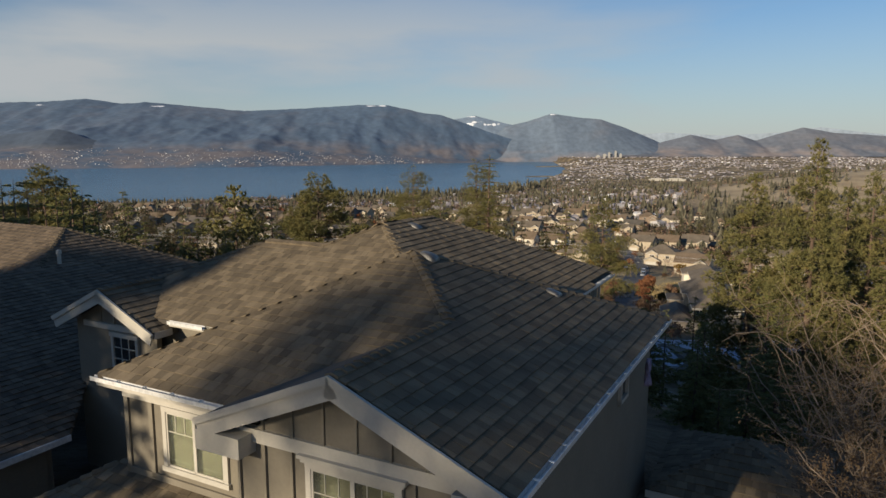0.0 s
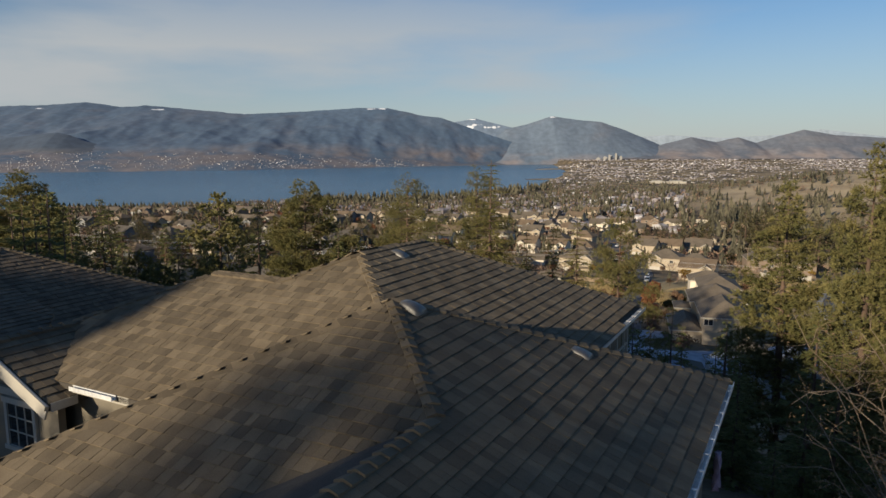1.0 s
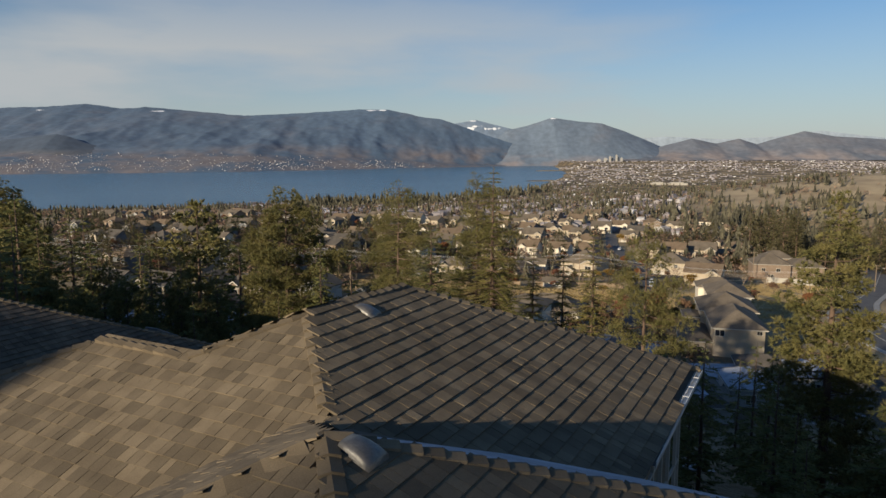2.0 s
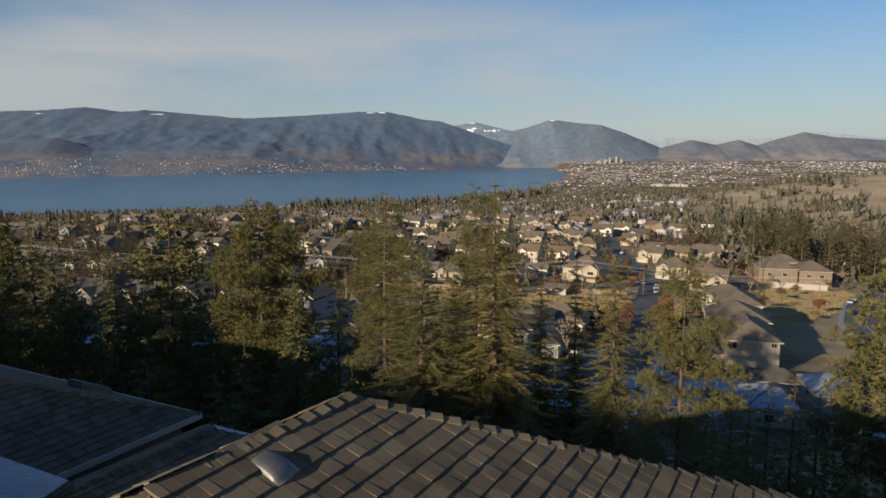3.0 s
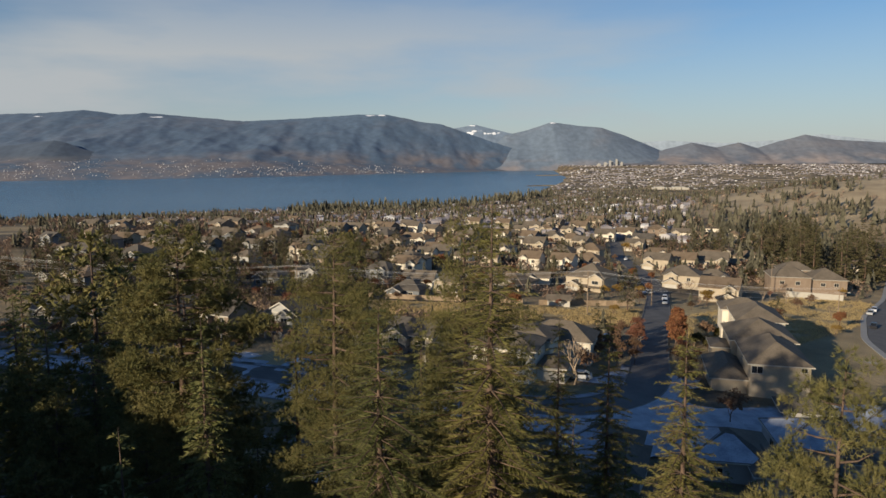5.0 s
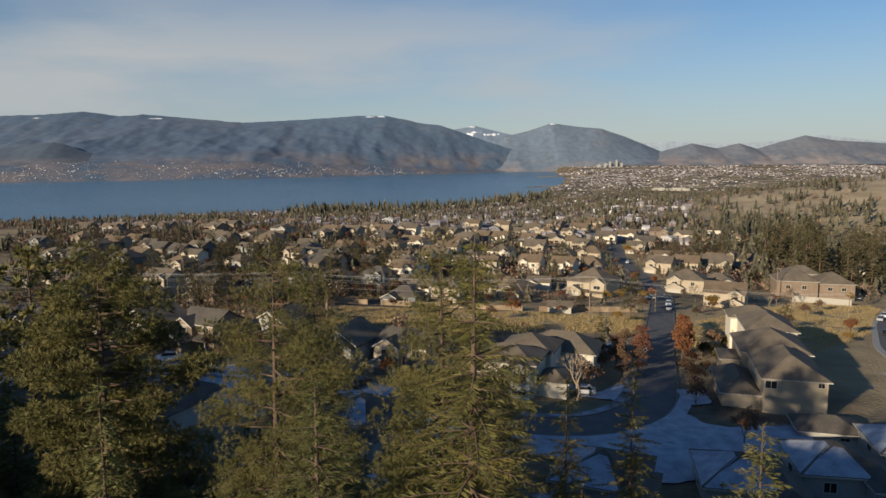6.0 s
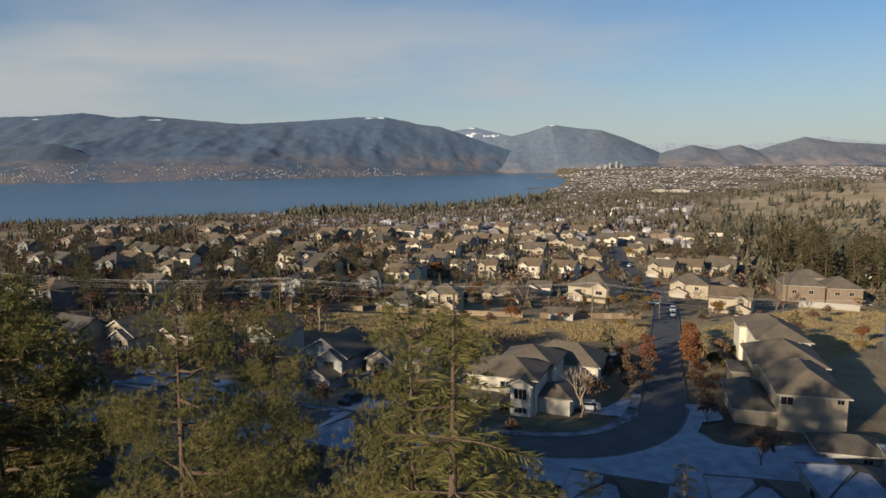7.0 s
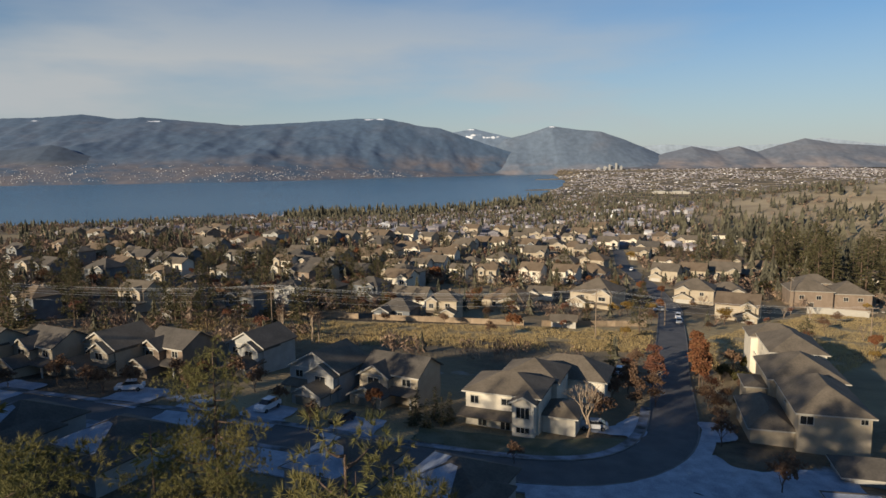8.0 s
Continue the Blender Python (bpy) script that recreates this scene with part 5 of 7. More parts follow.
STREET_TREES = [
    ("red", 53.0, 181, 1.06), ("red", 54.0, 185, 1.19), ("red", 55.5, 189, 1.25), ("red", 57.0, 193, 1.12), ("red", 58.5, 197.5, 1.06), ("red", 60.5, 203, 1.12), ("red", 62.5, 209, 1.00), ("red", 65.0, 216, 1.00), ("red", 67.5, 223, 0.88), ("russet", 52, 174, 1.12), ("russet", 43.5, 180, 1.25), ("russet", 45.5, 187, 1.25), ("red", 48.0, 195, 0.75), ("russet", 50.5, 203, 1.00), ("brown", 49, 168, 0.9), ("russet", 40, 186, 1.12), ("brown", 37.5, 176, 1.0), ("brown", 44, 196, 0.9),
    ("bare", 24.5, 150.6, 1.6), ("brown", 27.5, 156, 1.1), ("brown", 38, 172, 0.9), ("brown", 40, 168, 0.8), ("brown", 36, 166, 0.7), ("brown", 33, 170, 0.9), ("red", 30, 172, 0.8), ("brown", 28, 167, 0.8), ("brown", 42, 175, 0.9), ("red", 34, 178, 0.9), ("brown", 39, 181, 1.0),
    ("spruce", 1.0, 151, 0.42), ("spruce", 3.2, 152.6, 0.42), ("spruce", -1.2, 151.5, 0.45), ("spruce", 4.4, 154, 0.45), ("spruce", -0.5, 154, 0.5), ("spruce", 2.2, 155, 0.5), ("brown", 45.0, 133.7, 1.05), ("brown", 43.8, 149.4, 0.95), ("brown", 47, 158, 0.7), ("brown", 49, 163, 0.9), ("olive", 55, 168, 0.7), ("brown", 60, 178, 0.9), ("olive", 62, 184, 0.8), ("olive", 61, 190, 0.8), ("brown", 66, 198, 1.0), ("olive", 70, 200, 0.8), ("brown", 54, 172, 0.7),
    ("brown", -72, 163, 0.9), ("brown", -60, 163.5, 1.0), ("brown", -54.5, 162, 0.8), ("brown", -42, 168, 0.9), ("brown", -47, 162, 0.9), ("brown", -66, 160, 0.7), ("brown", -80, 160, 0.9), ("brown", -28, 165, 0.9), ("brown", -33, 170, 1.0), ("red", -38, 170, 0.7), ("brown", -22, 158, 0.7), ("spruce", 36, 184, 0.95), ("red", -7.5, 157, 0.75), ("brown", -15.4, 147.0, 0.85), ("brown", 12.5, 138.6, 0.6), ("brown", -37, 160, 0.8), ("brown", -51, 160, 0.85),
]
FIELD_TREES = [
    ("gold", 62.8, 271, 1.0), ("gold", 57, 268, 0.9), ("gold", 71, 274, 0.9), ("red", 77, 282, 0.9), ("bare", 66, 262, 0.9), ("olive", 143.8, 351, 1.3), ("poplar", -32, 203, 1.0), ("poplar", -33.5, 206, 0.9), ("poplar", -25.8, 204, 0.95), ("poplar", -24.6, 205, 0.85),
    ("brown", 8, 262, 0.9), ("red", -4, 262, 0.8), ("brown", 30, 300, 1.2), ("red", 0, 330, 1.3), ("gold", -58, 352, 1.2), ("red", -40, 400, 1.2), ("bare", 44, 340, 1.2), ("bare", 50, 346, 1.0), ("gold", 118, 470, 1.3), ("red", 84, 330, 1.0), ("red", 90, 322, 0.9),
    ("midpine", -52, 212, 1.0), ("midpine", -46, 218, 0.9), ("spruce", -40, 226, 0.8), ("midpine", -60, 206, 1.0), ("midpine", -64, 224, 1.1), ("spruce", -70, 200, 0.9), ("midpine", -34, 232, 0.8), ("midpine", -82, 210, 1.1), ("spruce", -88, 224, 0.9), ("midpine", -22, 242, 0.8),
    ("midpine", 22, 256, 0.5), ("spruce", 16, 250, 0.45), ("midpine", 2, 243, 0.4), ("midpine", -96, 236, 1.0), ("spruce", -30, 262, 0.8), ("midpine", -28, 300, 0.9), ("spruce", -34, 330, 1.1), ("midpine", -22, 372, 1.1), ("midpine", -64, 270, 0.9), ("spruce", -82, 262, 0.9),
    ("midpine", 160, 470, 1.5), ("midpine", 172, 455, 1.4), ("midpine", 182, 480, 1.6), ("midpine", 196, 450, 1.3), ("midpine", 212, 470, 1.5), ("midpine", 228, 455, 1.4), ("midpine", 240, 480, 1.6), ("midpine", 205, 500, 1.5),
]
for i, row in enumerate(STREET_TREES + FIELD_TREES):
    set_tree(*row, i * 61.0)
rnd = random.Random(78)
count = 0
while count < 120:
    x, y = rnd.uniform(-150, -14), rnd.uniform(196, 360)
    if all((x - a) ** 2 + (y - b) ** 2 > (r * 0.75) ** 2 for a, b, r in SITES) and not (x > -28 and 205 < y < 250):
        set_tree(rnd.choice(("midpine", "spruce", "spruce", "brown", "midpine", "russet")), x, y, rnd.uniform(0.7, 1.2), rnd.uniform(0, 360))
        count += 1
# the tall dark wood east of the town houses
for i in range(78):
    d = rnd.uniform(300, 440)
    x, y = 3.5 + d * rnd.uniform(0.465, 0.74), 54 + d
    if not field(x, y) and noise.noise((x / 22, y / 30, 4)) > -0.22:
        set_tree("spruce" if i % 4 else "midpine", x, y, rnd.uniform(1.8, 2.6), i * 67.0)
rnd = random.Random(77)
count = 0
while count < 400:
    x, y = rnd.uniform(-150, 240), rnd.uniform(215, 560)
    if all((x - a) ** 2 + (y - b) ** 2 > (r * 0.8) ** 2 for a, b, r in SITES):
        set_tree(rnd.choice(("brown", "russet", "brown", "bare", "gold", "brown", "midpine", "brown", "russet", "red", "russet", "spruce")), x, y, rnd.uniform(0.6, 1.15), rnd.uniform(0, 360))
        count += 1
for t in LEAFY.values():
    for o in list(t.children_recursive) + [t]:
        bpy.data.objects.remove(o)


# ---- far woods and brush ----
def small_conifer(s, x, y, z, h, r, rnd):
    m, tiers = (10, 5) if y < 620 else (6, 3)
    for k in range(tiers):
        u = k / tiers
        z0, z1 = z + h * (0.06 + 0.8 * u), z + h * min(1, 0.06 + 0.8 * u + 1.35 / tiers)
        rr = r * (1.05 - 0.85 * u)
        b = len(s.v)
        a0 = rnd.random() * 6.28
        for i in range(m):
            a = a0 + i * 6.283 / m
            q = rr * (rnd.uniform(0.8, 1.25) if i % 2 else rnd.uniform(0.3, 0.6))
            s.v.append((x + q * math.cos(a), y + q * math.sin(a), z0 + rnd.uniform(-0.06, 0.06) * h + (0 if i % 2 else 0.06 * h)))
        s.v.append((x + rnd.uniform(-0.05, 0.05) * r, y, z1))
        s.f += [(b + i, b + (i + 1) % m, b + m) for i in range(m)]


def small_brush(s, x, y, z, h, rnd):
    many, thin = (64, 0.022) if y < 330 else (26, 0.05)
    for _ in range(many):
        c = Vector((x + rnd.gauss(0, 0.22) * h, y + rnd.gauss(0, 0.22) * h, z + h * rnd.uniform(0.2, 0.85)))
        v = Vector((rnd.gauss(0, 0.7), rnd.gauss(0, 0.7), 1)).normalized()
        blade(s, c - v * h * 0.2, v, v.orthogonal().normalized(), h * thin, h * rnd.uniform(0.2, 0.42))


def wooded(count, xr, yr, keep, seed, brush=0.2, size=(5, 11)):
    rnd = random.Random(seed)
    a, b = Shape(), Shape()
    made = 0
    tries = 0
    while made < count and tries < count * 12:
        tries += 1
        y = rnd.uniform(*yr)
        x = rnd.uniform(xr[0], xr[1]) * (0.35 + 0.65 * y / yr[1])
        if rnd.random() > keep(x, y) or y > shore(x) - 8:
            continue
        if y < 560 and any((x - p) ** 2 + (y - q) ** 2 < (r + 1) ** 2 for p, q, r in SITES):
            continue
        made += 1
        h = rnd.uniform(*size)
        if rnd.random() < brush:
            small_brush(b, x, y, land(x, y), h * 0.7, rnd)
        else:
            small_conifer(a, x, y, land(x, y), h, h * rnd.uniform(0.2, 0.3), rnd)
    return a, b


def clump(x, y):
    return step(-0.25, 0.35, noise.noise((x / 60, y / 60, 2.2)))


for i, (cnt, xr, yr, keep, br, size) in enumerate([
    (650, (-260, 280), (196, 330), lambda x, y: 0.0 if field(x, y) else 0.35 + 0.65 * clump(x, y), 0.8, (4, 8)),
    (3600, (-260, 280), (330, 560), lambda x, y: 0.35 + 0.65 * clump(x, y), 0.72, (4, 9)),
    (6400, (-900, 900), (540, 1450), lambda x, y: (0.3 + 0.7 * clump(x, y)) * (0.3 + 0.7 * step(560, 760, y)) * (0.25 if x > 330 else 1), 0.55, (5, 12)),
    (650, (230, 640), (380, 760), lambda x, y: 0.0 if field(x, y) else 0.25 + 0.75 * clump(x * 1.4, y * 1.4), 0.25, (9, 18)),
    (1200, (150, 1100), (640, 1250), lambda x, y: 0.03 + 0.97 * step(0.0, 0.5, noise.noise((x / 45, y / 45, 7.2))), 0.2, (7, 13)),
    (420, (-330, 330), (1180, 1780), lambda x, y: 1.0 if shore(x) - y < 190 else 0.0, 0.0, (11, 22)),
    (1700, (-200, 1300), (1400, 2100), lambda x, y: 0.2 + 0.8 * clump(x, y), 0.3, (7, 12)),
]):
    a, b = wooded(cnt, xr, yr, keep, 400 + i, br, size)
    if a.v:
        tagged(new("far_woods", a.mesh("far_woods", M["far_wood"])), "far dark green conifer woods in clumps", "woods", kind="stuff")
    if b.v:
        tagged(new("far_brush", b.mesh("far_brush", M["far_brush"])), "far leafless brown brush and garden trees", "brush", kind="stuff")


# ---- the town on the plain and the far shore ----
def town_material(name, cols):
    m, nt, b = material(name, 0.85)
    geo = nt.nodes.new("ShaderNodeNewGeometry")
    ramp = nt.nodes.new("ShaderNodeValToRGB")
    ramp.color_ramp.interpolation = "CONSTANT"
    e = ramp.color_ramp.elements
    e[0].color, e[1].position, e[1].color = (*cols[0], 1), 1 / len(cols), (*cols[1], 1)
    for i, c in enumerate(cols[2:], 2):
        k = e.new(i / len(cols))
        k.color = (*c, 1)
    nt.links.new(geo.outputs["Random Per Island"], ramp.inputs["Fac"])
    nt.links.new(ramp.outputs["Color"], b.inputs["Base Color"])
    return m


# wall tones greyed and drawn close together, haze put into the colour
TOWN = town_material("haze_grey_town_walls", [(0.264, 0.231, 0.234), (0.224, 0.204, 0.213), (0.304, 0.272, 0.27), (0.198, 0.19, 0.206), (0.251, 0.224, 0.234), (0.343, 0.313, 0.312), (0.211, 0.197, 0.213), (0.238, 0.218, 0.227), (0.29, 0.258, 0.256), (0.185, 0.177, 0.199), (0.251, 0.231, 0.241), (0.396, 0.381, 0.383), (0.224, 0.204, 0.22), (0.66, 0.65, 0.64)])
SPECKS = town_material("lakeside_walls", [(0.3, 0.28, 0.27), (0.5, 0.49, 0.48), (0.7, 0.69, 0.68), (0.24, 0.22, 0.22), (0.38, 0.34, 0.32)])


def block(s, x, y, z, w, d, h, a):
    c, n_ = math.cos(a), math.sin(a)
    v = [(x + c * u - n_ * t, y + n_ * u + c * t, zz) for zz in (z - 2, z + h) for u, t in ((-w, -d), (w, -d), (w, d), (-w, d))]
    top = [(x + c * u, y + n_ * u, z + h * 1.45) for u in (-w * 0.9, w * 0.9)]
    s.add(v + top, [(0, 1, 5, 4), (1, 2, 6, 9, 5), (2, 3, 7, 6), (3, 0, 4, 8, 7), (4, 5, 9, 8), (6, 7, 8, 9)])


rnd = random.Random(5)
town = Shape()
for i in range(9000):
    y = 1500 + 3000 * rnd.random() ** 0.8
    x = rnd.uniform(0.05, 0.85) * y
    if y > shore(x) - 25 or land(x, y) > -55 and y < 1800 or noise.noise((x / 260, y / 420, 2.1)) < rnd.uniform(-0.45, 0.3):
        continue
    k = rnd.uniform(0.4, 0.85) * (0.7 + y / 3600)
    block(town, x, y, land(x, y), 3.6 * k, 3.0 * k, 1.7 * k, rnd.uniform(0, 3))
for i in range(1700):
    y = rnd.uniform(560, 1500)
    x = rnd.uniform(-0.5, 0.35) * y
    if y > shore(x) - 25:
        continue
    k = rnd.uniform(0.6, 1.1)
    block(town, x, y, land(x, y), 4.8 * k, 4 * k, 3.1 * k, rnd.uniform(0, 3))
tagged(new("far_town", town.mesh("far_town", TOWN)), "hazy town of small pale roofs on the plain", "town", kind="stuff")
west = Shape()
for i in range(1100):
    x = rnd.gauss(*rnd.choice(((-2050, 300), (-1900, 200), (-1250, 190), (-800, 140), (-330, 130))))
    f = west_foot(x)
    k = abs(rnd.gauss(0.1 if x < -1000 else 0.03, 0.13)) + 0.015
    y = f + (4600 - f) * k
    zz = -97 + (west_terrace(x) + 97) * min(k / 0.36, 1.0) ** 0.8
    q = rnd.uniform(0.4, 0.95)
    block(west, x, y, zz, 3.2 * q, 2.6 * q, 1.6 * q, rnd.uniform(0, 3))
tagged(new("far_shore_town", west.mesh("far_shore_town", SPECKS)), "scattered white houses on the far lake shore", "town", kind="stuff")
for x, y, w, h in ((985, 4250, 10, 40), (1010, 4230, 9, 62), (1030, 4260, 11, 48), (1052, 4240, 9, 78), (1068, 4270, 12, 52), (1085, 4250, 10, 44), (1000, 4290, 14, 34), (950, 4260, 16, 26)):
    w, h = w * 0.6, h * 0.5
    s = Shape().box(-w, -w, -10, w, w, h).box(-w * 0.5, -w * 0.5, h, w * 0.5, w * 0.5, h + 4)
    t = structure("backdrop_tower", s, WALLS["g"], "pale high-rise tower in the hazy town", "tower")
    t.location = (x, y, land(x, y))
for x, y, w in ((620, 2010, 20), (672, 2000, 26)):
    s = Shape().box(-w, -12, -4, w, 12, 6).box(-w * 0.7, -8, 6, w * 0.6, 8, 8.5)
    t = structure("backdrop_hall", s, M["white"], "long white hall at the edge of town", "hall")
    t.location = (x, y, land(x, y))
br = Shape().box(330, 4690, -91, 720, 4700, -88.5)
for i in range(14):
    br.box(340 + i * 28, 4692, -99, 344 + i * 28, 4698, -91)
structure("backdrop_bridge", br, M["white"], "low white bridge across the lake", "bridge")


# ---- standing dry grass on the fields ----
def grass(seed, count, xr, yr, keep):
    r_ = random.Random(seed)
    s = Shape()
    while count:
        x, y = r_.uniform(*xr), r_.uniform(*yr)
        if not keep(x, y) or any((x - p) ** 2 + (y - q) ** 2 < (k * 0.75) ** 2 for p, q, k in SITES):
            count -= 0.1 > r_.random()
            continue
        count -= 1
        z, h = land(x, y), r_.uniform(0.4, 1.0)
        for _ in range(7):
            a = r_.random() * 6.28
            d = Vector((math.cos(a) * 0.4, math.sin(a) * 0.4, 1)).normalized()
            blade(s, Vector((x + r_.gauss(0, 0.5), y + r_.gauss(0, 0.5), z)), d, Vector((math.sin(a), -math.cos(a), 0)), h * 0.06, h * r_.uniform(0.6, 1.1))
    return s


M["straw"] = needle_material("standing_dry_grass", (0.34, 0.25, 0.115), (0.56, 0.43, 0.21), (0.46, 0.34, 0.16))
for k, (cnt, xr, yr, keep) in enumerate([
    (7600, (-60, 66), (206, 252), lambda x, y: y < 236 + 0.13 * x and y > 212 + 0.1 * x - 4 and noise.noise((x / 9, y / 5, 3)) > -0.25),
    (6400, (62, 165), (200, 300), lambda x, y: abs(y - (196 + 0.98 * (x - 60))) < 26 and noise.noise((x / 9, y / 7, 5)) > -0.3),
    (3000, (-40, 60), (250, 560), lambda x, y: noise.noise((x / 40, y / 40, 8)) > 0.1),
]):
    tagged(new("dry_grass", grass(900 + k, cnt, xr, yr, keep).mesh("dry_grass", M["straw"])), "tall dry straw-coloured grass on the field", "grass", kind="stuff")


# ---- our house in detail ----
def along(a, b, k):
    return tuple(p + (q - p) * k for p, q in zip(a, b))


def gutter(a, b, out, hangers=0.0):
    """An open trough along an eave from a to b, hung on its outer side, with hanger straps."""
    a, b, o = Vector(a), Vector(b), Vector(out)
    s = Shape()
    s.beam(a + o * 0.075 - Vector((0, 0, 0.1)), b + o * 0.075 - Vector((0, 0, 0.1)), 0.13, 0.012)
    s.beam(a + o * 0.135, b + o * 0.135, 0.014, 0.11)
    s.beam(a + o * 0.01, b + o * 0.01, 0.012, 0.11)
    g = part("gutter", s, M["gutter"], house, "white metal rain gutter")
    if hangers:
        k = int((b - a).length / hangers)
        for i in range(1, k):
            p = a.lerp(b, i / k)
            part("hanger", Shape().beam(p - o * 0.02 + Vector((0, 0, 0.012)), p + o * 0.15 + Vector((0, 0, 0.012)), 0.05, 0.012), M["gutter"], g)


def fascia(a, b, high=0.2, mat="white"):
    part("fascia", Shape().beam(a, b, 0.04, high), M[mat], house)


gutter((-7.45, -5.3, EAVE), (-2.75, -5.3, EAVE), (0, -1, 0), 0.8)
gutter((4.22, -6.1, EAVE), (4.22, 7.3, EAVE), (1, 0, 0), 0.75)
gutter((0.5, 8.2, EAVE), (0.5, 14.6, EAVE), (1, 0, 0), 0.75)
gutter((-10.2, -0.62, EAVE), (-8.6, -0.62, EAVE), (0, -1, 0))
gutter((-10.6, 12.2, EAVE), (-10.6, 7.6, EAVE), (-1, 0, 0), 0.75)
fascia((-7.45, -5.26, EAVE - 0.02), (-2.75, -5.26, EAVE - 0.02), 0.26)
fascia((4.18, -6.1, EAVE - 0.02), (4.18, 7.3, EAVE - 0.02))
fascia((0.46, 8.2, EAVE - 0.02), (0.46, 14.6, EAVE - 0.02))
fascia((-7.41, -5.3, EAVE - 0.02), (-7.41, 2.0, EAVE - 0.02))
fascia((-10.3, -0.58, EAVE - 0.02), (-8.2, -0.58, EAVE - 0.02))
fascia((-10.28, -1.2, 4.74), (-10.28, -0.5, 4.74), 0.22)
soffit = [[(-7.4, -5.25), (-2.6, -5.25), (-2.6, -4.7), (-7.4, -4.7)], [(3.75, -6.0), (4.15, -6.0), (4.15, 7.2), (3.75, 7.2)], [(0.0, 8.2), (0.42, 8.2), (0.42, 14.1), (0.0, 14.1)]]
for poly in soffit:
    part("soffit", Shape().slab([(x, y, EAVE - 0.22) for x, y in poly], 0.03), M["white"], house)


def rake(a, b, face, deep=0.42):
    """A wide barge board with a thinner upper moulding along the slope from a to b."""
    a, b, f = Vector(a), Vector(b), Vector(face)
    board = part("barge_board", Shape().beam(a + f * 0.05, b + f * 0.05, 0.05, deep, (0, 0, 1)), M["white"], house)
    part("moulding", Shape().beam(a + f * 0.1 + Vector((0, 0, 0.03)), b + f * 0.1 + Vector((0, 0, 0.03)), 0.06, 0.15), M["white"], board)


rake((0.6, -6.15, zJ + 0.02), (4.3, -6.15, EAVE - 0.02), (0, -1, 0))
rake((0.6, -6.15, zJ + 0.02), (-2.95, -6.15, EAVE + 0.04), (0, -1, 0))
rake((-12.82, -1.25, 5.92), (-10.22, -1.25, 4.7), (0, -1, 0), 0.4)
rake((-12.82, -1.25, 5.92), (-15.42, -1.25, 4.7), (0, -1, 0), 0.4)
# boxed ends under the rakes
for x0, x1, y0, y1, z0, z1 in ((-2.98, -1.75, -6.2, -5.7, 4.42, 4.86), (3.1, 4.3, -6.2, -5.7, 4.4, 4.9)):
    part("eave_return", Shape().box(x0, y0, z0, x1, y1, z1), M["white"], house)

# front gable: panelled wall, band and battens
gw = Shape().add([(-2.3, -5.72, 4.6), (3.6, -5.72, 4.6), (0.6, -5.72, 6.45), (-2.3, -5.6, 4.6), (3.6, -5.6, 4.6), (0.6, -5.6, 6.45)], [(0, 1, 2), (5, 4, 3), (0, 3, 4, 1), (1, 4, 5, 2), (2, 5, 3, 0)])
part("gable_wall", gw, M["siding"], house)
part("band_board", Shape().box(-2.2, -5.8, 4.66, 3.5, -5.71, 4.95), M["white"], house)
for i in range(6):
    x = -1.5 + 0.78 * i
    top = 6.42 - 0.48 * abs(x - 0.6) - 0.18
    part("batten", Shape().box(x - 0.03, -5.765, 4.95, x + 0.03, -5.715, top), M["batten"], house)
for i in range(7):
    x = -2.2 + 0.72 * i
    if not -0.5 < x < 2.0:
        part("batten", Shape().box(x - 0.03, -5.765, -0.5, x + 0.03, -5.7, 4.66), M["batten"], house)
# panel board wall beside the window on the set-back front
for x, z0 in ((-6.95, 0.5), (-6.05, 2.42), (-3.1, 2.4)):
    part("batten", Shape().box(x - 0.07, -4.86, z0, x + 0.07, -4.79, EAVE - 0.25), M["batten"], house)
part("band_board", Shape().box(-7.05, -4.87, 4.42, -2.3, -4.8, 4.8), M["white"], house)
part("band_board", Shape().box(-7.05, -4.86, 2.38, -2.3, -4.8, 2.55), M["batten"], house)


def blind_material():
    m, nt, b = material("window_blind", 0.7)
    w = nt.nodes.new("ShaderNodeTexWave")
    tc = nt.nodes.new("ShaderNodeTexCoord")
    w.bands_direction = "Z"
    w.inputs["Scale"].default_value, w.inputs["Distortion"].default_value = 6.0, 0.4
    nt.links.new(tc.outputs["Object"], w.inputs["Vector"])
    nt.links.new(mixed(nt, w.outputs["Fac"], (0.09, 0.09, 0.07), (0.2, 0.2, 0.155)), b.inputs["Base Color"])
    return m


M["blind"] = blind_material()


def clear_glass():
    m, nt, b = material("clear_pane", 0.03)
    b.inputs["Transmission Weight"].default_value = 0.95
    b.inputs["Base Color"].default_value = (0.5, 0.52, 0.43, 1)
    b.inputs["IOR"].default_value = 1.45
    return m


M["clear"] = clear_glass()


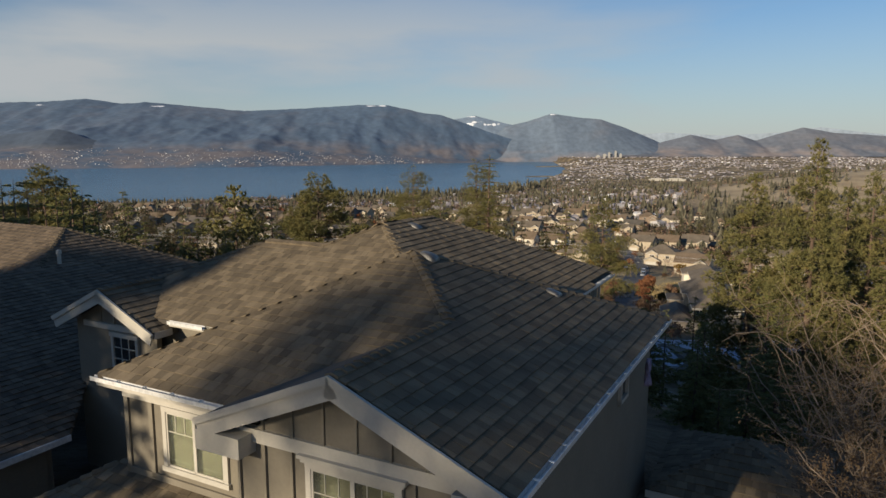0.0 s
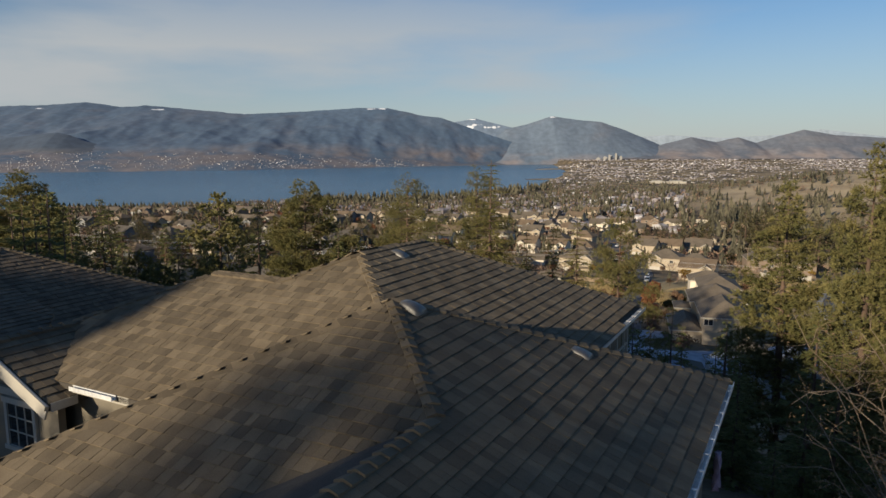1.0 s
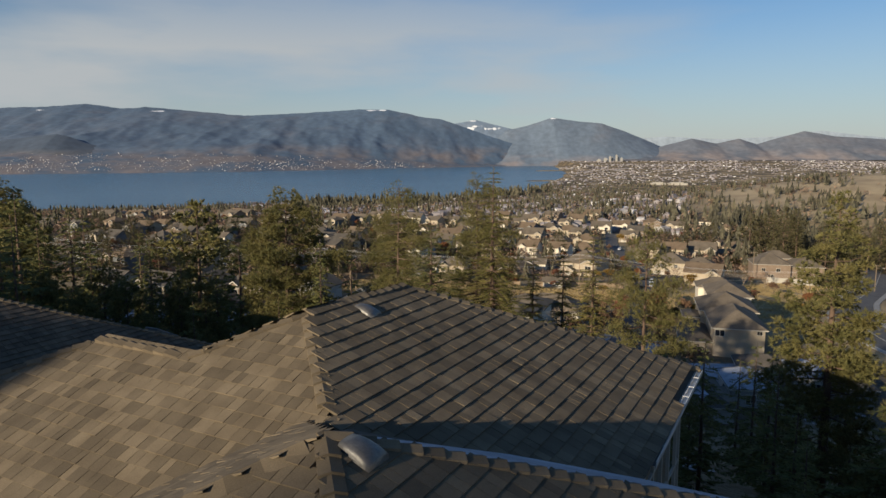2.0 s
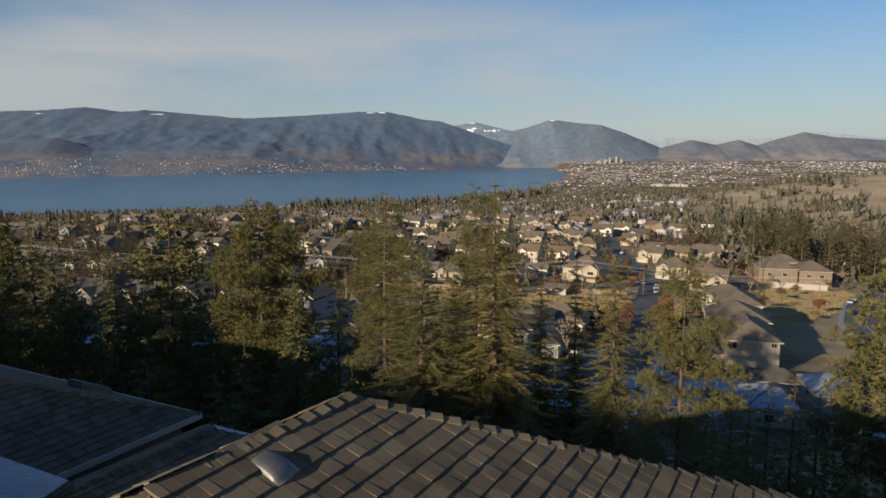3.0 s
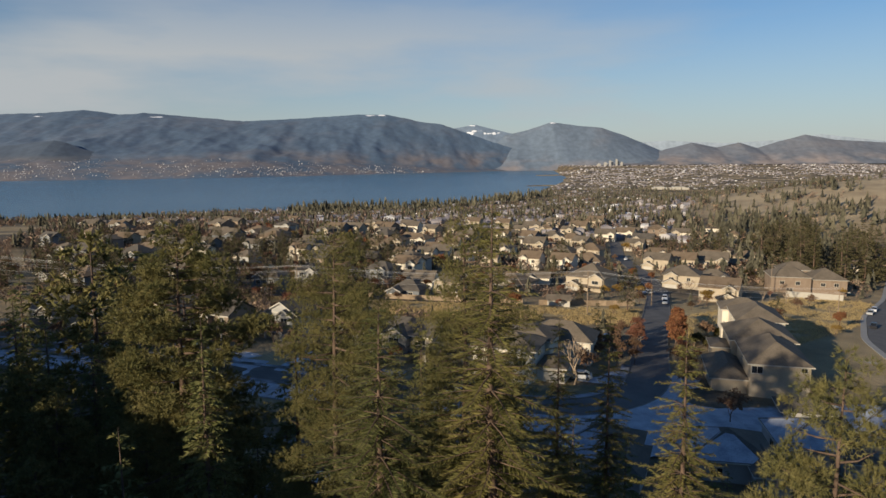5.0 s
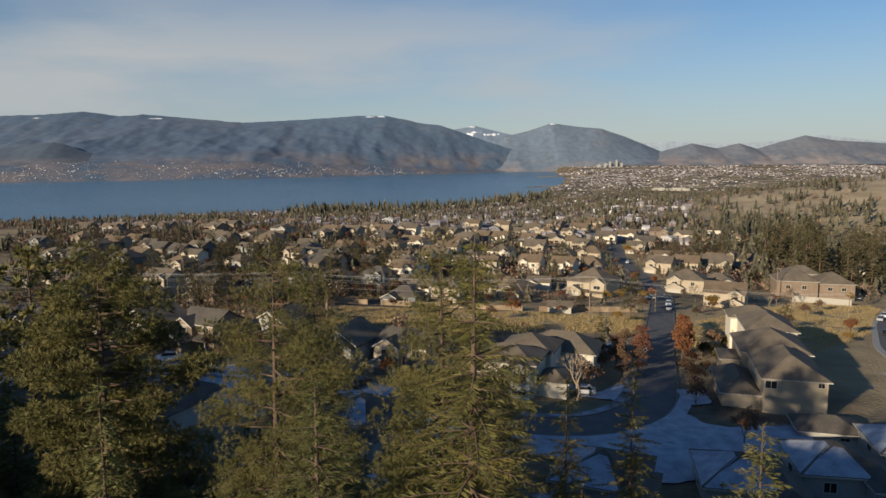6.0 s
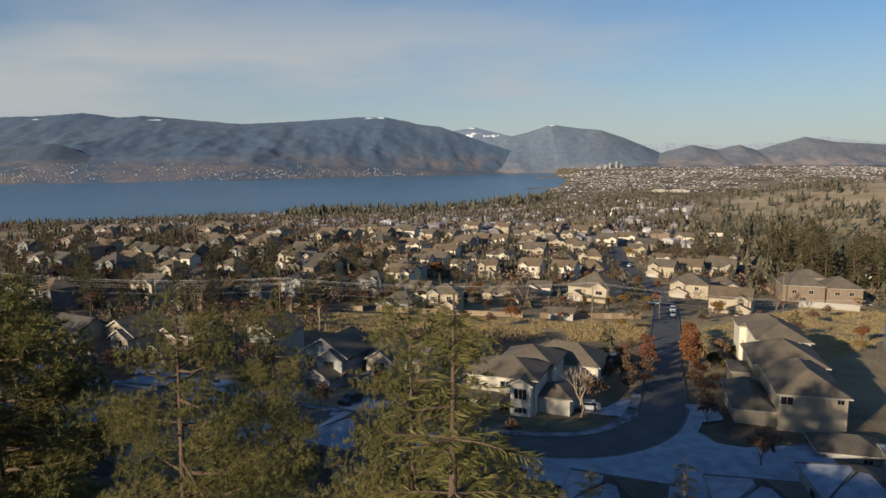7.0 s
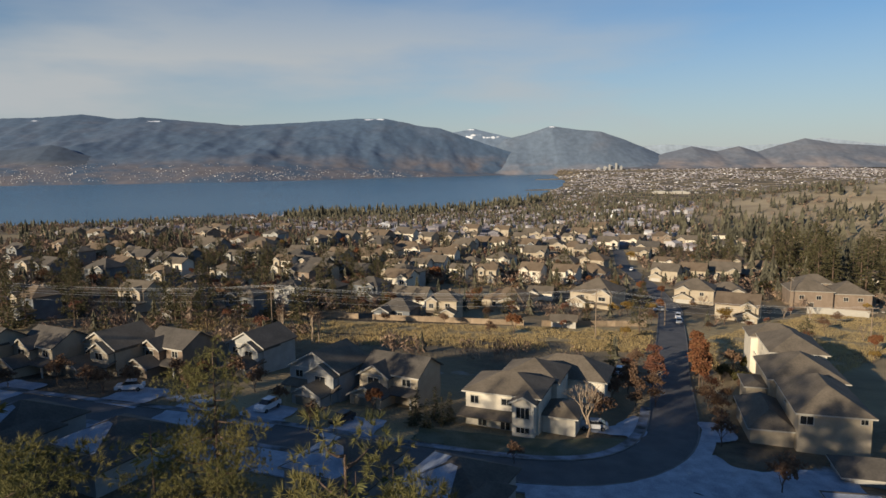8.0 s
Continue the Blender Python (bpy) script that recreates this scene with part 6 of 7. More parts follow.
def big_window(x0, x1, z0, z1, y, grid=True, crown=0.0, face=(0, -1)):
    """A two-sash slider: wide casing with sill, sash frames, glazing bars in the upper part, blinds behind the glass."""
    w = part("window", Shape().box(x0 - 0.13, y - 0.07, z0 - 0.12, x0, y, z1 + 0.12).box(x1, y - 0.07, z0 - 0.12, x1 + 0.13, y, z1 + 0.12)
             .box(x0 - 0.13, y - 0.08, z1, x1 + 0.13, y, z1 + 0.13).box(x0 - 0.17, y - 0.1, z0 - 0.13, x1 + 0.17, y, z0), M["white"], house, "white two-sash window casing")
    if crown:
        part("crown", Shape().box(x0 - 0.2, y - 0.13, z1 + 0.12, x1 + 0.2, y, z1 + 0.12 + crown * 0.5).box(x0 - 0.26, y - 0.17, z1 + 0.12 + crown * 0.5, x1 + 0.26, y, z1 + 0.12 + crown), M["white"], w)
    m = (x0 + x1) / 2
    for a, b in ((x0, m), (m, x1)):
        s = Shape()
        s.box(a, y - 0.05, z0, a + 0.05, y - 0.01, z1).box(b - 0.05, y - 0.05, z0, b, y - 0.01, z1).box(a, y - 0.05, z0, b, y - 0.01, z0 + 0.05).box(a, y - 0.05, z1 - 0.05, b, y - 0.01, z1)
        part("sash", s, M["white"], w)
        p = part("pane", Shape().box(a + 0.05, y - 0.032, z0 + 0.05, b - 0.05, y - 0.024, z1 - 0.05), M["clear"], w)
        p.visible_shadow = False
        if grid:
            for u in (0.33, 0.66):
                part("glazing_bar", Shape().box(a + (b - a) * u - 0.01, y - 0.04, z1 - 0.5, a + (b - a) * u + 0.01, y - 0.022, z1 - 0.05), M["white"], w)
            part("glazing_bar", Shape().box(a + 0.05, y - 0.04, z1 - 0.51, b - 0.05, y - 0.022, z1 - 0.49), M["white"], w)
        bl = Shape()
        k = int((z1 - z0 - 0.1) / 0.05)
        for i in range(k):
            z = z0 + 0.06 + i * 0.05
            bl.box(a + 0.2 + 0.03 * (i % 2), y - 0.014, z, b - 0.07, y - 0.006, z + 0.043)
        part("blind", bl, M["blind"], w, "pale slatted blind behind the glass")
        part("reveal", Shape().box(a + 0.04, y - 0.004, z0 + 0.04, b - 0.04, y + 0.004, z1 - 0.04), M["glass"], w)


big_window(-5.5, -3.6, 2.86, 4.28, -4.8)
big_window(-0.25, 1.75, 3.0, 4.42, -5.73, True, 0.16)
# dormer front with its small barred window
part("gable_wall", Shape().add([(-14.9, -0.75, -4.5), (-10.75, -0.75, -4.5), (-10.75, -0.75, 4.6), (-12.82, -0.75, 5.6), (-14.9, -0.75, 4.6), (-14.9, -0.55, -4.5), (-10.75, -0.55, -4.5), (-10.75, -0.55, 4.6), (-12.82, -0.55, 5.6), (-14.9, -0.55, 4.6)],
     [(0, 1, 2, 3, 4), (9, 8, 7, 6, 5), (0, 5, 6, 1), (1, 6, 7, 2), (2, 7, 8, 3), (3, 8, 9, 4), (4, 9, 5, 0)]), M["siding"], house)
part("band_board", Shape().box(-14.4, -0.84, 4.42, -11.2, -0.74, 4.62), M["white"], house)
for x in (-13.5, -12.82, -12.1):
    part("batten", Shape().box(x - 0.025, -0.79, 4.62, x + 0.025, -0.745, 5.45 - 0.45 * abs(x + 12.82)), M["batten"], house)
dw = part("window", Shape().box(-13.0, -0.83, 3.0, -12.88, -0.74, 4.2).box(-11.75, -0.83, 3.0, -11.63, -0.74, 4.2).box(-13.05, -0.85, 4.2, -11.58, -0.74, 4.36).box(-13.05, -0.86, 2.88, -11.58, -0.74, 3.0), M["white"], house, "small white barred window")
part("pane", Shape().box(-12.88, -0.78, 3.0, -11.75, -0.76, 4.2), M["glass"], dw)
for i in range(2):
    part("glazing_bar", Shape().box(-12.52 + 0.38 * i, -0.8, 3.0, -12.49 + 0.38 * i, -0.77, 4.2), M["white"], dw)
    part("glazing_bar", Shape().box(-12.88, -0.8, 3.4 + 0.4 * i, -11.75, -0.77, 3.43 + 0.4 * i), M["white"], dw)
# side window, downspout
sw = part("window", Shape().box(3.78, 2.5, 3.6, 3.9, 2.62, 4.5).box(3.78, 3.3, 3.6, 3.9, 3.42, 4.5).box(3.78, 2.5, 4.38, 3.9, 3.42, 4.5).box(3.78, 2.5, 3.6, 3.9, 3.42, 3.72), M["white"], house)
part("pane", Shape().box(3.79, 2.62, 3.72, 3.82, 3.3, 4.38), M["glass"], sw)
part("downspout", Shape().tube([(-2.45, -5.35, EAVE - 0.1), (-2.4, -4.95, 4.5), (-2.4, -4.95, 2.5), (-2.35, -5.0, 2.42)], [0.045] * 4, 6), M["gutter"], house, "white downspout")


# roof vents
def roof_vent(x, y, z, sx=0.46, sy=0.44, h=0.17):
    """A rounded sheet-metal hood that follows the pitch, open on its lower side, on a flat flange."""
    s = Shape()
    k, n_, rows = -P, 8, 5
    for j in range(rows):
        f = j / (rows - 1)
        u = -sx / 2 + sx * f
        rise = h * (0.35 + 0.65 * math.sin(math.pi * min(0.95, 0.12 + 0.62 * f)))
        for i in range(n_ + 1):
            a = math.pi * i / n_
            s.v.append((x + u, y - sy / 2 * (0.82 + 0.18 * f) * math.copysign(abs(math.cos(a)) ** 0.55, math.cos(a)), z + k * u + 0.03 + rise * math.sin(a) ** 0.5))
    for j in range(rows - 1):
        for i in range(n_):
            a = j * (n_ + 1) + i
            s.f.append((a, a + n_ + 1, a + n_ + 2, a + 1))
    s.f += [tuple(range(n_ + 1)), tuple(range((rows - 1) * (n_ + 1), rows * (n_ + 1)))[::-1]]
    v = part("roof_vent", s, M["grey_metal"], house, "grey metal roof vent", True)
    base = [(x - sx / 2, y - sy / 2), (x + sx / 2, y - sy / 2), (x + sx / 2, y + sy / 2), (x - sx / 2, y + sy / 2)]
    part("flange", Shape().slab([(a * 1.0 + (a - x) * 0.25, b + (b - y) * 0.25, z + k * (a - x) * 1.25 + 0.035) for a, b in base], 0.015), M["grey_metal"], v)


roof_vent(-1.55, 1.42, z_right(-1.55))
roof_vent(-5.42, 7.2, z_right2(-5.42))
roof_vent(1.4, 3.95, z_right(1.4), 0.42, 0.4, 0.1)
# frost on the slopes that the sun never reaches
for poly in ([(4.1, 7.25, EAVE + 0.05), (-1.0, 7.25, EAVE + 0.05), (-2.05, 1.7, zB - 0.12), (-1.6, 1.65, zB - 0.15)], [(0.3, 14.5, EAVE + 0.05), (-10.3, 12.1, EAVE + 0.05), (-5.85, 9.5, zA - 0.04), (-5.6, 9.5, zA - 0.05)],
             [(-8.2, 4.9, 6.84), (-12.3, 8.9, EAVE + 0.07), (-14.9, 8.9, EAVE + 0.07), (-10.6, 4.7, 6.92)], [(-16.1, 16.3, 2.66), (-18.5, 18.2, 1.7), (-13.9, 18.2, 1.7)]):
    part("frost", Shape().slab(flat(poly), 0.03), M["snow"], house, "thin frost on the shaded roof slope")
# screened deck under the far eave
deck = part("deck", Shape().box(-0.1, 8.6, 1.7, 1.6, 13.7, 1.9), M["fence"], house, "small rear deck with a white frame")
for y in (9.0, 10.0, 11.0, 12.0, 13.0, 13.5):
    part("post", Shape().box(0.2, y - 0.04, 1.9, 0.28, y + 0.04, EAVE - 0.3), M["white"], deck)
for z in (2.8, 3.9):
    part("rail", Shape().box(0.21, 9.0, z, 0.27, 13.5, z + 0.06), M["white"], deck)
flag = Shape()
for i in range(7):
    for j in range(9):
        flag.v.append((4.45 + 0.07 * math.sin(i * 1.7 + j * 0.5), 3.0 + i * 0.085, 4.9 - j * 0.1 - 0.02 * i))
flag.f = [(i * 9 + j, i * 9 + j + 1, (i + 1) * 9 + j + 1, (i + 1) * 9 + j) for i in range(6) for j in range(8)]
cloth = tagged(new("flag", flag.mesh("flag", surface("faded_purple_cloth", (0.16, 0.12, 0.2), (0.3, 0.27, 0.36), 4, 0.9), True)), "faded purple cloth flag hanging under the eave", "flag")
mod = cloth.modifiers.new("thick", "SOLIDIFY")
mod.thickness = 0.01
cloth.matrix_world = pose(*ORIGIN, 0, 0, TURN)


# ---- shingles ----
def courses(poly, gap, rnd, first=0.0, at=0.4):
    """Yields the shingles of one roof plane: corner, along, up and outward directions, width and length."""
    pts = [Vector(p) for p in flat(poly)]
    nrm = sum(((p - pts[0]).cross(q - pts[0]) for p, q in zip(pts[1:], pts[2:])), Vector()).normalized()
    if nrm.z < 0:
        nrm.negate()
    up = Vector((0, 0, 1))
    up = (up - nrm * up.dot(nrm)).normalized()
    side = up.cross(nrm).normalized()
    o = min(pts, key=lambda p: p.z)
    uv = [((p - o).dot(side), (p - o).dot(up)) for p in pts]
    top = max(v for _, v in uv)
    k = 0
    v = first
    while v < top - 0.05:
        mid = min(v + gap * at, top - 0.02)
        xs = []
        for (ua, va), (ub, vb) in zip(uv, uv[1:] + uv[:1]):
            if (va > mid) != (vb > mid):
                xs.append(ua + (ub - ua) * (mid - va) / (vb - va))
        xs.sort()
        for a, b in zip(xs[::2], xs[1::2]):
            u = a - rnd.uniform(0, 0.25)
            while u < b:
                w = rnd.choice((0.16, 0.2, 0.24, 0.28, 0.32))
                l, r = max(u, a), min(u + w, b)
                if r - l > 0.05:
                    yield o + side * l + up * v, side, up, nrm, r - l, min(gap * 1.12, top - v + 0.05)
                u += w
        v += gap
        k += 1


def tab(w, l, butt):
    """Corners of one shingle in its own frame: thick at the lower edge, thin where the next course laps it."""
    e = 0.004
    return [(e, 0, butt), (w - e, 0, butt), (w - e, l, 0.008), (e, l, 0.008), (e, 0, -0.01), (w - e, 0, -0.01), (w - e, l, -0.012), (e, l, -0.012)]


TAB_FACES = [(0, 1, 2, 3), (4, 5, 1, 0), (5, 6, 2, 1), (7, 4, 0, 3)]
GAP = 0.3
rnd = random.Random(12)
near_tabs, joined = [], Shape()
H = pose(*ORIGIN, 0, 0, TURN)
for key in ("front", "right", "front_far", "right_far", "left_far", "dormer_right", "dormer_left", "porch", "left", "low_left", "low_right"):
    for c, side, up, nrm, w, l in courses(ROOFS[key], GAP, rnd, 0.0, 0.95 if key == "front" else 0.4):
        butt = rnd.choice((0.014, 0.019, 0.025) if key.startswith("front") else (0.03, 0.034, 0.042)) + rnd.uniform(-0.003, 0.004)
        q = H @ c
        if key in ("front", "right", "right_far", "front_far") and abs(q.x + 0.6) < 1.6 and 16.0 < q.y < 24.0:
            near_tabs.append((c, side, up, nrm, round(w / 0.02) * 0.02, l))
        else:
            joined.add([c + side * a + up * b + nrm * h for a, b, h in tab(w, l, butt)], TAB_FACES)
tagged(part("shingles", joined, M["shingle_joined"], house, "weathered brown-grey shingles in courses"), kind="stuff")
shapes = {}
for c, side, up, nrm, w, l in near_tabs[:330]:
    kk = (round(w, 2), round(l, 2))
    if kk not in shapes:
        shapes[kk] = Shape().add(tab(kk[0], kk[1], 0.032), TAB_FACES).mesh("shingle", M["shingle"])
    ob = part("shingle", shapes[kk], None, house)
    m = Matrix((side, up, nrm)).transposed().to_4x4()
    m.translation = c
    ob.matrix_local = m


def caps(a, b, gap=0.3, mat="shingle", parent=None, thick=0.07, half=0.15):
    """A line of folded ridge caps, each lapping the one below."""
    a, b = Vector(a), Vector(b)
    d = (b - a).normalized()
    s = d.cross(Vector((0, 0, 1))).normalized()
    n_ = s.cross(d)
    lo, end, in_ = -0.267 * half, 0.7 * thick, half - 0.01
    me = Shape().add([(0, -half, lo), (0, 0, 0.01), (0, half, lo), (gap * 1.2, -in_, lo - end), (gap * 1.2, 0, 0.01 - end), (gap * 1.2, in_, lo - end),
                      (0, -half, lo - 0.08), (0, 0, -0.06), (0, half, lo - 0.08), (gap * 1.2, -in_, lo - 0.08 - end), (gap * 1.2, in_, lo - 0.08 - end)],
                     [(0, 3, 4, 1), (1, 4, 5, 2), (6, 0, 1, 7), (7, 1, 2, 8), (0, 6, 9, 3), (2, 5, 10, 8)]).mesh("ridge_cap", M[mat])
    for i in range(int((b - a).length / gap)):
        ob = part("ridge_cap", me, None, parent or house)
        m = Matrix((d, s, n_)).transposed().to_4x4()
        m.translation = a + d * (i * gap) + n_ * (0.026 + thick * 0.6)
        ob.matrix_local = m


caps((-7.4, -5.25, EAVE), (-2.05, 1.35, zB), 0.45, thick=0.008, half=0.27)
caps((4.22, 7.3, EAVE), (-2.05, 1.35, zB))
caps((0.6, -1.5, zJ), (-2.05, 1.35, zB))
caps((0.6, -6.15, zJ), (0.6, -1.5, zJ))
caps((-3.9, 3.75, 6.9), (-6.0, 5.9, zA))
caps((-5.8, 9.3, zA), (-6.0, 5.9, zA))
caps((0.5, 14.6, EAVE), (-5.8, 9.3, zA))
caps((-7.65, 4.25, 7.08), (-6.0, 5.9, zA))
caps((-10.3, 4.25, 7.08), (-7.65, 4.25, 7.08))
caps((-13.5, 1.0, 5.7), (-10.3, 4.25, 7.08))
caps((-16.4, 9.3, 2.7), (-16.1, 16.1, 2.7))
caps((-10.6, 12.2, EAVE), (-5.8, 9.3, zA))
caps((-12.82, -1.25, 5.92), (-12.82, 1.4, 5.92))

caps((-9.6, -7.2, 1.35), (-7.6, -4.6, 2.45))
caps((-15.1, -0.6, EAVE), (-13.5, 1.0, 5.7))
gutter((-9.6, -7.2, 1.33), (-2.6, -7.2, 1.33), (0, -1, 0), 0.8)

# neighbour's shingles, pipe, vents, skylight and eave
njoin = Shape()
for poly in (NR["right"], NR["front"], NR["wing"]):
    for c, side, up, nrm, w, l in courses([(x, y, z) for x, y, z in poly], 0.3, rnd):
        njoin.add([c + side * a + up * b + nrm * h for a, b, h in tab(w, l, rnd.choice((0.03, 0.042, 0.055)))], TAB_FACES)
tagged(part("shingles", njoin, M["shingle_dark"], neighbour, "dark weathered shingles in courses"), kind="stuff")
caps((-21.05, -2.0, NE), (-30.2, 9.0, nz), parent=neighbour)
caps((-21.05, 20.0, NE), (-30.2, 9.0, nz), parent=neighbour)
npipe = part("vent_pipe", Shape().tube([(0, 0, -0.1), (0, 0, 1.15)], [0.1, 0.1], 12).tube([(0, 0, 1.1), (0, 0, 1.3)], [0.15, 0.13], 12), M["white"], neighbour, "white vent pipe with a cap")
npipe.location = (-27.3, 6.7, NE + NP * 6.25)
for x, y in ((-26.0, 12.0), (-27.5, 9.5), (-25.0, 13.5)):
    part("roof_vent", Shape().box(x - 0.22, y - 0.2, NE + NP * (-21.05 - x) - 0.05, x + 0.22, y + 0.2, NE + NP * (-21.05 - x) + 0.22), M["deck"], neighbour)
sk = part("skylight", Shape().add([(-27.1, 18.4, 1.5), (-26.1, 18.4, 1.5), (-26.1, 19.8, 1.1), (-27.1, 19.8, 1.1), (-27.05, 18.45, 2.0), (-26.15, 18.45, 2.0), (-26.15, 19.75, 1.35), (-27.05, 19.75, 1.35)],
                                  [(3, 2, 1, 0), (4, 5, 6, 7), (0, 1, 5, 4), (1, 2, 6, 5), (2, 3, 7, 6), (3, 0, 4, 7)]), M["grey_metal"], neighbour, "ribbed metal skylight with frost in its grooves")
for i in range(5):
    part("frost", Shape().beam((-26.96 + 0.18 * i, 18.47, 2.02), (-26.96 + 0.18 * i, 19.73, 1.37), 0.09, 0.02), M["snow"], sk)
part("fascia", Shape().beam((-21.0, -2.0, NE + 0.02), (-21.0, 20.05, NE + 0.02), 0.06, 0.22), M["white"], neighbour)
part("fascia", Shape().beam((-21.05, 20.03, NE + 0.02), (-55.9, 20.03, NE + 0.02), 0.06, 0.22), M["white"], neighbour)


# ---- garden house below on the east side, and the thicket beside it ----
garage = thing("garage", "low garage with a dark shingle roof beside the house", "garage", (9.5, 23.3, -2.7), -28)
part("wall", Shape().box(-2.1, -2.1, -1.5, 2.1, 2.1, 2.75), M["siding"], garage)
gr = Shape()
hip_roof(gr, -2.1, -2.1, 2.1, 2.1, 2.85, 0.45, 0.5, 0.12)
part("roof", gr, M["deck"], garage)
gs = Shape()
for poly in ([(-2.6, -2.6, 2.87), (2.6, -2.6, 2.87), (0, 0, 4.04)], [(2.6, -2.6, 2.87), (2.6, 2.6, 2.87), (0, 0, 4.04)], [(-2.6, 2.6, 2.87), (-2.6, -2.6, 2.87), (0, 0, 4.04)]):
    for c, side, up, nrm, w, l in courses(poly, 0.3, rnd):
        gs.add([c + side * a + up * b + nrm * h for a, b, h in tab(w, l, rnd.choice((0.03, 0.042, 0.055)))], TAB_FACES)
tagged(part("shingles", gs, M["shingle_joined"], garage), kind="stuff")
for a, b in (((-2.6, -2.62, 2.86), (2.6, -2.62, 2.86)), ((2.62, -2.6, 2.86), (2.62, 2.6, 2.86))):
    part("fascia", Shape().beam(a, b, 0.04, 0.22), M["white"], garage)


def thicket(seed, high, stems, leaves):
    """A many-stemmed leafless bush with crooked whips and some dead brown leaves."""
    r_ = random.Random(seed)
    wood, leaf = Shape(), Shape()

    def whip(p, d, l, rad, level):
        pts, q = [p], p
        for i in range(4):
            d = (d + Vector((r_.gauss(0, 0.3), r_.gauss(0, 0.3), r_.gauss(-0.02, 0.2)))).normalized()
            q = q + d * (l / 4)
            pts.append(q)
        wood.tube(pts, [rad, rad * 0.85, rad * 0.7, rad * 0.5, rad * 0.25], 4)
        if level < 3:
            for i in range(4 if level < 1 else 3):
                b = pts[1 + i % 4]
                whip(b, (d + Vector((r_.gauss(0, 0.75), r_.gauss(0, 0.75), r_.gauss(0.1, 0.4)))).normalized(), l * r_.uniform(0.4, 0.65), rad * 0.5, level + 1)
        for _ in range(leaves):
            c = pts[r_.randrange(1, 5)] + Vector((r_.gauss(0, 0.1), r_.gauss(0, 0.1), r_.gauss(0, 0.1)))
            v = Vector((r_.gauss(0, 1), r_.gauss(0, 1), r_.gauss(0, 1))).normalized()
            blade(leaf, c, v, v.orthogonal().normalized(), 0.025, 0.09)

    for i in range(stems):
        a = i * 2.4
        whip(Vector((math.cos(a) * 0.4, math.sin(a) * 0.4, -0.2)), Vector((math.cos(a) * r_.uniform(0.05, 0.35), math.sin(a) * r_.uniform(0.05, 0.35), 1)).normalized(), high * r_.uniform(0.5, 0.85), 0.05, 0)
    return wood, leaf


M["dead_leaf"] = needle_material("dead_tan_leaves", (0.17, 0.11, 0.06), (0.3, 0.21, 0.115), (0.24, 0.15, 0.08))
for i, (x, y, h, st, lf) in enumerate([(14.4, 25.0, 8.0, 12, 8), (13.2, 20.6, 5.5, 12, 9), (16.6, 27.0, 11.0, 9, 5), (16.4, 24.2, 10.0, 10, 8), (14.6, 22.6, 6.0, 12, 9), (12.2, 18.4, 5.0, 10, 8)]):
    t = thing("bare_bush", "tall leafless bush with crooked pale branches and dead leaves", "bush", (x, y, land(x, y)), i * 70, "thicket beside the garage")
    wood, leaf = thicket(50 + i, h, st, lf)
    part("branchwork", wood, M["twig"], t)
    part("dead_foliage", leaf, M["dead_leaf"], t)


# ---- the large houses round the street corner ----
def plain_house(name, label, x, y, turn, boxes, tone, tile, wins=(), snow=(), ground=None):
    """A house of several hip-roofed blocks: boxes are x0, y0, x1, y1, eave height, pitch."""
    z = land(x, y) if ground is None else ground
    e = thing("house", label, "house", (x, y, z), turn, "large houses round the corner")
    for x0, y0, x1, y1, h, p in boxes:
        part("wall", Shape().box(x0, y0, -2.5, x1, y1, h - 0.1), WALLS[tone], e)
        r = Shape()
        hip_roof(r, x0, y0, x1, y1, h, p)
        part("roof", r, tile, e)
        part("fascia", Shape().box(x0 - 0.53, y0 - 0.53, h - 0.2, x1 + 0.53, y0 - 0.5, h), M["white"], e)
        part("fascia", Shape().box(x0 - 0.53, y0 - 0.5, h - 0.2, x0 - 0.5, y1 + 0.5, h), M["white"], e)
    for face, wx, wy, wz, ww, wh in wins:
        window(e, wx, wy, wz, ww, wh, face, 1)
    for poly in snow:
        part("snow_cover", Shape().slab(flat(poly), 0.06), M["snow"], e, "thin snow on the roof")
    SITES.append((x, y, 9))
    return e


corner = plain_house("house", "cream two-storey corner house with brown hip roofs and a bay", 13.7, 156.4, -21, [(-5.6, -4.5, 5.6, 4.5, 5.9, 0.42), (-3.0, 4.6, 6.4, 14.0, 5.4, 0.45), (-1.0, 14.1, 12.5, 23.0, 3.2, 0.6), (5.7, -2.4, 10.6, 4.0, 2.7, 0.5)], "w", TILES[0],
                     [("front", -4.2, -4.5, 4.0, 1.2, 1.1), ("front", 0.8, -4.5, 4.2, 1.6, 0.9), ("front", 0.6, -4.5, 0.4, 1.4, 1.6), ("front", -3.0, -4.5, 0.6, 1.2, 1.2), ("left", -5.6, -1.5, 4.0, 1.2, 1.1), ("left", -5.6, 1.8, 4.0, 1.2, 1.1)])
bay = Shape()
gable_wall(bay, 2.1, -6.3, 5.3, -4.4, -2.5, 5.6, 0.5)
part("bay", bay, WALLS["w"], corner)
bs = Shape()
gable_roof(bs, 2.1, -6.3, 5.3, -2.5, 5.6, 0.5)
part("bay_roof", bs, TILES[0], corner)
barge(corner, 2.1, 5.3, -6.3, 5.6, 0.5)
window(corner, 3.7, -6.3, 3.2, 1.9, 1.6, "front", 2)
window(corner, 3.7, -6.3, 1.0, 1.9, 0.8, "front", 2)
part("porch_roof", Shape().slab(flat([(-6.4, -6.6, 2.55), (2.1, -6.6, 2.55), (2.1, -4.5, 3.3), (-6.0, -4.5, 3.3)]), 0.2), TILES[0], corner)
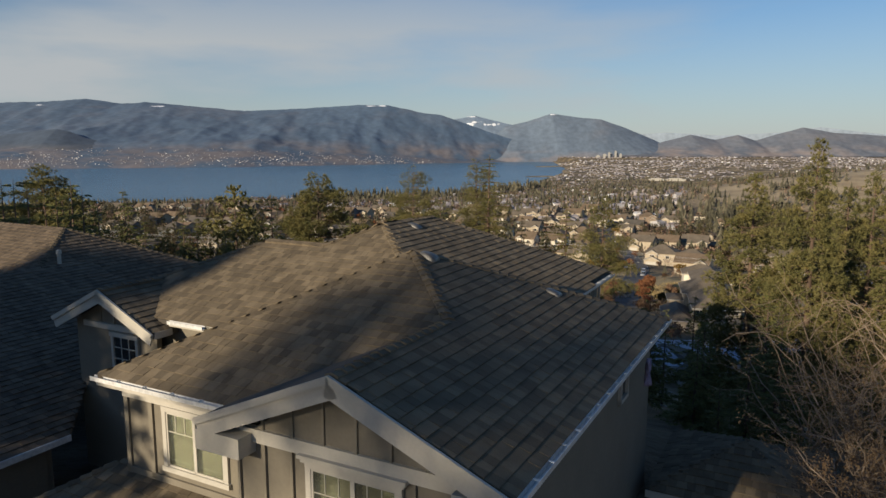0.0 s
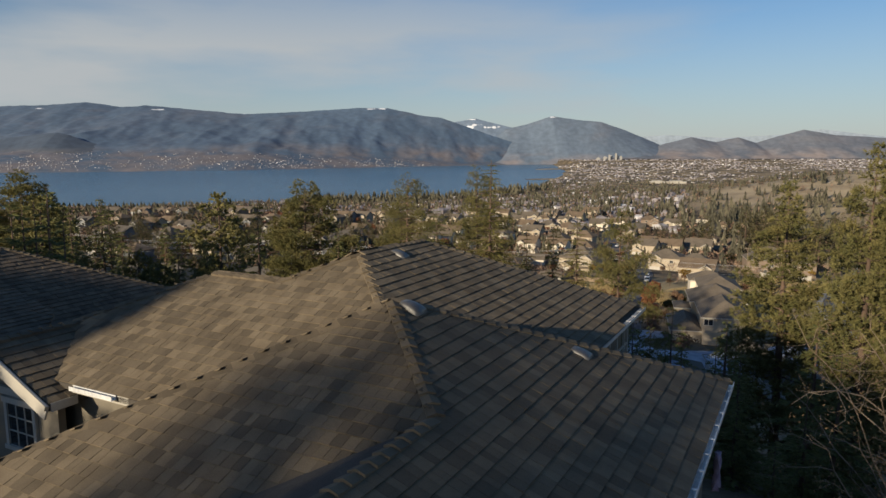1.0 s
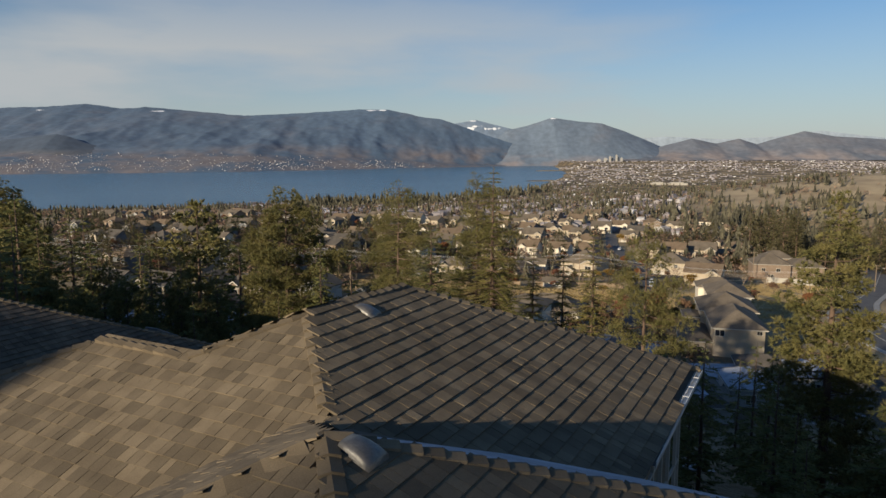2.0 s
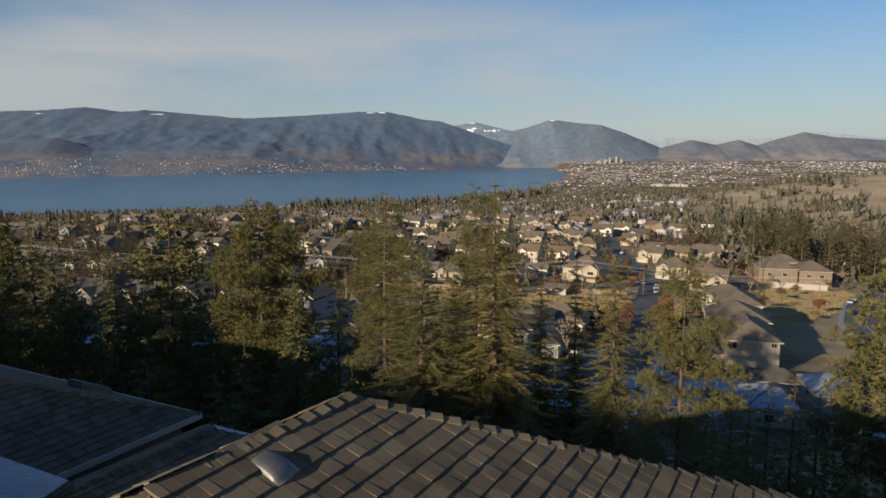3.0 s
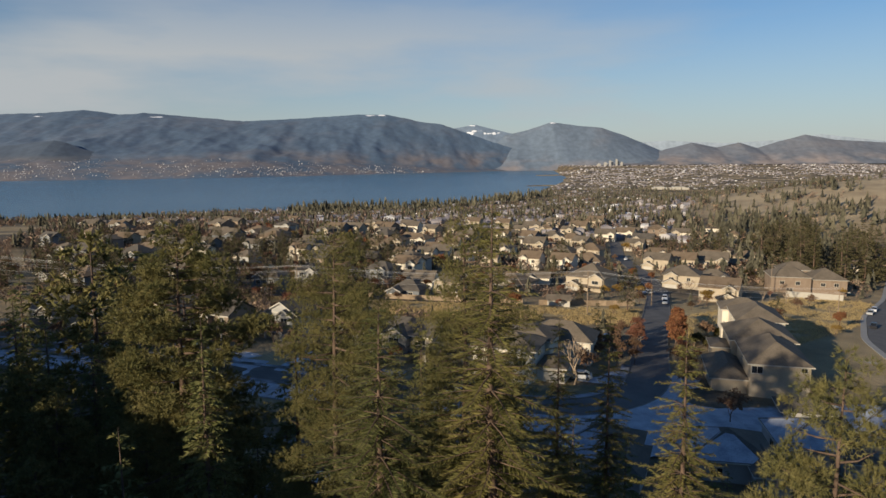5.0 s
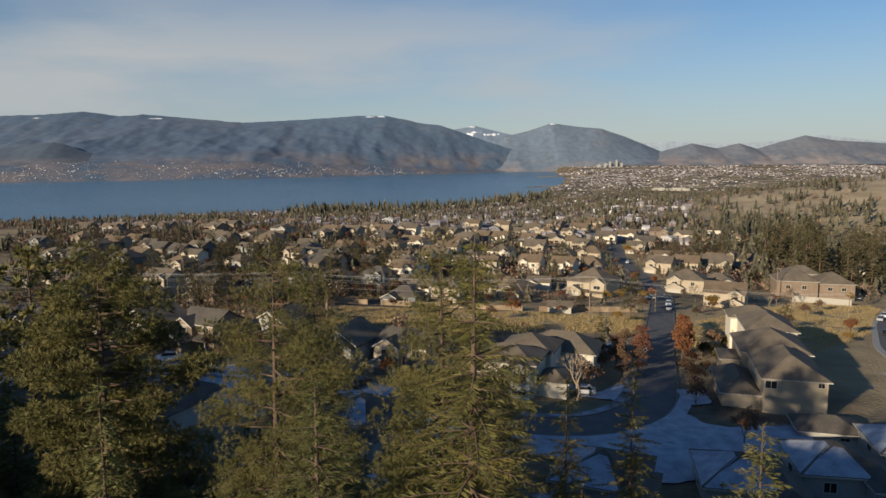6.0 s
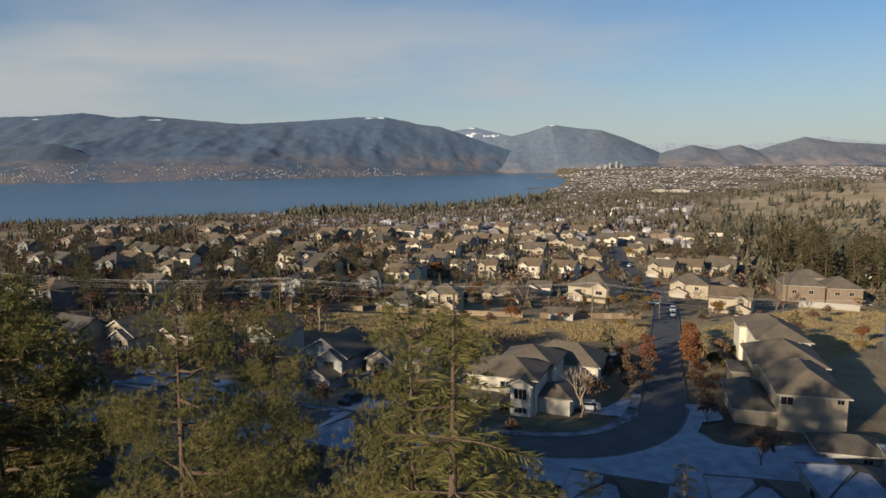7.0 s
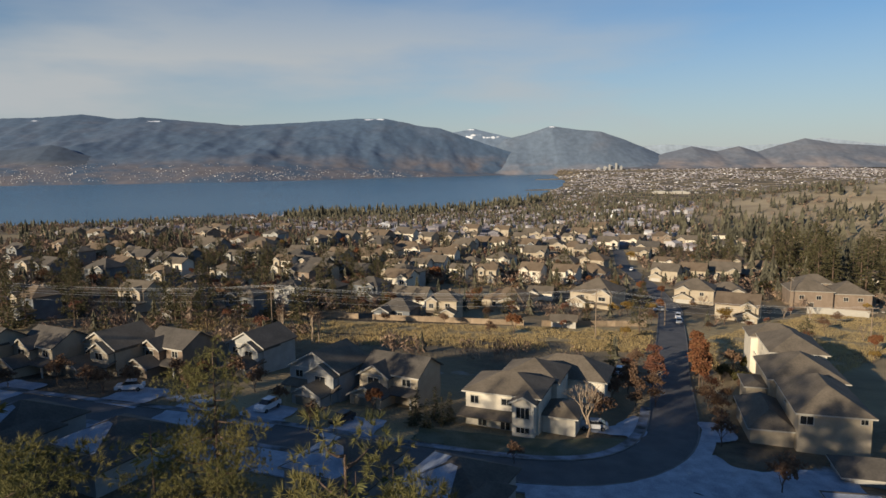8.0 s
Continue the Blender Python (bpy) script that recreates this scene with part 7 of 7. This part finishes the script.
plain_house("house", "cream two-storey house with long grey-brown hip roofs above the street", 58.8, 147.3, -15, [(-4.5, 0.5, 5.0, 16.0, 5.4, 0.55), (-10.5, 1.9, -4.6, 15.5, 2.0, 0.6), (-5.5, 16.1, 6.0, 29.0, 5.4, 0.5), (-8.8, 17.5, -5.6, 24.0, 3.4, 0.3)], "b", TILES[0],
            [("front", -3.4, 0.5, 3.7, 1.7, 1.2), ("front", 4.0, 0.5, 4.3, 0.9, 0.7), ("left", -4.5, 9.0, 3.9, 1.2, 1.0)], (), -29.8)
upper = plain_house("house", "cream house with a white balcony and hip roofs above the street", 72.6, 187.5, -15, [(-4.6, -7.0, 5.0, 7.0, 6.2, 0.5), (-6.0, 7.1, 4.0, 15.0, 5.6, 0.5)], "w", TILES[0], [("left", -4.6, 2.0, 4.2, 1.4, 1.2), ("front", -2.0, -7.0, 4.0, 1.4, 1.2)], (), -31.2)
balcony = part("balcony", Shape().box(-6.6, -6.5, 3.1, -4.6, 0.0, 3.3), M["white"], upper, "white railed balcony")
part("rail", Shape().box(-6.6, -6.5, 4.2, -6.5, 0.0, 4.3), M["white"], balcony)
for k in range(6):
    part("post", Shape().box(-6.6, -6.5 + 1.28 * k, 3.3, -6.5, -6.4 + 1.28 * k, 4.2), M["white"], balcony)
plain_house("house", "dark-roofed outbuilding in the shade beside the large house", 59.6, 139.6, -15, [(-4.0, -3.0, 4.5, 3.2, 2.6, 0.45)], "g", TILES[2], [("front", 2.0, -3.0, 0.9, 1.2, 1.0)], (), -31.3)
plain_house("house", "brown townhouse with long hip roofs above the field", 154.0, 318.0, -14, [(-15, -6, 0, 8, 7.4, 0.55), (0.1, -4, 14, 10, 6.4, 0.55), (-9, 8.1, 4, 18, 8.2, 0.55)], "r", TILES[0], [("front", -11, -6, 4.2, 1.6, 1.4), ("front", -5, -6, 4.2, 1.6, 1.4), ("front", -8, -6, 1.2, 2.4, 1.6), ("front", 5, -4, 3.6, 1.6, 1.3), ("front", 10, -4, 3.6, 1.6, 1.3)])
snowy = [(-3.6, -4.6, 3.22), (3.4, -4.6, 3.22), (1.0, -1.4, 4.65), (-1.2, -1.4, 4.65)]
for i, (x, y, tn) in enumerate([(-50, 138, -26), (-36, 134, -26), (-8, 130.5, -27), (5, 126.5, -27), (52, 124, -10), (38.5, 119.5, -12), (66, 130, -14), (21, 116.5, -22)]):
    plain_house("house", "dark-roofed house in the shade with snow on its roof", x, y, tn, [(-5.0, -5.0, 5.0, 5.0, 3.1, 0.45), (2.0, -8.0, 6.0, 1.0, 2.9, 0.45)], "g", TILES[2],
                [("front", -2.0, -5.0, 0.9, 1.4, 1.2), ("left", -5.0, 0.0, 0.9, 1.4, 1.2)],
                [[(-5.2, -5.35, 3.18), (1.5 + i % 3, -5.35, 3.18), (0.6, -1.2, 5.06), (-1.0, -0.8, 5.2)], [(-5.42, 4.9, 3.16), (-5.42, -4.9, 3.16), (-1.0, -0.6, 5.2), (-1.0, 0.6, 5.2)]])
shed = thing("shed", "white shed with a brown roof at the field fence", "shed", (37.5, 244.0, land(37.5, 244)), -12)
part("wall", gable_wall(Shape(), -3.4, -2.2, 3.4, 2.2, -0.5, 2.5, 0.5, "x"), M["white"], shed)
sr = Shape()
gable_roof(sr, -3.4, -2.2, 3.4, 2.2, 2.5, 0.5, "x")
part("roof", sr, TILES[0], shed)


# ---- power line, poles, lamps, fences, vehicles ----
def pole(x, y, high, label, arms=2, lamp=False):
    t = thing("power_pole" if arms else "street_lamp", label, "pole", (x, y, land(x, y)), -15)
    part("post", Shape().tube([(0, 0, -0.5), (0, 0, high)], [0.16, 0.11], 8), M["rail"], t)
    for i in range(arms):
        z = high - 0.4 - 1.3 * i
        a = part("crossarm", Shape().box(-1.3, -0.07, z, 1.3, 0.07, z + 0.14), M["rail"], t)
        for x_ in (-1.2, -0.45, 0.45, 1.2):
            part("insulator", Shape().tube([(x_, 0, z + 0.14), (x_, 0, z + 0.34)], [0.06, 0.04], 6), M["white"], a)
    if lamp:
        part("arm", Shape().tube([(0, 0, high - 1.6), (0.9, -0.2, high - 1.2), (2.3, -0.4, high - 1.15)], [0.06, 0.05, 0.04], 6), M["grey_metal"], t)
        part("lamp_head", Shape().box(2.1, -0.55, high - 1.3, 2.9, -0.25, high - 1.12), M["white"], t)
    return land(x, y) + high


LINE = [(-190, 196, 10.5), (-112, 205, 11.0), (-37.7, 216, 11.5), (43.4, 230, 13.0), (124, 243, 10.5)]
tops = [pole(x, y, h, "weathered wooden power pole with crossarms", 2, i == 4) for i, (x, y, h) in enumerate(LINE)]
pole(136, 312, 12, "weathered wooden power pole with crossarms", 1)
pole(176, 290, 11, "weathered wooden power pole with a lamp arm", 1, True)
pole(70, 256, 7, "slim street lamp by the road", 0, True)
for i in range(4):
    for side, drop in ((-1.2, 0.1), (-0.45, 0.1), (0.45, 0.1), (1.2, 0.1), (-1.2, 1.4), (0.6, 1.4), (0.0, 3.4)):
        (ax, ay, _), (bx, by, _) = LINE[i], LINE[i + 1]
        pts = []
        for k in range(13):
            q = k / 12
            sag = 4 * q * (1 - q) * (1.5 + 0.25 * abs(side))
            pts.append((ax + (bx - ax) * q + side * 0.17, ay + (by - ay) * q + side, tops[i] + (tops[i + 1] - tops[i]) * q - drop - sag))
        w = Shape().tube(pts, [0.014] * 13, 4)
        tagged(new("power_wire", w.mesh("power_wire", M["gutter"])), "thin pale power wire between poles", "wire", "wires of the power line")


def fence(a, b, high, mat, label, width=2.4):
    ax, ay = a
    bx, by = b
    n_ = max(1, int(math.hypot(bx - ax, by - ay) / width))
    t = thing("fence", label, "fence", (ax, ay, land(ax, ay)))
    for i in range(n_ + 1):
        x, y = ax + (bx - ax) * i / n_, ay + (by - ay) * i / n_
        z = land(x, y) - land(ax, ay)
        part("post", Shape().box(x - ax - 0.07, y - ay - 0.07, z - 0.4, x - ax + 0.07, y - ay + 0.07, z + high + 0.1), mat, t)
        if i < n_:
            x2, y2 = ax + (bx - ax) * (i + 1) / n_, ay + (by - ay) * (i + 1) / n_
            z2 = land(x2, y2) - land(ax, ay)
            part("panel", Shape().beam((x - ax, y - ay, z + high), (x2 - ax, y2 - ay, z2 + high), 0.05, high - 0.1), mat, t)


fence((31.2, 243), (63.2, 252), 1.8, M["fence"], "tan board fence along the field")
fence((136.3, 300), (156, 295), 2.6, M["white"], "long white panel fence above the field", 4.0)
fence((-60, 236), (-20, 240), 1.6, M["fence"], "weathered board fence behind the gardens")
fence((-16, 240), (26, 243), 1.6, M["fence"], "weathered board fence behind the gardens")
fence((66, 205), (60, 190), 1.5, M["rail"], "low dark garden fence")

PAINT = {k: surface(k + "_car_paint", a, b_, 0.8, 0.3, 6, 0.0) for k, a, b_ in (("white", (0.65, 0.66, 0.68), (0.7, 0.71, 0.73)), ("silver", (0.38, 0.39, 0.4), (0.44, 0.45, 0.46)), ("black", (0.02, 0.02, 0.024), (0.035, 0.035, 0.04)), ("blue", (0.04, 0.07, 0.13), (0.06, 0.09, 0.16)))}
RUBBER = surface("tyre_rubber", (0.02, 0.02, 0.02), (0.03, 0.03, 0.03), 3, 0.9)


def car(x, y, turn, paint, tall=1.0):
    t = thing("car", f"parked {paint} car on the snowy drive", "car", (x, y, land(x, y) + 0.16), turn, "parked cars")
    prof = [(-2.2, 0.35), (-2.25, 0.75), (-1.9, 0.95), (-1.1, 1.0), (1.5, 1.02), (2.15, 0.95), (2.25, 0.6), (2.2, 0.35)]
    s = Shape()
    for yy in (-0.88, 0.88):
        s.v += [(a, yy, b * tall) for a, b in prof]
    k = len(prof)
    s.f = [tuple(range(k))[::-1], tuple(range(k, 2 * k))] + [(i, (i + 1) % k, (i + 1) % k + k, i + k) for i in range(k)]
    body = part("body", s, PAINT[paint], t)
    roof = [(-1.2, 1.0), (-0.5, 1.45), (1.2, 1.48), (1.85, 1.0)]
    g = Shape()
    for yy in (-0.8, 0.8):
        g.v += [(a, yy * (1 if b < 1.2 else 0.86), b * tall) for a, b in roof]
    g.f = [(3, 2, 1, 0), (4, 5, 6, 7)] + [(i, (i + 1) % 4, (i + 1) % 4 + 4, i + 4) for i in range(4)]
    part("cabin_glass", g, M["glass"], t)
    part("roof_panel", Shape().box(-0.5, -0.7, 1.45 * tall, 1.2, 0.7, 1.5 * tall), PAINT[paint], t)
    for wx in (-1.4, 1.4):
        for wy in (-0.85, 0.85):
            w = part("wheel", Shape().tube([(wx, wy - 0.1, 0.33), (wx, wy + 0.1, 0.33)], [0.33, 0.33], 14), RUBBER, t)
            part("rim", Shape().tube([(wx, wy - 0.11, 0.33), (wx, wy + 0.11, 0.33)], [0.19, 0.19], 10), M["grey_metal"], w)


for row in ((-47.5, 162.0, 12, "white", 1.15), (26.2, 154.2, -10, "silver", 1.0), (-23.5, 155.5, 65, "white", 1.2), (-11.5, 151.5, 60, "black", 1.0), (76.5, 262, 70, "silver", 1.0), (79.5, 272, 70, "white", 1.1), (74, 288, 20, "black", 1.0), (78, 286, 15, "silver", 1.0),
            (146, 262, 53, "silver", 1.0), (129, 233, 56, "black", 1.0), (39.5, 190, 70, "white", 1.1), (105, 420, 70, "white", 1.0), (153, 271, 53, "white", 1.0)):
    car(*row)
